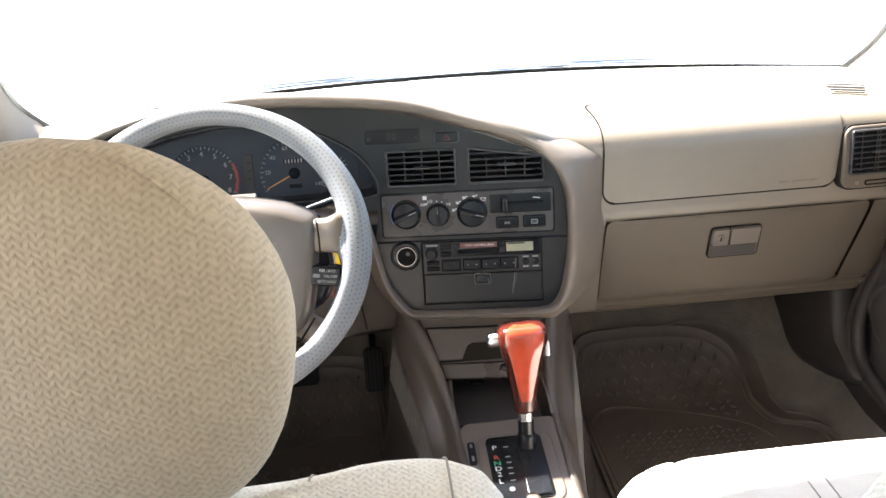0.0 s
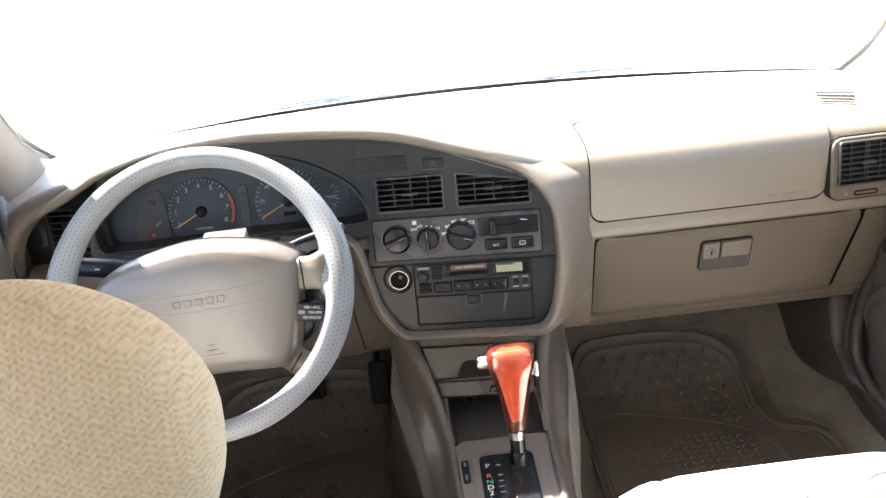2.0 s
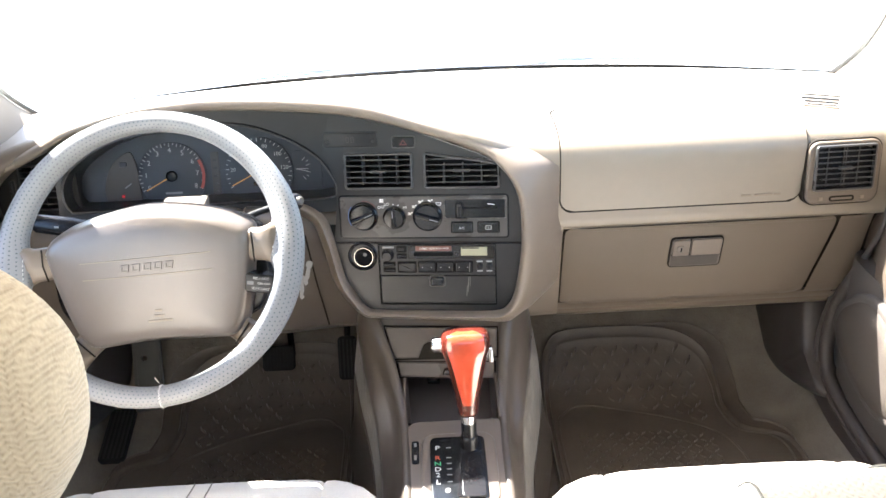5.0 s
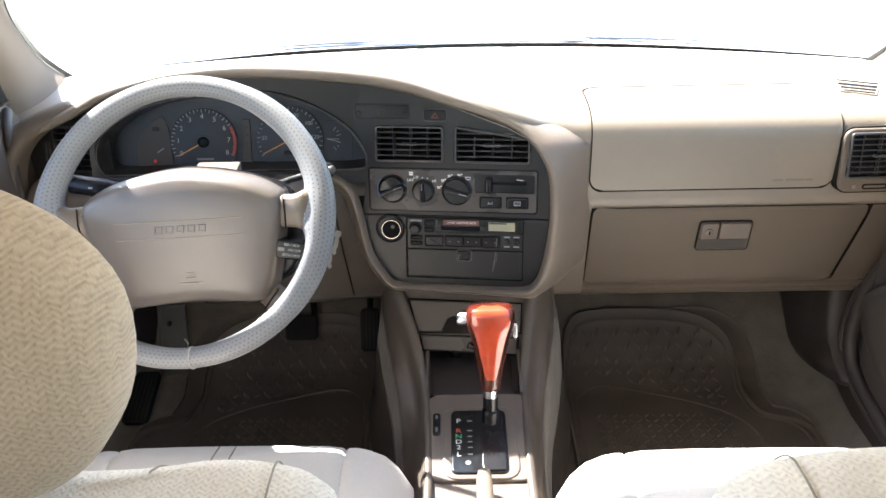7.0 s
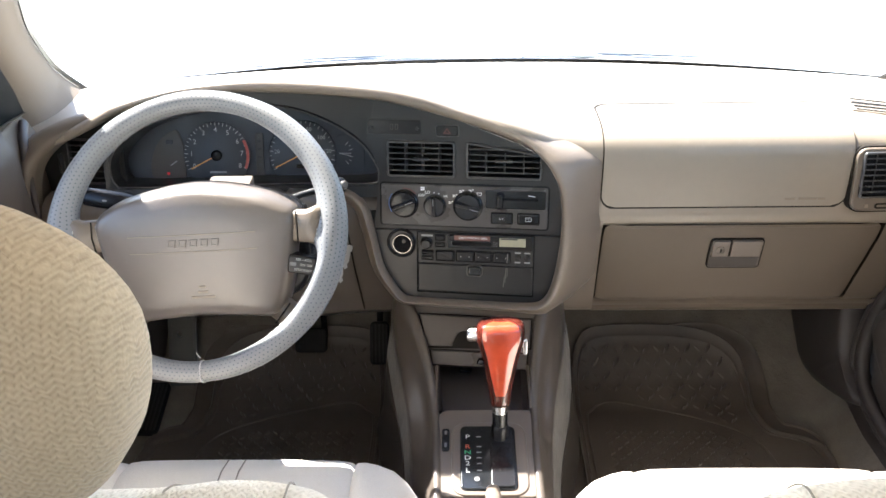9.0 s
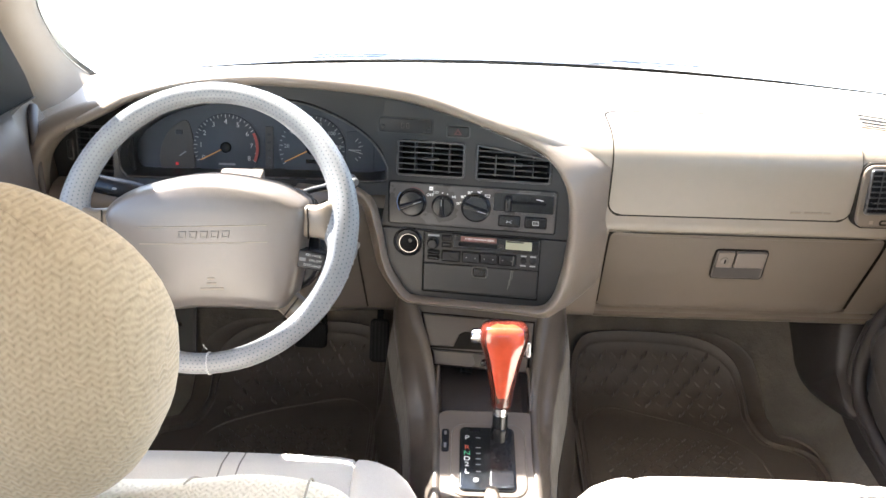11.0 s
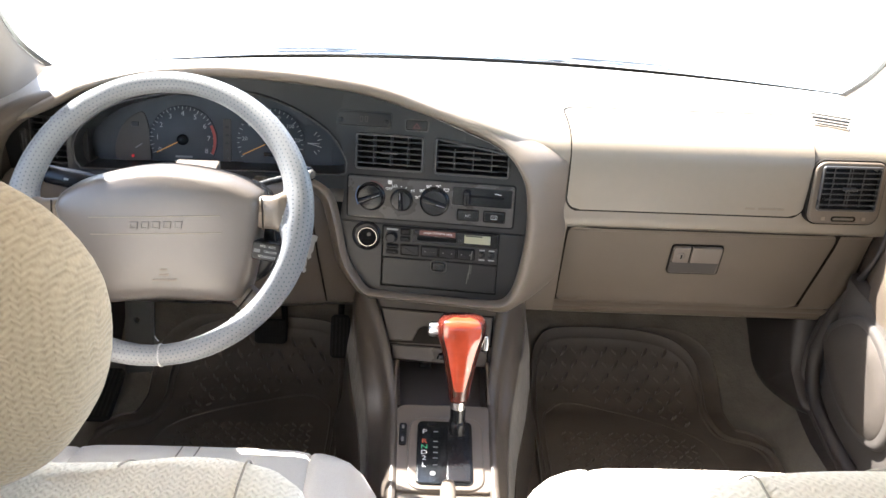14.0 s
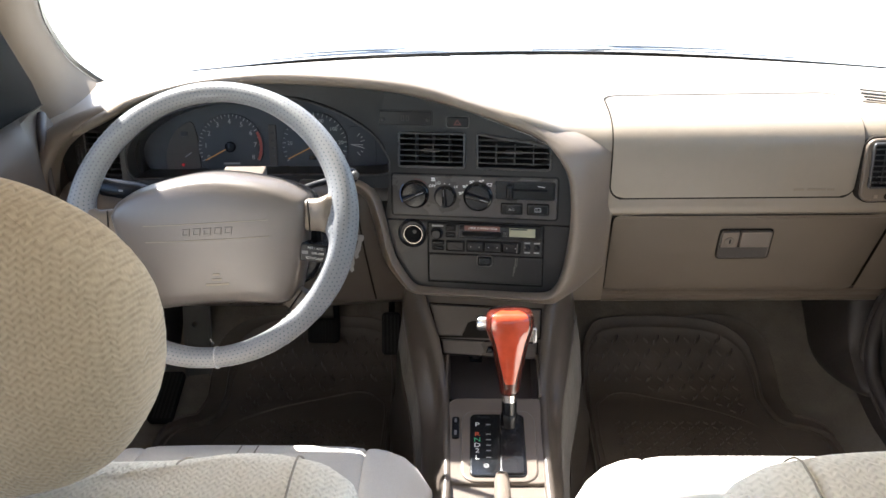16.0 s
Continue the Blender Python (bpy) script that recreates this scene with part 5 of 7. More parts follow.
for u, v, body in ((0.0441, 0.0858, "A/C"), (0.0895, 0.0860, "")):
    b = part("push_button", slab(rrect(0.036, 0.0185, 0.002, 3, at=(u, v)), -0.0085, -0.002, CF, 0.0022), BLACK_GLOSS, climate)
    part("button_gap", slab(rrect(0.0385, 0.021, 0.0028, 3, at=(u, v)), -0.0046, -0.002, CF), VOID, b)
    if body:
        lettering("print", body, 0.0060, DIAL_INK, b, at(CF, u, v - 0.0005, -0.0090))
    else:
        part("demist_symbol", slab(rrect(0.011, 0.0072, 0.0015, 3, at=(u, v)), -0.0090, -0.008, CF, hollow=rrect(0.0094, 0.0056, 0.001, 3, at=(u, v))), DIAL_INK, b)
        for k in (-1, 0, 1):
            part("demist_symbol", strip(CF, u + 0.0026 * k, v - 0.0018, u + 0.0026 * k, v + 0.0018, 0.0004, -0.0088), DIAL_INK, b)

# ---- radio ----
radio = thing("car_radio", CF @ Vector((0, 0, 0.0)), "black car radio with a cassette slot and olive display", "car radio")
part("faceplate", slab(rrect(0.2015, 0.0545, 0.002, 3, at=(-0.0015, 0.0275)), -0.0035, 0.002, CF, 0.0012), CHARCOAL, radio)
part("surround_joint", slab(rrect(0.2065, 0.1115, 0.002, 3, at=(-0.0015, 0.0005)), -0.0018, 0.0005, CF), VOID, radio)
part("tape_panel", slab(rrect(0.149, 0.0245, 0.0015, 3, at=(0.0235, 0.0415)), -0.0046, 0.0, CF, 0.0008), BLACK_GLOSS, radio, "glossy black upper panel")
part("volume_knob", turned([(0.0112, 0.0), (0.0112, 0.002), (0.0092, 0.0025), (0.0086, 0.013), (0.0074, 0.0145), (0.0, 0.0145)], at(CF, -0.0869, 0.0373, -0.0035), 28), BLACK, radio)
part("label_bar", strip(CF, -0.096, 0.0505, -0.076, 0.0505, 0.0032, -0.0040), GREY_INK, radio)
ls = part("label_strip", slab(rrect(0.063, 0.0092, 0.0012, 3, at=(-0.0067, 0.0485)), -0.0054, -0.003, CF, 0.0005), DARK_RED, radio, "dark red label strip")
lettering("print", "LOGIC CONTROL DECK", 0.0046, WHITE_INK, ls, at(CF, -0.0050, 0.0486, -0.0058))
part("tape_slot", slab(rrect(0.068, 0.0075, 0.0015, 3, at=(-0.0075, 0.0382)), -0.0050, -0.003, CF), VOID, radio)
part("eject_button", slab(rrect(0.0090, 0.0075, 0.001, 3, at=(-0.0425, 0.0485)), -0.0065, -0.003, CF, 0.001), BLACK, radio)
part("small_button", slab(rrect(0.0085, 0.0080, 0.001, 3, at=(0.0335, 0.0390)), -0.0062, -0.003, CF, 0.001), CHARCOAL, radio)
disp = part("display", slab(rrect(0.0455, 0.0155, 0.001, 3, at=(0.0635, 0.0432)), -0.0052, -0.003, CF, 0.0005), LCD, radio, "olive grey display, switched off")
part("display_print", strip(CF, 0.043, 0.0492, 0.072, 0.0492, 0.0022, -0.0056), CHARCOAL, disp)
for u, v, w, h in ((-0.0628, 0.0472, 0.0158, 0.0095), (-0.0628, 0.0348, 0.0158, 0.0078), (-0.0851, 0.0203, 0.0198, 0.0066), (-0.0851, 0.0100, 0.0198, 0.0066), (-0.0540, 0.0151, 0.0315, 0.0185)):
    b = part("button", slab(rrect(w, h, 0.0018, 3, at=(u, v)), -0.0075, -0.002, CF, 0.0022), BLACK, radio)
    part("button_gap", slab(rrect(w + 0.0026, h + 0.0026, 0.0025, 3, at=(u, v)), -0.0039, -0.002, CF), VOID, b)
for u in (-0.0186, 0.0128, 0.0450):
    b = part("preset_button", slab(rrect(0.0305, 0.0195, 0.0025, 3, at=(u, 0.0155)), -0.0080, -0.002, CF, 0.0026), BLACK, radio)
    part("button_gap", slab(rrect(0.0328, 0.0218, 0.003, 3, at=(u, 0.0155)), -0.0039, -0.002, CF), VOID, b)
    for s in (-0.0075, 0.0075):
        part("dot", slab(rrect(0.0016, 0.0016, 0.0006, at=(u + s, 0.0155)), -0.0085, -0.007, CF), GREY_INK, b)
for u in (0.0730, 0.0895):
    part("small_knob", turned([(0.0058, 0.0), (0.0058, 0.0015), (0.0040, 0.002), (0.0038, 0.0065), (0.0, 0.007)], at(CF, u, 0.0168, -0.0035), 18), BLACK, radio)
    for v in (0.0250, 0.0078):
        part("caption", strip(CF, u - 0.005, v, u + 0.005, v, 0.0022, -0.0040), GREY_INK, radio)

pocket = thing("storage_pocket", CF @ Vector((0, 0, -0.052)), "closed charcoal storage pocket below the radio", "storage pocket")
part("lid", slab(rrect(0.2015, 0.0505, 0.002, 3, at=(-0.0012, -0.0268)), -0.0032, 0.002, CF, 0.0015), CHARCOAL, pocket)
part("latch", slab(rrect(0.0245, 0.0165, 0.004, 3, at=(-0.0018, -0.0110)), -0.0085, -0.002, CF, 0.0035), BLACK_GLOSS, pocket, "glossy black latch")
part("latch_rim", slab(rrect(0.0285, 0.0205, 0.005, 3, at=(-0.0018, -0.0110)), -0.0042, -0.002, CF, 0.0008, hollow=rrect(0.0250, 0.017, 0.004, 3, at=(-0.0018, -0.0110))), CHARCOAL_SATIN, pocket)

for u0, v0, u1, v1, w in ((0.0535, -0.0030, 0.0515, -0.0300, 0.0016), (0.0560, -0.0030, 0.0552, -0.0200, 0.0010), (0.0505, -0.0200, 0.0490, -0.0380, 0.0012)):
    part("drip_mark", strip(CF, u0, v0, u1, v1, w, -0.0032), STAIN, pocket, "pale dried drip")
part("drip_mark", strip(CF, 0.0560, 0.0235, 0.0548, 0.0075, 0.0013, -0.0082), STAIN, radio, "pale dried drip")

lighter = thing("lighter_socket", CF @ Vector((-0.1333, 0, 0.0328)), "round lighter socket with a bright metal ring", "lighter socket")
LM = at(CF, -0.1318, 0.0345, -0.001)
part("bezel", turned([(0.0265, -0.002), (0.0265, 0.001), (0.0250, 0.0022), (0.0225, 0.0012), (0.0195, -0.001), (0.0195, -0.004)], LM, 36), BLACK, lighter)
bm = bmesh.new()
lathe(bm, [(0.0178, -0.010), (0.0176, 0.0040), (0.0170, 0.0052), (0.0160, 0.0052), (0.0152, 0.0040), (0.0146, -0.03)], at(LM, 0.0018, -0.0012), 36, close=False)
part("ring", bm, RING_METAL, lighter, "bright metal ring")
part("well", turned([(0.0160, 0.0022), (0.0125, 0.0012), (0.0, 0.0010)], at(LM, 0.0018, -0.0012), 24), VOID, lighter, "dark socket")
part("contact", turned([(0.0050, 0.0008), (0.0050, 0.0018), (0.0030, 0.0024), (0.0, 0.0024)], at(LM, 0.0040, 0.0030), 16), CHARCOAL_SATIN, lighter, "small metal contact at the bottom")

# ---- centre console ----
console = thing("centre_console", (0, -0.2, -0.05), "tan centre console with an open cubby and gear selector", "centre console")
SPINE = spline([(0.030, 0.262, 0.148, -0.010), (0.008, 0.236, 0.134, -0.010), (-0.030, 0.190, 0.118, -0.004), (-0.085, 0.145, 0.104, 0.0), (-0.135, 0.124, 0.097, 0.002), (-0.20, 0.112, 0.094, 0.003),
                (-0.30, 0.094, 0.092, 0.004), (-0.38, 0.086, 0.094, 0.004), (-0.42, 0.10, 0.095, 0.004), (-0.60, 0.11, 0.095, 0.004), (-1.10, 0.11, 0.09, 0.004)], 4)
for side in (-1, 1):
    bm = bmesh.new()
    rows = []
    for y, z, hw, cx in [(0.115, 0.285, 0.155, -0.010), (0.070, 0.275, 0.152, -0.010)] + SPINE:
        e = cx + side * hw
        w = interp(y, ((-1, 0.020), (-0.14, 0.018), (0.0, 0.026), (0.05, 0.03)))
        fx, fz = foot(y, side)
        fx *= side
        top = Vector((e + side * 0.002, y + 0.002, z - 0.014))
        low = Vector((fx, y + 0.004, fz))
        out = [(e - side * w, y + 0.004, z - 0.012), (e - side * w, y, z - 0.001), (e - side * (w - 0.004), y, z + 0.003), (e - side * w * 0.45, y, z + 0.004), (e - side * 0.003, y, z - 0.002), tuple(top)]
        for f, swell in ((0.2, 0.004), (0.45, 0.005), (0.75, 0.003), (1.0, 0.0)):
            q = top.lerp(low, f)
            out.append((q.x + side * swell, q.y, q.z))
        out.append((fx - side * 0.004, y + 0.004, fz - 0.03))
        rows.append(out)
    loft(bm, rows)
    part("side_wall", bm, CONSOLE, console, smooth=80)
# face round the trays
UP2 = plane((-0.011, 0.011, 0.232), (1, -0.03, 0), (0, 0.5, 0.866))
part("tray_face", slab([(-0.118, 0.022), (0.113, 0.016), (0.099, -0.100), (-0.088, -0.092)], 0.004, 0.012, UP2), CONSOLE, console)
part("ashtray", slab([(-0.103, 0.002), (0.101, -0.007), (0.099, -0.058), (0.046, -0.057), (0.044, -0.040), (0.038, -0.030), (-0.024, -0.028), (-0.034, -0.033), (-0.044, -0.056), (-0.088, -0.056)][::-1], -0.003, 0.006, UP2, 0.002), CONSOLE, console, "tan ashtray drawer front")
part("finger_notch", slab([(-0.044, -0.026), (0.046, -0.027), (0.050, -0.056), (-0.046, -0.056)], 0.0015, 0.006, UP2), SEAM, console)
part("tray_joint", slab([(-0.106, 0.005), (0.104, -0.004), (0.102, -0.061), (-0.092, -0.060)], 0.0022, 0.006, UP2), SEAM, console)
part("coin_drawer", slab([(-0.082, -0.0635), (0.094, -0.070), (0.093, -0.097), (-0.078, -0.089)][::-1], -0.002, 0.006, UP2, 0.002), CONSOLE, console, "tan coin drawer front")
part("tray_joint", slab([(-0.085, -0.061), (0.097, -0.067), (0.096, -0.100), (-0.081, -0.092)], 0.0022, 0.006, UP2), SEAM, console)
# open cubby
bm = bmesh.new()
cub = [(-0.086, -0.038, 0.155), (0.080, -0.042, 0.148), (0.077, -0.128, 0.120), (-0.079, -0.128, 0.122)]
flo = [(-0.080, 0.03, 0.118), (0.074, 0.03, 0.114), (0.070, -0.118, 0.098), (-0.072, -0.118, 0.100)]
loft(bm, [cub, flo], closed=True)
bm.faces.new([bm.verts.new(p) for p in flo])
part("cubby", bm, KICK, console, "dark open cubby")
part("cubby_plug", bar([(-0.04, -0.005, 0.14), (-0.038, -0.02, 0.132), (-0.022, -0.022, 0.132), (-0.02, -0.005, 0.14)], 0.004, 8), BLACK, console, "small black plug on a lead")
for s in (-1, 1):
    part("cubby_edge", bar([(s * 0.082 + 0.0, -0.04, 0.156), (s * 0.084, -0.09, 0.139), (s * 0.083, -0.128, 0.1255)], 0.0035, 8), TAN_TRIM, console)
# selector plate
SH = plane((0.0045, -0.163, 0.1165), (1, 0, 0), (0, 0.134, 0.024))
part("top_plate", slab(rrect(0.170, 0.185, 0.020, 5, at=(0.0015, -0.0565)), -0.002, 0.010, SH, 0.003, 3), TAN_TRIM, console, "satin tan selector surround")
part("rear_tray", slab(rrect(0.172, 0.30, 0.02, 4, at=(0.0, -0.27)), 0.004, 0.02, SH, 0.002), TAN_TRIM, console)
part("plate_step", slab(rrect(0.124, 0.152, 0.024, 5, at=(0.0030, -0.0715)), -0.0045, 0.0, SH, 0.0025, 3), TAN_TRIM, console)
sw = part("overdrive_switch", slab(rrect(0.0125, 0.047, 0.004, 3, at=(-0.0690, -0.0345)), -0.006, 0.0, SH, 0.0015), BLACK, console, "small black rocker switch")
for v, h in ((-0.0205, 0.008), (-0.0475, 0.010)):
    part("switch_print", slab(rrect(0.0040, h, 0.001, at=(-0.0690, v)), -0.0066, -0.005, SH), DIM_INK, sw, "tiny unreadable symbols")

shifter = thing("gear_selector", (0.004, -0.2, 0.11), "automatic gear selector with a red lacquered wooden knob", "gear selector")
part("gate", slab(rrect(0.092, 0.133, 0.010, 4, at=(0.001, -0.0725)), -0.0075, 0.0, SH, 0.003, 3), BLACK_GLOSS, shifter, "glossy black selector gate")
part("slide", slab(rrect(0.040, 0.126, 0.008, 4, at=(0.024, -0.0725)), -0.0105, -0.004, SH, 0.0025, 3), BLACK, shifter)
part("lock_hole", slab(rrect(0.018, 0.0045, 0.0015, at=(-0.020, -0.0155)), -0.0082, -0.006, SH), VOID, shifter)
for ch, v, mt in (("P", -0.0315, WHITE_INK), ("R", -0.0525, RED_INK), ("N", -0.0645, GREEN_INK), ("D", -0.0760, WHITE_INK), ("2", -0.0875, WHITE_INK), ("L", -0.1015, WHITE_INK)):
    m = at(SH, -0.0325, v, -0.0080) @ Matrix.Diagonal((1.25, 1, 1, 1))
    lettering("letter", ch, 0.0125, mt, shifter, m)
    part("position_mark", strip(SH, -0.018, v, -0.010, v, 0.0010, -0.0080), GREY_INK, shifter)
part("shift_symbol", turned([(0.0045, 0.0), (0.0045, 0.0006), (0.0030, 0.0006), (0.0030, 0.0)], at(SH, -0.018, -0.1185, -0.0078), 16), DIM_INK, shifter)
# lever: base sleeve, shaft, collar, knob
LB, LT = Vector((0.026, -0.195, 0.106)), Vector((0.0264, -0.1815, 0.1746))
AX = (LT - LB).normalized()
KN = plane(LB, (1, 0, 0), AX)
part("sleeve", bar([KN @ Vector((0, 0, z)) for z in (-0.022, 0.004, 0.024, 0.032, 0.034)], [0.0162, 0.0162, 0.0150, 0.0145, 0.0125], 20), BLACK, shifter)
part("shaft", bar([KN @ Vector((0, 0, z)) for z in (0.02, 0.056)], 0.0130, 20), BLACK_GLOSS, shifter)
part("collar", bar([KN @ Vector((0, 0, z)) for z in (0.052, 0.053, 0.058, 0.0585, 0.062, 0.0625, 0.076)], [0.0110, 0.0125, 0.0125, 0.0112, 0.0112, 0.0125, 0.0125], 24), CHROME, shifter, "chrome collar")


def knob_ring(z, w, d, y0, sq, grow=0.0):
    out = []
    for k in range(28):
        a = 2 * math.pi * k / 28
        ca, sa = math.cos(a), math.sin(a)
        e = 2.0 / sq
        out.append(KN @ Vector(((abs(ca) ** e) * math.copysign(w + grow, ca), y0 + (abs(sa) ** e) * math.copysign(d + grow, sa), z)))
    return out


KSEC = [(0.070, 0.0150, 0.0150, 0.0, 2.2), (0.074, 0.0172, 0.0175, 0.0, 2.2), (0.082, 0.0178, 0.0182, 0.0, 2.3), (0.105, 0.0205, 0.0215, -0.001, 2.5), (0.135, 0.0262, 0.0260, -0.002, 2.7), (0.165, 0.0325, 0.0300, -0.003, 2.9),
        (0.187, 0.0385, 0.0320, -0.004, 3.0), (0.201, 0.0400, 0.0320, -0.004, 3.0), (0.211, 0.0380, 0.0300, -0.004, 2.9), (0.2175, 0.0310, 0.0240, -0.004, 2.6), (0.2200, 0.0150, 0.0130, -0.004, 2.2)]
bm = bmesh.new()
loft(bm, [knob_ring(*s) for s in spline(KSEC, 3)], closed=True, cap=True)
kb = part("knob", bm, WOOD_DARK, shifter, "dark red lacquered knob", smooth=70)
# brighter wooden inlay on the driver-facing side, a tapering shield that wraps over the top
bm = bmesh.new()
rows = []
for z, w, d, y0, sq in spline(KSEC[2:], 4):
    if z < 0.088:
        continue
    k = interp(z, ((0.088, 0.24), (0.10, 0.47), (0.13, 0.60), (0.19, 0.71), (0.2250, 0.75)))
    ring = []
    for j in range(13):
        s = -k + 2 * k * j / 12
        e = 2.0 / sq
        x = s * (w + 0.0012)
        y = -(d + 0.0012) * max(0.0, 1 - abs(s) ** sq) ** (1 / sq)
        ring.append(KN @ Vector((x, y0 + y, z + 0.0006)))
    rows.append(ring)
loft(bm, rows)
part("inlay", bm, WOOD, kb, "bright red wood inlay", smooth=70)
part("release_button", bar([KN @ Vector((-0.030, -0.004, 0.196)), KN @ Vector((-0.050, -0.004, 0.195)), KN @ Vector((-0.054, -0.004, 0.195))], [0.0125, 0.0125, 0.0095], 18), CHROME, shifter, "bright chrome release button")
part("screw", bar([KN @ Vector((-0.022, -0.008, 0.150)), KN @ Vector((-0.034, -0.008, 0.150)), KN @ Vector((-0.034, -0.008, 0.146))], [0.006, 0.006, 0.005], 10), BLACK, shifter)
part("trigger", slab(rrect(0.008, 0.026, 0.003, at=(0.0405, 0.172)), -0.004, 0.008, KN, 0.002), CHROME, shifter)

# parking brake lever between the seats
brake = thing("parking_brake", (0.004, -0.42, 0.08), "beige parking brake lever between the seats", "parking brake")
bm = bmesh.new()
rings = []
for y, z, w, h in ((-0.318, 0.117, 0.006, 0.007), (-0.322, 0.117, 0.010, 0.011), (-0.335, 0.117, 0.0120, 0.0135), (-0.42, 0.116, 0.014, 0.017), (-0.55, 0.112, 0.016, 0.019), (-0.62, 0.100, 0.017, 0.021)):
    rings.append([(0.010 + (abs(math.cos(a)) ** 0.7) * math.copysign(w, math.cos(a)), y, z + (abs(math.sin(a)) ** 0.7) * math.copysign(h, math.sin(a))) for a in [2 * math.pi * k / 16 for k in range(16)]])
loft(bm, rings, closed=True, cap=True)
part("grip", bm, TAN_TRIM, brake, smooth=60)
part("gaiter", slab(rrect(0.06, 0.22, 0.02, at=(0.006, -0.40)), -0.006, 0.006, SH, 0.005, 3), TAN, brake)

# ---- steering wheel ----
WT = radians(11.0)
TURN = radians(-2.7)  # the wheel stands turned slightly to the left
SW = plane((-0.404, -0.281, 0.521), (1, 0, 0), (0, math.sin(WT), math.cos(WT))) @ Matrix.Rotation(TURN, 4, "Y") @ Matrix.Scale(0.985, 4)
wheel = thing("steering_wheel", SW.translation, "steering wheel with a grey perforated leather cover and tan hub", "steering wheel")
SR = plane((-0.403, -0.266, 0.5297), (1, 0, 0), (0, math.sin(radians(35.3)), math.cos(radians(35.3)))) @ Matrix.Rotation(TURN, 4, "Y")
RM, RT0 = 0.1920, 0.0146
# where the upper spokes meet the rim, the leather widens over them
SPOKE_AT = []
for q in (-1, 1):
    p = SR.inverted() @ (SW @ Vector((q * 0.178, 0.0, 0.014)))
    SPOKE_AT.append(math.atan2(p.z, p.x))


def rim_point(a, b, proud=0.0):
    """The surface of the rim at angle a round the wheel and angle b round its section."""
    near = min(abs((a - m + math.pi) % (2 * math.pi) - math.pi) for m in SPOKE_AT)
    flap = 0.0100 * interp(math.degrees(near), ((0, 1), (5.5, 1), (7.5, 0.85), (10, 0.4), (13, 0.1), (16, 0), (360, 0)))
    t = RT0 + 0.0045 * math.cos(a) ** 2 + proud
    c = math.cos(b)
    r = RM + t * c * (1 + 0.02 * math.sin(9 * a)) - flap * max(0.0, -c)
    return SR @ Vector((r * math.cos(a), -t * 1.08 * math.sin(b), r * math.sin(a)))


bm = bmesh.new()
rings = []
for i in range(217):
    a = 2 * math.pi * i / 216 - math.pi / 2
    rings.append([rim_point(a, 2 * math.pi * k / 18) for k in range(18)])
loft(bm, rings, closed=True, uv=True)
rim = part("rim_cover", bm, COVER, wheel, "grey perforated leather rim cover", smooth=80)
# laced seam at the bottom and along the spoke cut-outs
twist = []
for i in range(33):
    b = radians(-20 + 220 * i / 32)
    c = Vector((RM + (RT0 + 0.0004) * math.cos(b), -(RT0 * 1.08 + 0.0004) * math.sin(b)))
    e = 0.045 + (0.006 if i % 2 else -0.006)
    twist.append(SR @ Vector((c.x * math.sin(e), c.y, -c.x * math.cos(e))))
part("stitch", bar(twist, 0.0008, 5), STITCH, rim, "twisted white thread")
part("thread_end", bar([SR @ Vector((0.008, -0.012, -0.174)), SR @ Vector((0.005, -0.014, -0.170)), SR @ Vector((0.003, -0.014, -0.167))], 0.0007, 5), STITCH, rim)


def hub_ring(sc, d, shift=0.0):
    pts = spline(HUB + [HUB[0]], 4)[:-1]
    out = []
    for u, v in pts:
        w = -0.018 + (v + 0.018) * sc + shift
        out.append(SW @ Vector((u * 1.03 * sc, d + 0.2 * max(0, w) ** 2 + 0.10 * max(0, w - 0.050), w)))
    return out


HUB = [(-0.142, 0.030), (-0.128, 0.047), (-0.085, 0.066), (0.0, 0.079), (0.085, 0.066), (0.128, 0.047), (0.142, 0.030), (0.138, -0.004), (0.129, -0.055), (0.116, -0.100), (0.098, -0.117), (0.06, -0.116),
       (0.0, -0.112), (-0.06, -0.116), (-0.098, -0.117), (-0.116, -0.100), (-0.129, -0.055), (-0.138, -0.004)]
bm = bmesh.new()
rings = [hub_ring(0.90, 0.070), hub_ring(0.985, 0.060), hub_ring(1.0, 0.034), hub_ring(0.992, 0.020), hub_ring(0.968, 0.0085), hub_ring(0.93, -0.0010), hub_ring(0.87, -0.0042), hub_ring(0.72, -0.0072), hub_ring(0.55, -0.0090), hub_ring(0.3, -0.0102), hub_ring(0.05, -0.0105)]
rows = loft(bm, rings, closed=True)
bm.faces.new(rows[-1])
bm.faces.new(rows[0][::-1])
hub = part("hub_pad", bm, HUB_SKIN, wheel, "tan padded airbag hub", smooth=60)


def hub_depth(u, v):
    r = max(abs(u) / 0.146, abs(v + 0.018) / 0.098)
    return interp(r, ((0.0, -0.0105), (0.3, -0.0102), (0.55, -0.0090), (0.72, -0.0072), (0.87, -0.0042), (0.93, -0.0010)))


def hub_line(name, u0, u1, v, w, mat, label=""):
    """A line moulded into the curved pad."""
    bm = bmesh.new()
    n = 10
    rows = []
    for i in range(n + 1):
        u = u0 + (u1 - u0) * i / n
        rows.append([SW @ Vector((u, hub_depth(u, v) - o, v + q * w)) for q, o in ((-0.5, -0.001), (-0.35, 0.0007), (0.35, 0.0007), (0.5, -0.001))])
    loft(bm, rows)
    return part(name, bm, mat, hub, label)


for v, w in ((0.014, 0.090), (-0.010, 0.090)):
    hub_line("crease", -w, w, v, 0.0016, TAN_INK)
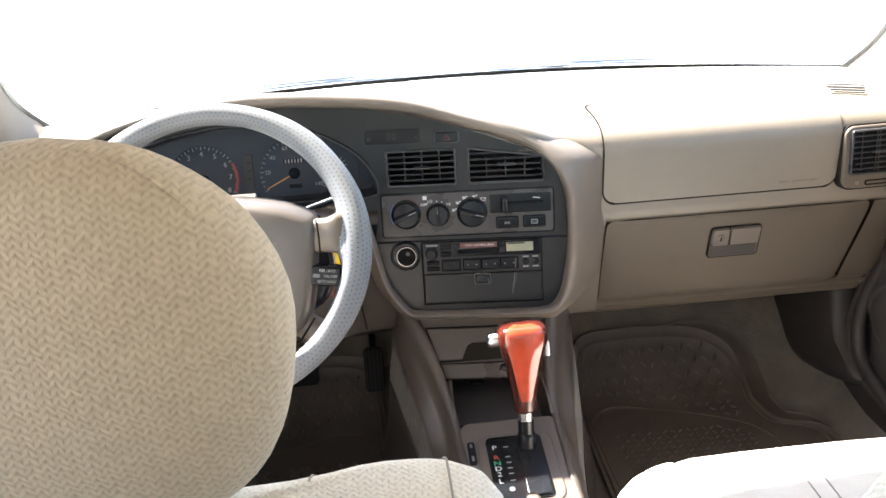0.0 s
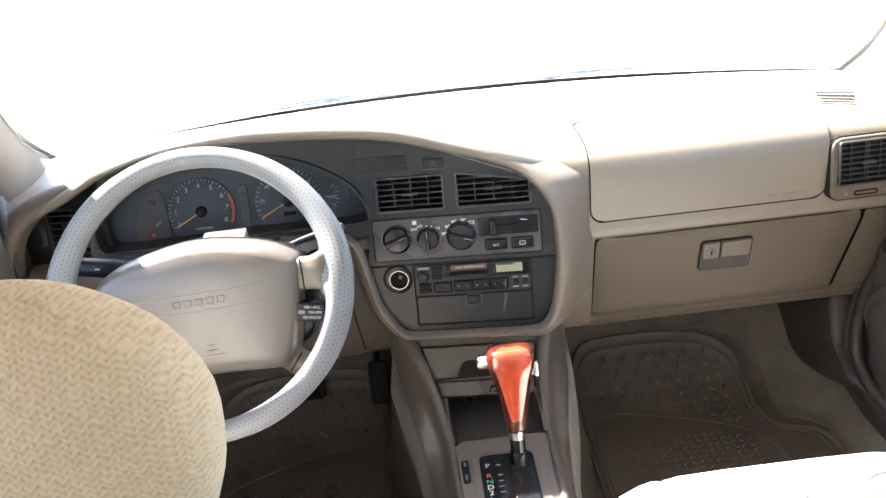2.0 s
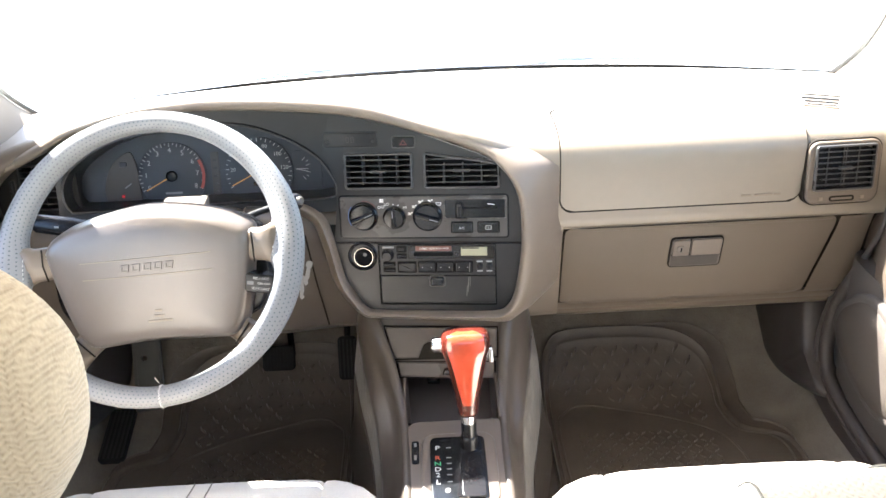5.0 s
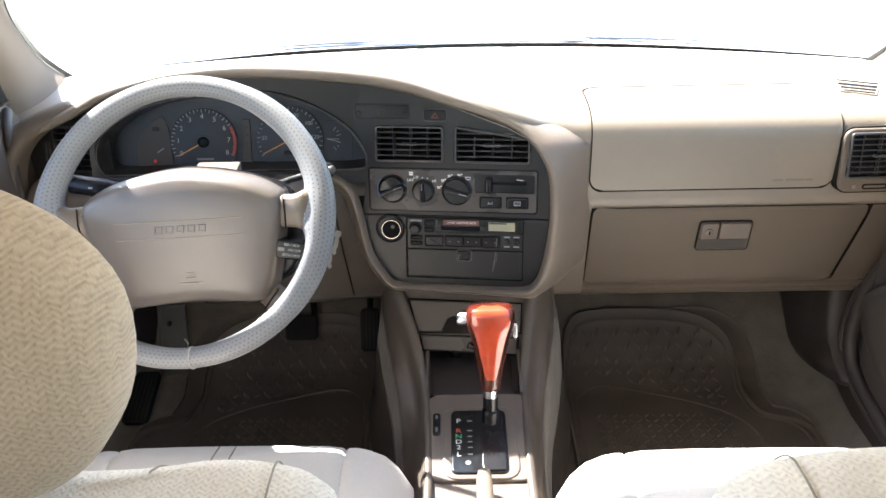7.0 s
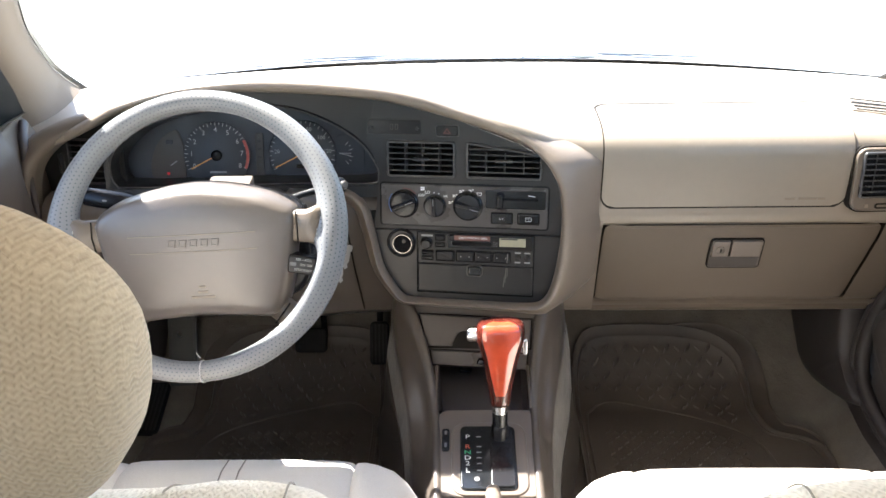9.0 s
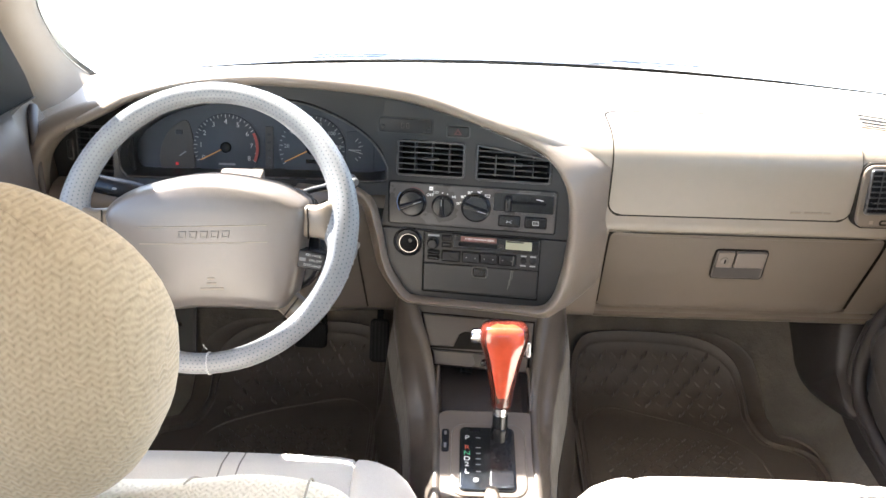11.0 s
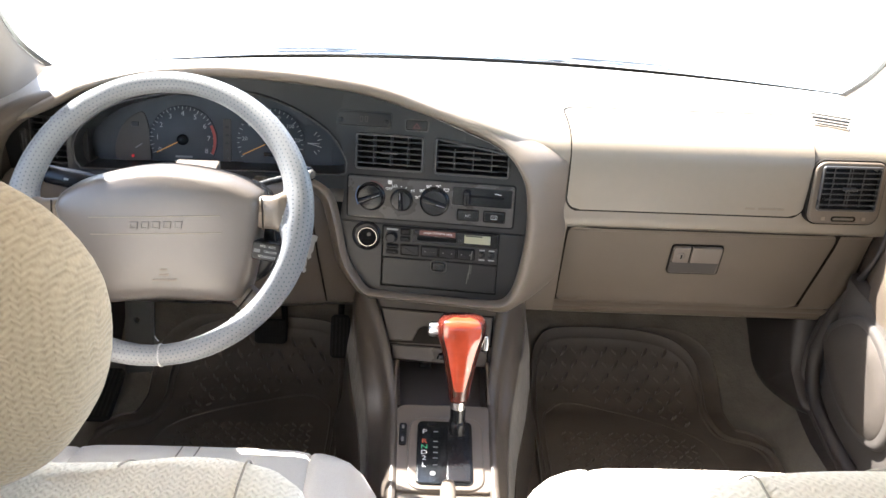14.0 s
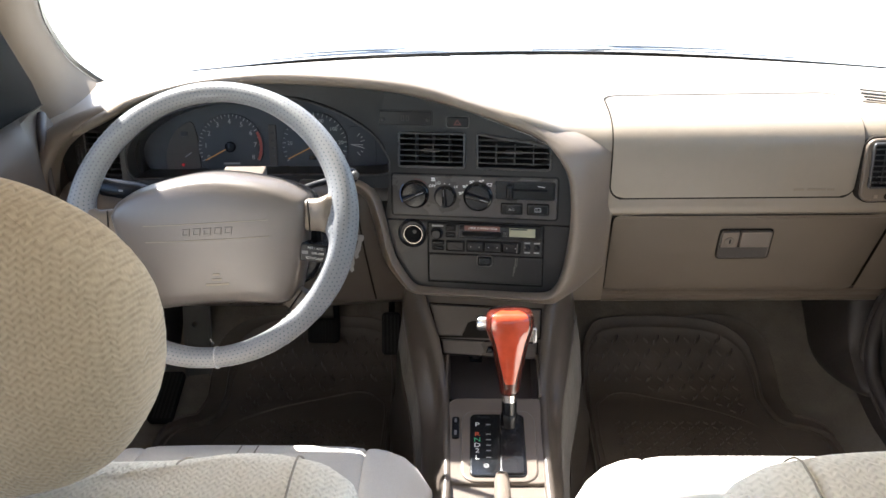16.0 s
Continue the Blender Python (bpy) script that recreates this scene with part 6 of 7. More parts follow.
# raised badge, drawn as plain blocks
for i in range(5):
    u = -0.037 + 0.0152 * i
    out = [(u + 0.001, -0.0030), (u + 0.0125, -0.0030), (u + 0.0150, 0.0075), (u + 0.0035, 0.0075)]
    d = hub_depth(u + 0.007, 0.002)
    part("badge_block", slab(out, d - 0.0014, d + 0.004, SW, 0.0006, hollow=inset(out, 0.0022)), HUB_SKIN, hub, "moulded badge block")
for v, w in ((-0.062, 0.010), (-0.0695, 0.014), (-0.077, 0.034)):
    hub_line("moulded_mark", 0.006 - w / 2, 0.006 + w / 2, v, 0.0042, TAN_INK, "faint unreadable airbag marking")
# spokes
for s in (-1, 1):
    bm = bmesh.new()
    rings = []
    for u, v0, v1, d in ((0.122, -0.012, 0.040, 0.012), (0.140, -0.010, 0.036, 0.008), (0.158, -0.011, 0.036, 0.003), (0.167, -0.014, 0.039, 0.001), (0.174, -0.017, 0.042, 0.003), (0.180, -0.014, 0.040, 0.006)):
        rings.append([SW @ Vector((s * u, d + e, v0 + (v1 - v0) * f)) for f, e in ((0, 0.016), (0.02, 0.006), (0.12, 0.0), (0.5, -0.0015), (0.88, 0.0), (0.98, 0.006), (1, 0.016), (0.5, 0.024))])
    loft(bm, rings, closed=True, cap=True)
    part("spoke", bm, TAN, wheel, smooth=60)
    bm = bmesh.new()
    rings = []
    c0, c1 = Vector((0.098, -0.100)), Vector((0.140, -0.134))
    dr = (c1 - c0).normalized()
    nr = Vector((-dr.y, dr.x))
    for f, w, d in ((0.0, 0.020, 0.014), (0.4, 0.019, 0.006), (0.8, 0.021, 0.0), (1.0, 0.024, -0.004)):
        p = c0.lerp(c1, f)
        rings.append([SW @ Vector((s * (p.x + nr.x * w * q), d + e, p.y + nr.y * w * q)) for q, e in ((-1, 0.016), (-0.95, 0.005), (-0.7, 0.0), (0, -0.002), (0.7, 0.0), (0.95, 0.005), (1, 0.016), (0, 0.022))])
    loft(bm, rings, closed=True, cap=True)
    part("spoke", bm, TAN, wheel, smooth=60)
    part("spoke_joint", bar([SW @ Vector((s * 0.1452, 0.0075, 0.036)), SW @ Vector((s * 0.1458, 0.0035, 0.013)), SW @ Vector((s * 0.1442, 0.0075, -0.010))], 0.0012, 6), SEAM, wheel)
    j = c0.lerp(c1, 0.34)
    part("spoke_joint", bar([SW @ Vector((s * (j.x + nr.x * q), 0.0045, j.y + nr.y * q)) for q in (-0.019, 0.0, 0.019)], 0.0012, 6), SEAM, wheel)
    for f in range(8):
        a = SPOKE_AT[0 if s < 0 else 1] + radians(2.1 * (f - 3.5))
        part("stitch", bar([rim_point(a - 0.011, radians(140), 0.0003), rim_point(a + 0.011, radians(140), 0.0003)], 0.0004, 5), STITCH, rim)
        a = radians(-33 - 3.0 * f)
        q0, q1 = Vector((s * 0.1775 * math.cos(a), -0.0090, 0.1775 * math.sin(a))), Vector((s * 0.1775 * math.cos(a - 0.030), -0.0090, 0.1775 * math.sin(a - 0.030)))
        part("stitch", bar([SR @ q0, SR @ q1], 0.00055, 5), STITCH, rim)
# dark web behind the pad and the cruise control stalk
part("hub_back", slab(rrect(0.31, 0.15, 0.05, 5, at=(0, -0.025)), 0.040, 0.085, SW, 0.008), BLACK, wheel)
CR = SW @ Matrix.Translation((0.1475, 0.014, -0.041)) @ Matrix.Rotation(radians(11), 4, "Y")
cruise = part("cruise_stalk", slab(rrect(0.041, 0.027, 0.004, 3), -0.012, 0.008, CR, 0.003, 3), BLACK, wheel, "black cruise control lever")
part("stalk_root", bar([CR @ Vector((-0.014, 0.0, 0.002)), CR @ Vector((-0.034, 0.004, 0.004)), CR @ Vector((-0.055, 0.02, 0.0))], [0.011, 0.010, 0.009], 10), BLACK, cruise)
lettering("print", "RES / ACC", 0.0050, DIAL_INK, cruise, at(CR, 0.002, 0.0078, -0.0124))
lettering("print", "ON-OFF", 0.0050, DIAL_INK, cruise, at(CR, 0.006, 0.0004, -0.0124))
part("print_bar", strip(CR, -0.017, 0.0004, -0.008, 0.0004, 0.0050, -0.0122), DIM_INK, cruise)
lettering("print", "SET/COAST", 0.0050, DIAL_INK, cruise, at(CR, 0.002, -0.0072, -0.0124))

# ---- steering column ----
column = thing("steering_column", (-0.405, -0.05, 0.45), "tan steering column cover with stalks and ignition lock", "steering column")
bm = bmesh.new()
rings = []
for y, z, w, h in ((-0.165, 0.455, 0.060, 0.044), (-0.15, 0.456, 0.068, 0.050), (-0.08, 0.448, 0.072, 0.055), (-0.02, 0.434, 0.076, 0.058), (0.05, 0.415, 0.080, 0.060)):
    rings.append([(-0.405 + (abs(math.cos(a)) ** 0.55) * math.copysign(w, math.cos(a)), y, z + (abs(math.sin(a)) ** 0.55) * math.copysign(h, math.sin(a))) for a in [2 * math.pi * k / 24 for k in range(24)]])
loft(bm, rings, closed=True, cap=True)
# cover and lock shroud wear the darkened taupe for the wheel's shade
part("cover", bm, CONSOLE, column, smooth=60)
TP = plane((-0.3925, -0.125, 0.5330), (1, 0, 0), (0, 1, 0.10))
part("top_cap", slab(rrect(0.066, 0.060, 0.004, 3), -0.0145, 0.05, TP, 0.002), TAN_TRIM, column)
part("ignition_lock", turned([(0.030, -0.05), (0.030, 0.004), (0.026, 0.010), (0.016, 0.012), (0.0, 0.012)], plane((-0.268, -0.055, 0.452), (1, 0.12, 0), (0, 0.2, 1)), 28), BLACK, column, "black ignition lock")
part("lock_shroud", bar([(-0.33, -0.02, 0.46), (-0.285, -0.025, 0.455), (-0.262, -0.028, 0.452)], [0.036, 0.040, 0.036], 18), CONSOLE, column)
# turn signal stalk and wiper stalk
part("signal_stalk", bar([(-0.47, -0.115, 0.500), (-0.53, -0.122, 0.513), (-0.565, -0.124, 0.520), (-0.615, -0.127, 0.530), (-0.622, -0.127, 0.532)], [0.012, 0.012, 0.0165, 0.015, 0.010], 14, flat=0.75), BLACK, column, "black turn signal stalk")
part("stalk_mark", bar([(-0.580, -0.140, 0.527), (-0.586, -0.141, 0.5282)], 0.0016, 6), GREY_INK, column)
part("wiper_stalk", bar([(-0.34, -0.105, 0.500), (-0.28, -0.118, 0.527), (-0.236, -0.130, 0.543)], [0.006, 0.005, 0.006], 12), CHARCOAL, column, "dark wiper stalk")
part("stalk_tip", bar([(-0.217, -0.136, 0.5482), (-0.212, -0.139, 0.5495), (-0.210, -0.1405, 0.550)], [0.0070, 0.0070, 0.005], 16), CHARCOAL_SATIN, column, "dark grey stalk tip")
part("stalk_end", bar([(-0.230, -0.129, 0.544), (-0.227, -0.131, 0.545), (-0.217, -0.136, 0.548), (-0.214, -0.138, 0.549)], [0.008, 0.0125, 0.0125, 0.009], 18), BLACK, column, "ribbed stalk end")

keys = thing("car_keys", (-0.262, -0.085, 0.45), "bunch of keys hanging from the ignition lock", "keys")
KM = plane((-0.257, -0.098, 0.436), (0.75, -0.6, 0), (-0.42, 0.1, 0.9))
part("key_head", slab(rrect(0.016, 0.034, 0.005, 5), -0.004, 0.004, KM, 0.002), YELLOW, keys, "yellow plastic key head")
part("key_blade", slab(rrect(0.008, 0.022, 0.002, 2, at=(-0.001, 0.026)), -0.0012, 0.0012, KM), STEEL, keys)
part("ring", bar([Vector((-0.256, -0.100, 0.432)) + Vector((0.003 * math.sin(a), 0.010 * math.cos(a), 0.013 * math.sin(a))) for a in [2 * math.pi * k / 20 for k in range(20)]], 0.0011, 6, closed=True), STEEL, keys)
for i, (x, y, z, an) in enumerate(((-0.222, -0.100, 0.408, 16), (-0.234, -0.102, 0.384, 6))):
    K2 = plane((x, y, z), (1, 0.2, 0), (0, 0, 1)) @ Matrix.Rotation(radians(an), 4, "Y")
    k = part("loose_key", slab(rrect(0.010, 0.012, 0.004, 4, at=(0, 0.016)), -0.0010, 0.0010, K2), STEEL, keys)
    part("loose_blade", slab([(-0.003, 0.010), (-0.003, -0.018), (0.0, -0.022), (0.004, -0.018), (0.002, -0.012), (0.004, -0.006), (0.003, 0.010)], -0.0009, 0.0009, K2), STEEL, k)
part("fob", slab(rrect(0.022, 0.030, 0.004, 3), -0.003, 0.003, plane((-0.272, -0.100, 0.384), (1, 0, 0), (0, 0.1, 1)), 0.001), DULL_RED, keys, "small dull red fob")

# ---- pedals ----
def pedal(name, o, w, h, up, ribs, label, arm):
    p = thing(name, o, label, "pedal", "foot pedals")
    m = plane(o, (1, 0, 0), up)
    part("pad", slab(rrect(w, h, 0.010, 4), -0.006, 0.006, m, 0.004), PEDAL, p)
    for i in range(ribs):
        if h > w:
            u = -w / 2 + w * (i + 0.5) / ribs
            b = strip(m, u, -h / 2 + 0.006, u, h / 2 - 0.006, w / ribs * 0.42, -0.0075)
        else:
            u = -w / 2 + w * (i + 0.5) / ribs
            b = strip(m, u, -h / 2 + 0.005, u, h / 2 - 0.005, w / ribs * 0.42, -0.0075)
        part("rib", b, PEDAL_RIB if h > w else PEDAL, p)
    part("arm", bar([Vector(o) + Vector(a) for a in arm], 0.007, 8), BLACK, p)
    return p


pedal("accelerator_pedal", (-0.221, 0.262, 0.016), 0.042, 0.096, (0, 0.45, 1), 5, "worn black ribbed rubber accelerator pedal", ((0, 0.026, 0.03), (0.0, 0.08, 0.12), (0, 0.14, 0.2)))
pedal("brake_pedal", (-0.378, 0.285, 0.010), 0.072, 0.056, (0, 0.55, 1), 10, "worn black ribbed rubber brake pedal", ((0.03, 0.01, 0.0), (0.02, 0.07, 0.12), (0.02, 0.12, 0.2)))
pedal("foot_rest", (-0.705, 0.135, -0.066), 0.055, 0.13, (0, 1, 0.35), 6, "dark rubber foot rest beside the pedals", ((0, 0.01, 0.0), (0, 0.03, -0.02)))


cover = thing("fuse_cover", (-0.665, 0.27, -0.05), "pale grey plastic cover with a round hole under the dashboard", "plastic cover")
FC = plane((-0.665, 0.262, -0.010), (1, 0.05, 0), (0, 0.42, 1))
part("panel", plate(bmesh.new(), rrect(0.062, 0.210, 0.008, 3), [rrect(0.012, 0.012, 0.0055, 4, at=(-0.006, 0.045))], -0.004, 0.006, FC), PALE_PLASTIC, cover)
for u in (-0.024, 0.024):
    part("rib", strip(FC, u, -0.09, u, 0.09, 0.003, -0.006), PALE_PLASTIC, cover)

# ---- floor mats ----
def on_floor(x, y, lift):
    return Vector((x, y, floor_z(y) + lift + 0.02 * max(0, abs(abs(x) - 0.4) - 0.16)))


def floor_mat(side, label):
    mat_ = thing("floor_mat", (side * 0.40, 0.1, -0.1), label, "floor mat", "rubber floor mats")

    rim_pts = spline([(0.195, -0.24), (0.200, 0.05), (0.205, 0.25), (0.222, 0.325), (0.27, 0.354), (0.42, 0.356), (0.52, 0.340), (0.575, 0.300), (0.592, 0.24), (0.590, 0.16), (0.605, 0.085), (0.665, 0.055), (0.690, 0.02), (0.69, -0.06), (0.67, -0.24)], 6)
    rim_pts = [(x, y if y < 0.2 else 0.2 + (y - 0.2) * 0.8) for x, y in rim_pts]
    cx, cy = 0.40, 0.06
    bm = bmesh.new()
    rings = []
    # tray: floor, wall, rolled lip
    for sc, lift in ((1.0, 0.004), (1.0, 0.012), (0.990, 0.015), (0.978, 0.012), (0.970, 0.007), (0.940, 0.0065), (0.934, 0.010), (0.925, 0.010), (0.920, 0.006), (0.86, 0.006), (0.80, 0.006), (0.74, 0.006), (0.68, 0.006), (0.62, 0.006), (0.56, 0.006), (0.50, 0.006), (0.44, 0.006), (0.38, 0.006), (0.3, 0.006), (0.2, 0.006), (0.02, 0.006)):
        rings.append([on_floor(side * (cx + (x - cx) * sc), cy + (y - cy) * sc, lift) for x, y in rim_pts])
    rows = loft(bm, rings, closed=True)
    bm.faces.new(rows[-1])
    part("tray", bm, RUBBER, mat_, smooth=50)
    # flat outer flange on the door side
    bm = bmesh.new()
    edge_pts = rim_pts[5 * 6:12 * 6 + 1]
    wide = []
    for i, (x, y) in enumerate(edge_pts):
        a, b = edge_pts[max(0, i - 1)], edge_pts[min(len(edge_pts) - 1, i + 1)]
        d = Vector((b[0] - a[0], b[1] - a[1])).normalized()
        w = 0.040 * min(1.0, i / 14.0, (len(edge_pts) - 1 - i) / 8.0)
        wide.append((x - d.y * w, y + d.x * w))
    rows = [[on_floor(side * (x + (p - x) * f), y + (q - y) * f, h) for (x, y), (p, q) in zip(edge_pts, wide)] for f, h in ((-0.05, 0.006), (0.5, 0.006), (0.9, 0.0065), (0.96, 0.010), (1.0, 0.008), (1.02, -0.002))]
    loft(bm, rows)
    part("flange", bm, RUBBER, mat_, smooth=50)
    # inner flange that lies up against the tunnel
    bm = bmesh.new()
    rows = []
    for k in range(21):
        y = -0.30 + 0.03 * k
        fx, fz = foot(y, side)
        g = floor_z(y)
        lift = max(0.0, max(fz, g) - g)
        row = []
        # the driver's mat climbs further up the tunnel
        if side > 0:
            climb = ((0.205, 0.0, 0.008), (fx + 0.042, 0.0, 0.006), (fx + 0.033, 0.09, 0.006), (fx + 0.024, 0.25, 0.007), (fx + 0.019, 0.38, 0.008), (fx + 0.017, 0.40, 0.002))
        else:
            climb = ((0.205, 0.0, 0.008), (fx + 0.042, 0.0, 0.006), (fx + 0.033, 0.09, 0.006), (fx + 0.022, 0.30, 0.008), (fx + 0.0155, 0.56, 0.008), (fx + 0.0125, 0.67, 0.008), (fx + 0.0105, 0.70, 0.002))
        for f, up, h in climb:
            row.append((side * f, y, g + lift * up + h))
        rows.append(row)
    loft(bm, rows)
    part("inner_flange", bm, RUBBER, mat_, smooth=50)
    # heel pad ridge that crosses the mat
    ridge = [on_floor(side * x, y, 0.0055) for x, y in spline([(0.225, -0.20), (0.225, 0.10), (0.245, 0.165), (0.29, 0.185), (0.38, 0.165), (0.48, 0.125), (0.555, 0.07), (0.58, -0.02), (0.58, -0.2)], 6)]
    part("heel_ridge", bar(ridge, 0.0030, 6), RUBBER, mat_)
    # treads: slanting bars in alternate directions
    bm = bmesh.new()

    def tread(x, y, ang, ln, w, top):
        a = radians(ang)
        ex, ey = math.cos(a), math.sin(a)
        base = []
        for s, t in ((-1, 0), (-0.5, 1), (0.5, 1), (1, 0), (0.5, -1), (-0.5, -1)):
            base.append((x + ex * ln * s - ey * w * t, y + ey * ln * s + ex * w * t))
        lo = [bm.verts.new(on_floor(side * px, py, 0.0055)) for px, py in base]
        hi = [bm.verts.new(on_floor(side * (x + (px - x) * 0.6), y + (py - y) * 0.6, top)) for px, py in base]
        for i in range(6):
            bm.faces.new((lo[i], lo[(i + 1) % 6], hi[(i + 1) % 6], hi[i]))
        bm.faces.new(hi)
    for j in range(10):
        for i in range(15):
            x, y = 0.238 + 0.0230 * i, 0.125 + 0.0230 * j
            lim = interp(x, ((0.2, 0.205), (0.29, 0.205), (0.38, 0.185), (0.48, 0.145), (0.57, 0.09)))
            if x < 0.560 and y > lim and y < 0.300:
                tread(x, y, *((48, 0.0125, 0.0030, 0.0132) if (i + j) % 2 else (-40, 0.0078, 0.0022, 0.0085)))
    for j in range(14):
        for i in range(17):
            x, y = 0.265 + 0.0165 * i, -0.13 + 0.0165 * j
            lim = interp(x, ((0.2, 0.14), (0.29, 0.155), (0.38, 0.135), (0.48, 0.09), (0.57, 0.03)))
            if y < lim:
                tread(x, y, *((46, 0.0084, 0.0020, 0.0100) if (i + j) % 2 else (-42, 0.0066, 0.0018, 0.0085)))
    t = part("treads", bm, RUBBER, mat_)
    tagged(t, kind="stuff")
    return mat_


floor_mat(1, "dark brown rubber floor mat with raised treads before the passenger seat")
floor_mat(-1, "dark brown rubber floor mat with raised treads under the pedals")


# ---- seats ----
SEAM_DARK = material("shaded_cushion_seam", (0.26, 0.235, 0.205), 0.95, vary=0.1)
SEAM_CLOTH = material("sewn_cloth_seam", (0.34, 0.30, 0.25), 0.95, vary=0.1)
def superloop(cx, cy, z, w, d, e, n=36, bow=0.0):
    out = []
    for k in range(n):
        a = 2 * math.pi * k / n
        ca, sa = math.cos(a), math.sin(a)
        out.append((cx + (abs(ca) ** e) * math.copysign(w, ca), cy + (abs(sa) ** e) * math.copysign(d, sa) + bow * ca * ca, z))
    return out


BACK = [(0.10, 0.235, 0.060, -0.720), (0.13, 0.262, 0.080, -0.725), (0.25, 0.272, 0.082, -0.765), (0.38, 0.272, 0.076, -0.815), (0.48, 0.268, 0.068, -0.853), (0.54, 0.264, 0.060, -0.876),
                       (0.580, 0.262, 0.054, -0.892), (0.602, 0.252, 0.046, -0.900), (0.618, 0.236, 0.036, -0.906), (0.627, 0.206, 0.024, -0.909), (0.630, 0.12, 0.010, -0.910)]


def seat(lift, slide, label, group, fore=0.0, bump=0.0, head=(0.0, 0.0, 0.0)):
    s = thing("bucket_seat", (0, 0, 0), label, "car seat", group)
    # cushion: centre panel and side bolsters, rounded front edge
    def cushion_z(x):
        a = abs(x)
        return interp(a, ((0, 0.0), (0.15, 0.0), (0.175, -0.003), (0.19, 0.0), (0.225, -0.004), (0.25, -0.018), (0.275, -0.06)))
    bm = bmesh.new()
    rows = []
    for x in (-0.276, -0.275, -0.268, -0.255, -0.235, -0.21, -0.192, -0.180, -0.1755, -0.171, -0.15, -0.075, 0.0, 0.075, 0.15, 0.171, 0.1755, 0.180, 0.192, 0.21, 0.235, 0.255, 0.268, 0.275, 0.276):
        c = cushion_z(x)
        k = 0.030 * (abs(x) / 0.276) ** 4
        g = -0.004 if abs(abs(x) - 0.1755) < 0.001 else 0
        prof = ((-0.262 - k, 0.04), (-0.252 - k, 0.07), (-0.25 - k, 0.11), (-0.258 - k, 0.142), (-0.280 - k, 0.165), (-0.32, 0.176), (-0.40, 0.174), (-0.50, 0.166), (-0.60, 0.156), (-0.74, 0.145))
        rows.append([(x, y - 0.028 - slide + fore, z + (c + g) * min(1, max(0, (z - 0.04) / 0.10)) - (0.10 if abs(x) > 0.2755 else 0)) for y, z in prof])
    loft(bm, rows)
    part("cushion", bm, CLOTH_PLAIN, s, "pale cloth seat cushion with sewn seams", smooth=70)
    for x in (-0.020, 0.006):
        part("cushion_seam", bar([(x, y - 0.028 - slide + fore, z + 0.0006) for y, z in ((-0.2515, 0.11), (-0.2595, 0.142), (-0.2810, 0.165), (-0.32, 0.176), (-0.40, 0.174), (-0.50, 0.166), (-0.60, 0.156))], 0.0011, 6), SEAM_DARK, s)
    part("cushion_base", slab(rrect(0.53, 0.46, 0.05, 4, at=(0, -0.555 - slide)), -0.10, 0.06, plane((0, 0, -0.04), (1, 0, 0), (0, 1, 0)), 0.01), TAN, s)
    # back rest leaning back, its bolsters swelling above the middle
    def swell(x, z):
        return bump * interp(abs(x), ((0, -2), (0.11, -2), (0.145, -1.2), (0.17, 0.3), (0.19, 0.9), (0.215, 1.3), (0.24, 1.4), (0.27, 1.0))) * interp(z, ((0, 0), (0.48, 0), (0.62, 1), (1, 1)))
    bm = bmesh.new()
    rings = []
    for z, w, d, y in BACK:
        rings.append([(px, py, pz + swell(px, z)) for px, py, pz in superloop(0, y - slide, z + lift * z / 0.63, w, d, 0.45, 48)])
    loft(bm, rings, closed=True, cap=True)
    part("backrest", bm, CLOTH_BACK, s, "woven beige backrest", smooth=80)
    # seams over the shoulders and down the rear face
    for x0, x1 in ((-0.142, -0.142), (0.142, 0.142), (0.196, 0.226), (-0.196, -0.226)):
        rear, front = [], []
        for z, w, d, y in spline(BACK[3:-1], 4):
            x = x0 + (x1 - x0) * (z - 0.38) / 0.247
            if abs(x) < w * 0.995:
                c = (abs(x) / w) ** (1 / 0.45)
                reach = d * math.sqrt(1 - c * c) ** 0.45
                top = z + lift * z / 0.63 + swell(x, z) + interp(z, ((0.4, 0.0), (0.58, 0.0003), (0.60, 0.0010), (0.63, 0.0012)))
                rear.append((x, y - slide - reach - 0.0004, top))
                if z > 0.58:
                    front.append((x, y - slide + reach + 0.0004, top))
        crown = Vector(rear[-1]).lerp(Vector(front[-1]), 0.5) + Vector((0, 0, 0.0012))
        pts = rear + [crown] + front[::-1]
        part("backrest_seam", bar(pts, 0.0008, 5), SEAM_CLOTH, s)
    # head rest
    bm = bmesh.new()
    rings = []
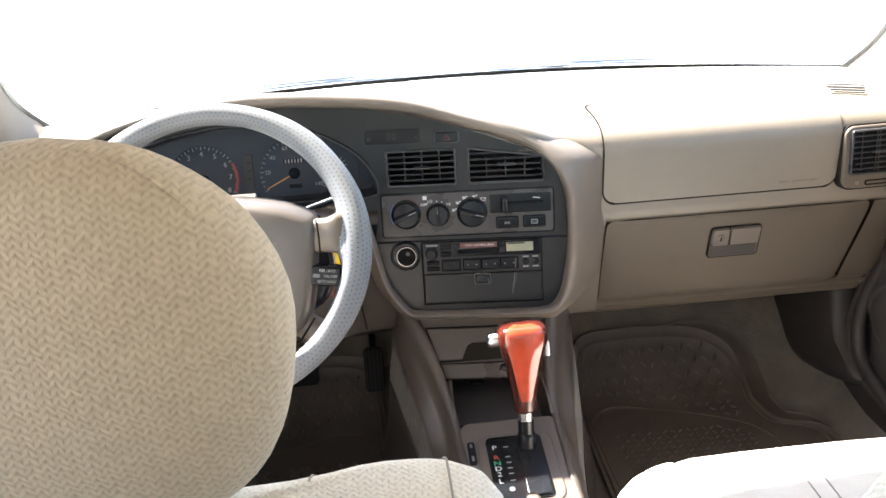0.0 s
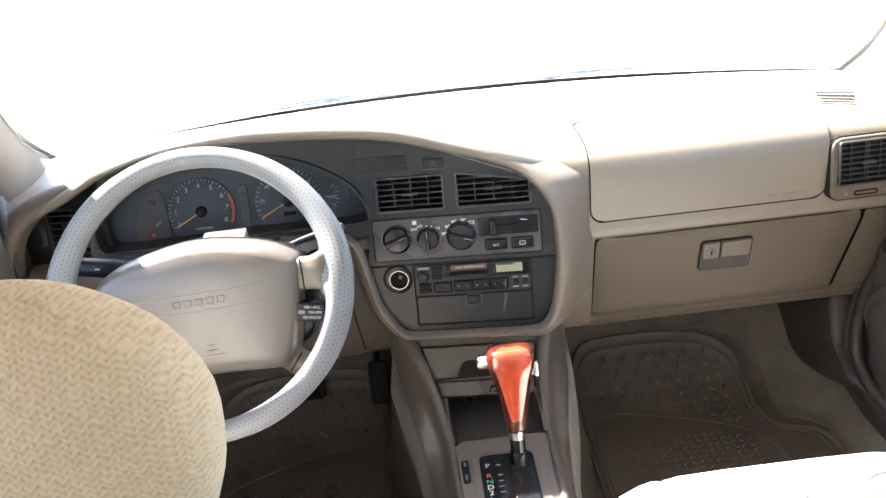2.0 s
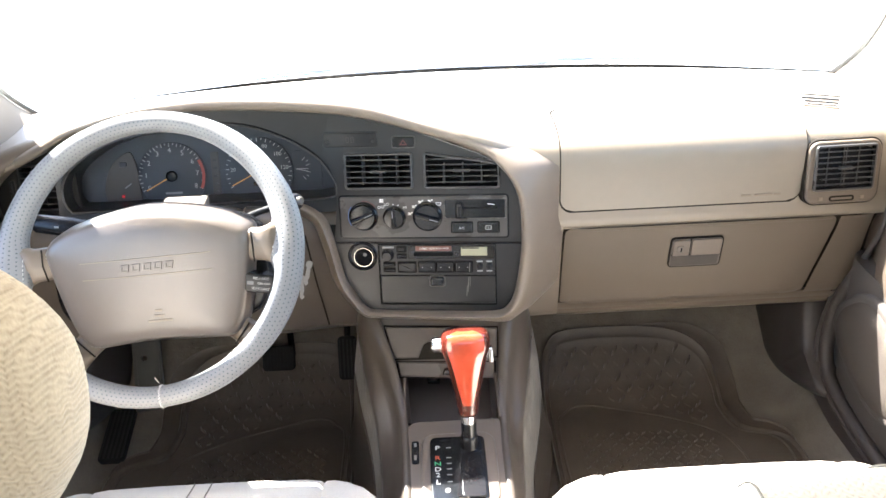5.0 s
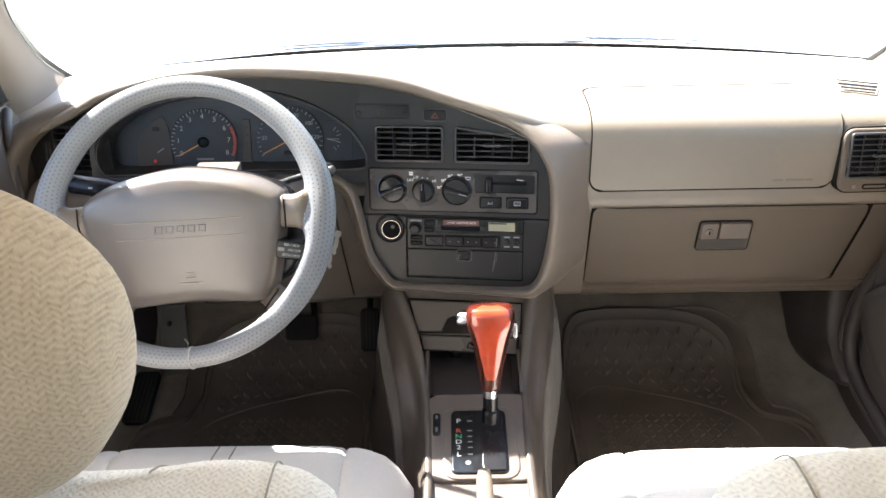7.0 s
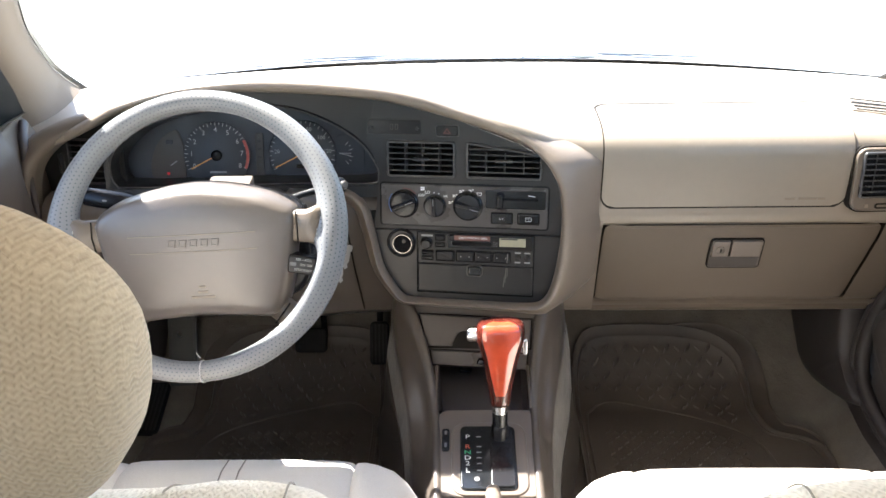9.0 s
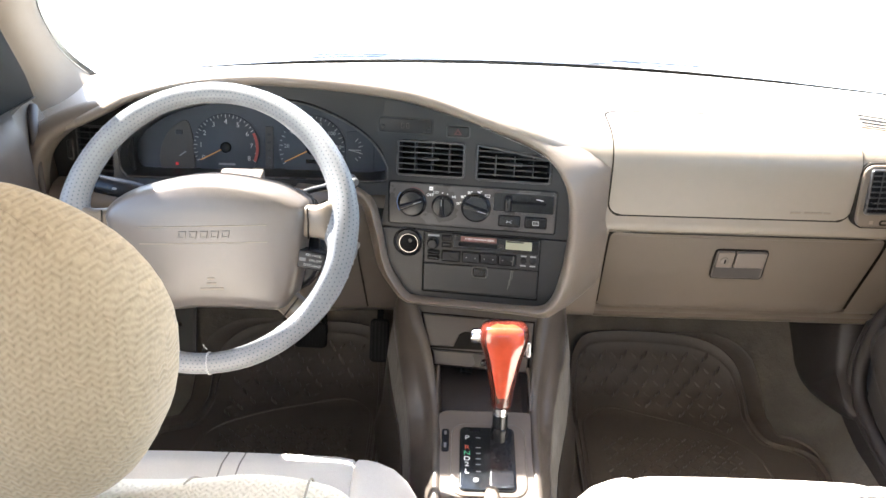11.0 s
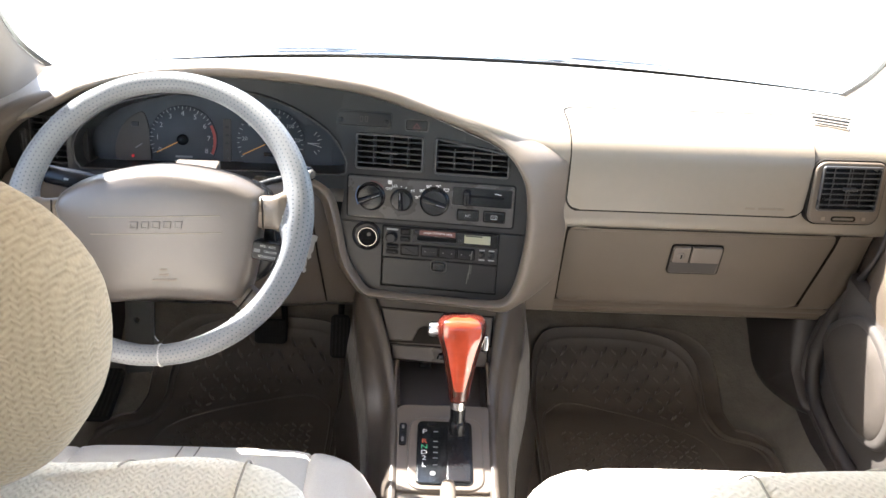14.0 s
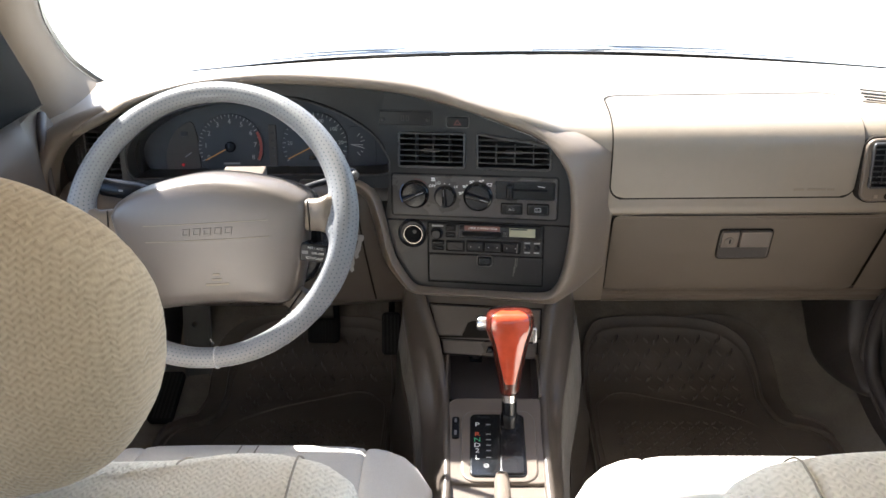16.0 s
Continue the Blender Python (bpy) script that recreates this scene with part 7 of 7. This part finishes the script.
    for v, w, d, y in HEAD:
        rings.append([(px + head[0], py + head[1], pz + head[2]) for px, py, pz in superloop(0, y - slide, v + lift, w, d, 0.62, 48, bow=0.010)])
    loft(bm, rings, closed=True, cap=True)
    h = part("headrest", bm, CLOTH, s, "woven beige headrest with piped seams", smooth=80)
    for x in (-0.06, 0.06):
        part("headrest_post", bar([(x, -0.885 - slide, 0.58 + lift), (x, -0.872 - slide, 0.68 + lift)], 0.006, 10), STEEL, s)
    for sx in (-1, 1):
        pts = []
        for v, w, d, y in [r for r in HEAD[:-1] if r[0] > 0.80]:
            a = math.radians(-24 if sx > 0 else -156)
            ca, sa = math.cos(a), math.sin(a)
            pts.append((head[0] + (abs(ca) ** 0.62) * math.copysign(w + 0.0004, ca), head[1] + y - slide + (abs(sa) ** 0.62) * math.copysign(d + 0.0004, sa) + 0.010 * ca * ca, head[2] + v + lift))
        part("headrest_seam", bar(pts, 0.0003, 5), CLOTH, h)
    return s


HEAD = spline([(0.630, 0.050, 0.020, -0.876), (0.633, 0.080, 0.036, -0.876), (0.642, 0.102, 0.050, -0.877), (0.662, 0.120, 0.060, -0.878), (0.697, 0.133, 0.065, -0.880), (0.745, 0.136, 0.064, -0.882),
               (0.788, 0.122, 0.052, -0.888), (0.818, 0.099, 0.037, -0.895), (0.837, 0.072, 0.022, -0.900), (0.845, 0.036, 0.008, -0.902)], 3)
SEAT_LABEL = "beige cloth car seat with a separate woven headrest"
seat_1 = seat(0, 0.0, SEAT_LABEL, "front seats", 0.0, 0.004, (0.010, -0.022, 0.004))
seat_1.location = (-0.375, 0, 0)
seat_2 = seat(0.040, 0.040, SEAT_LABEL, "front seats", 0.020)
seat_2.location = (0.396, 0, 0)

# ---- true size: the plan above is drawn a tenth too large ----
bpy.context.view_layer.update()
done = set()
for ob in scene.objects:
    if ob.type not in ("MESH", "EMPTY") or ob.name == "ground":
        continue
    ob.location = ob.location * K
    inv = ob.matrix_parent_inverse.copy()
    inv.translation = inv.translation * K
    ob.matrix_parent_inverse = inv
    if ob.type == "MESH" and ob.data.name not in done:
        done.add(ob.data.name)
        ob.data.transform(Matrix.Scale(K, 4))
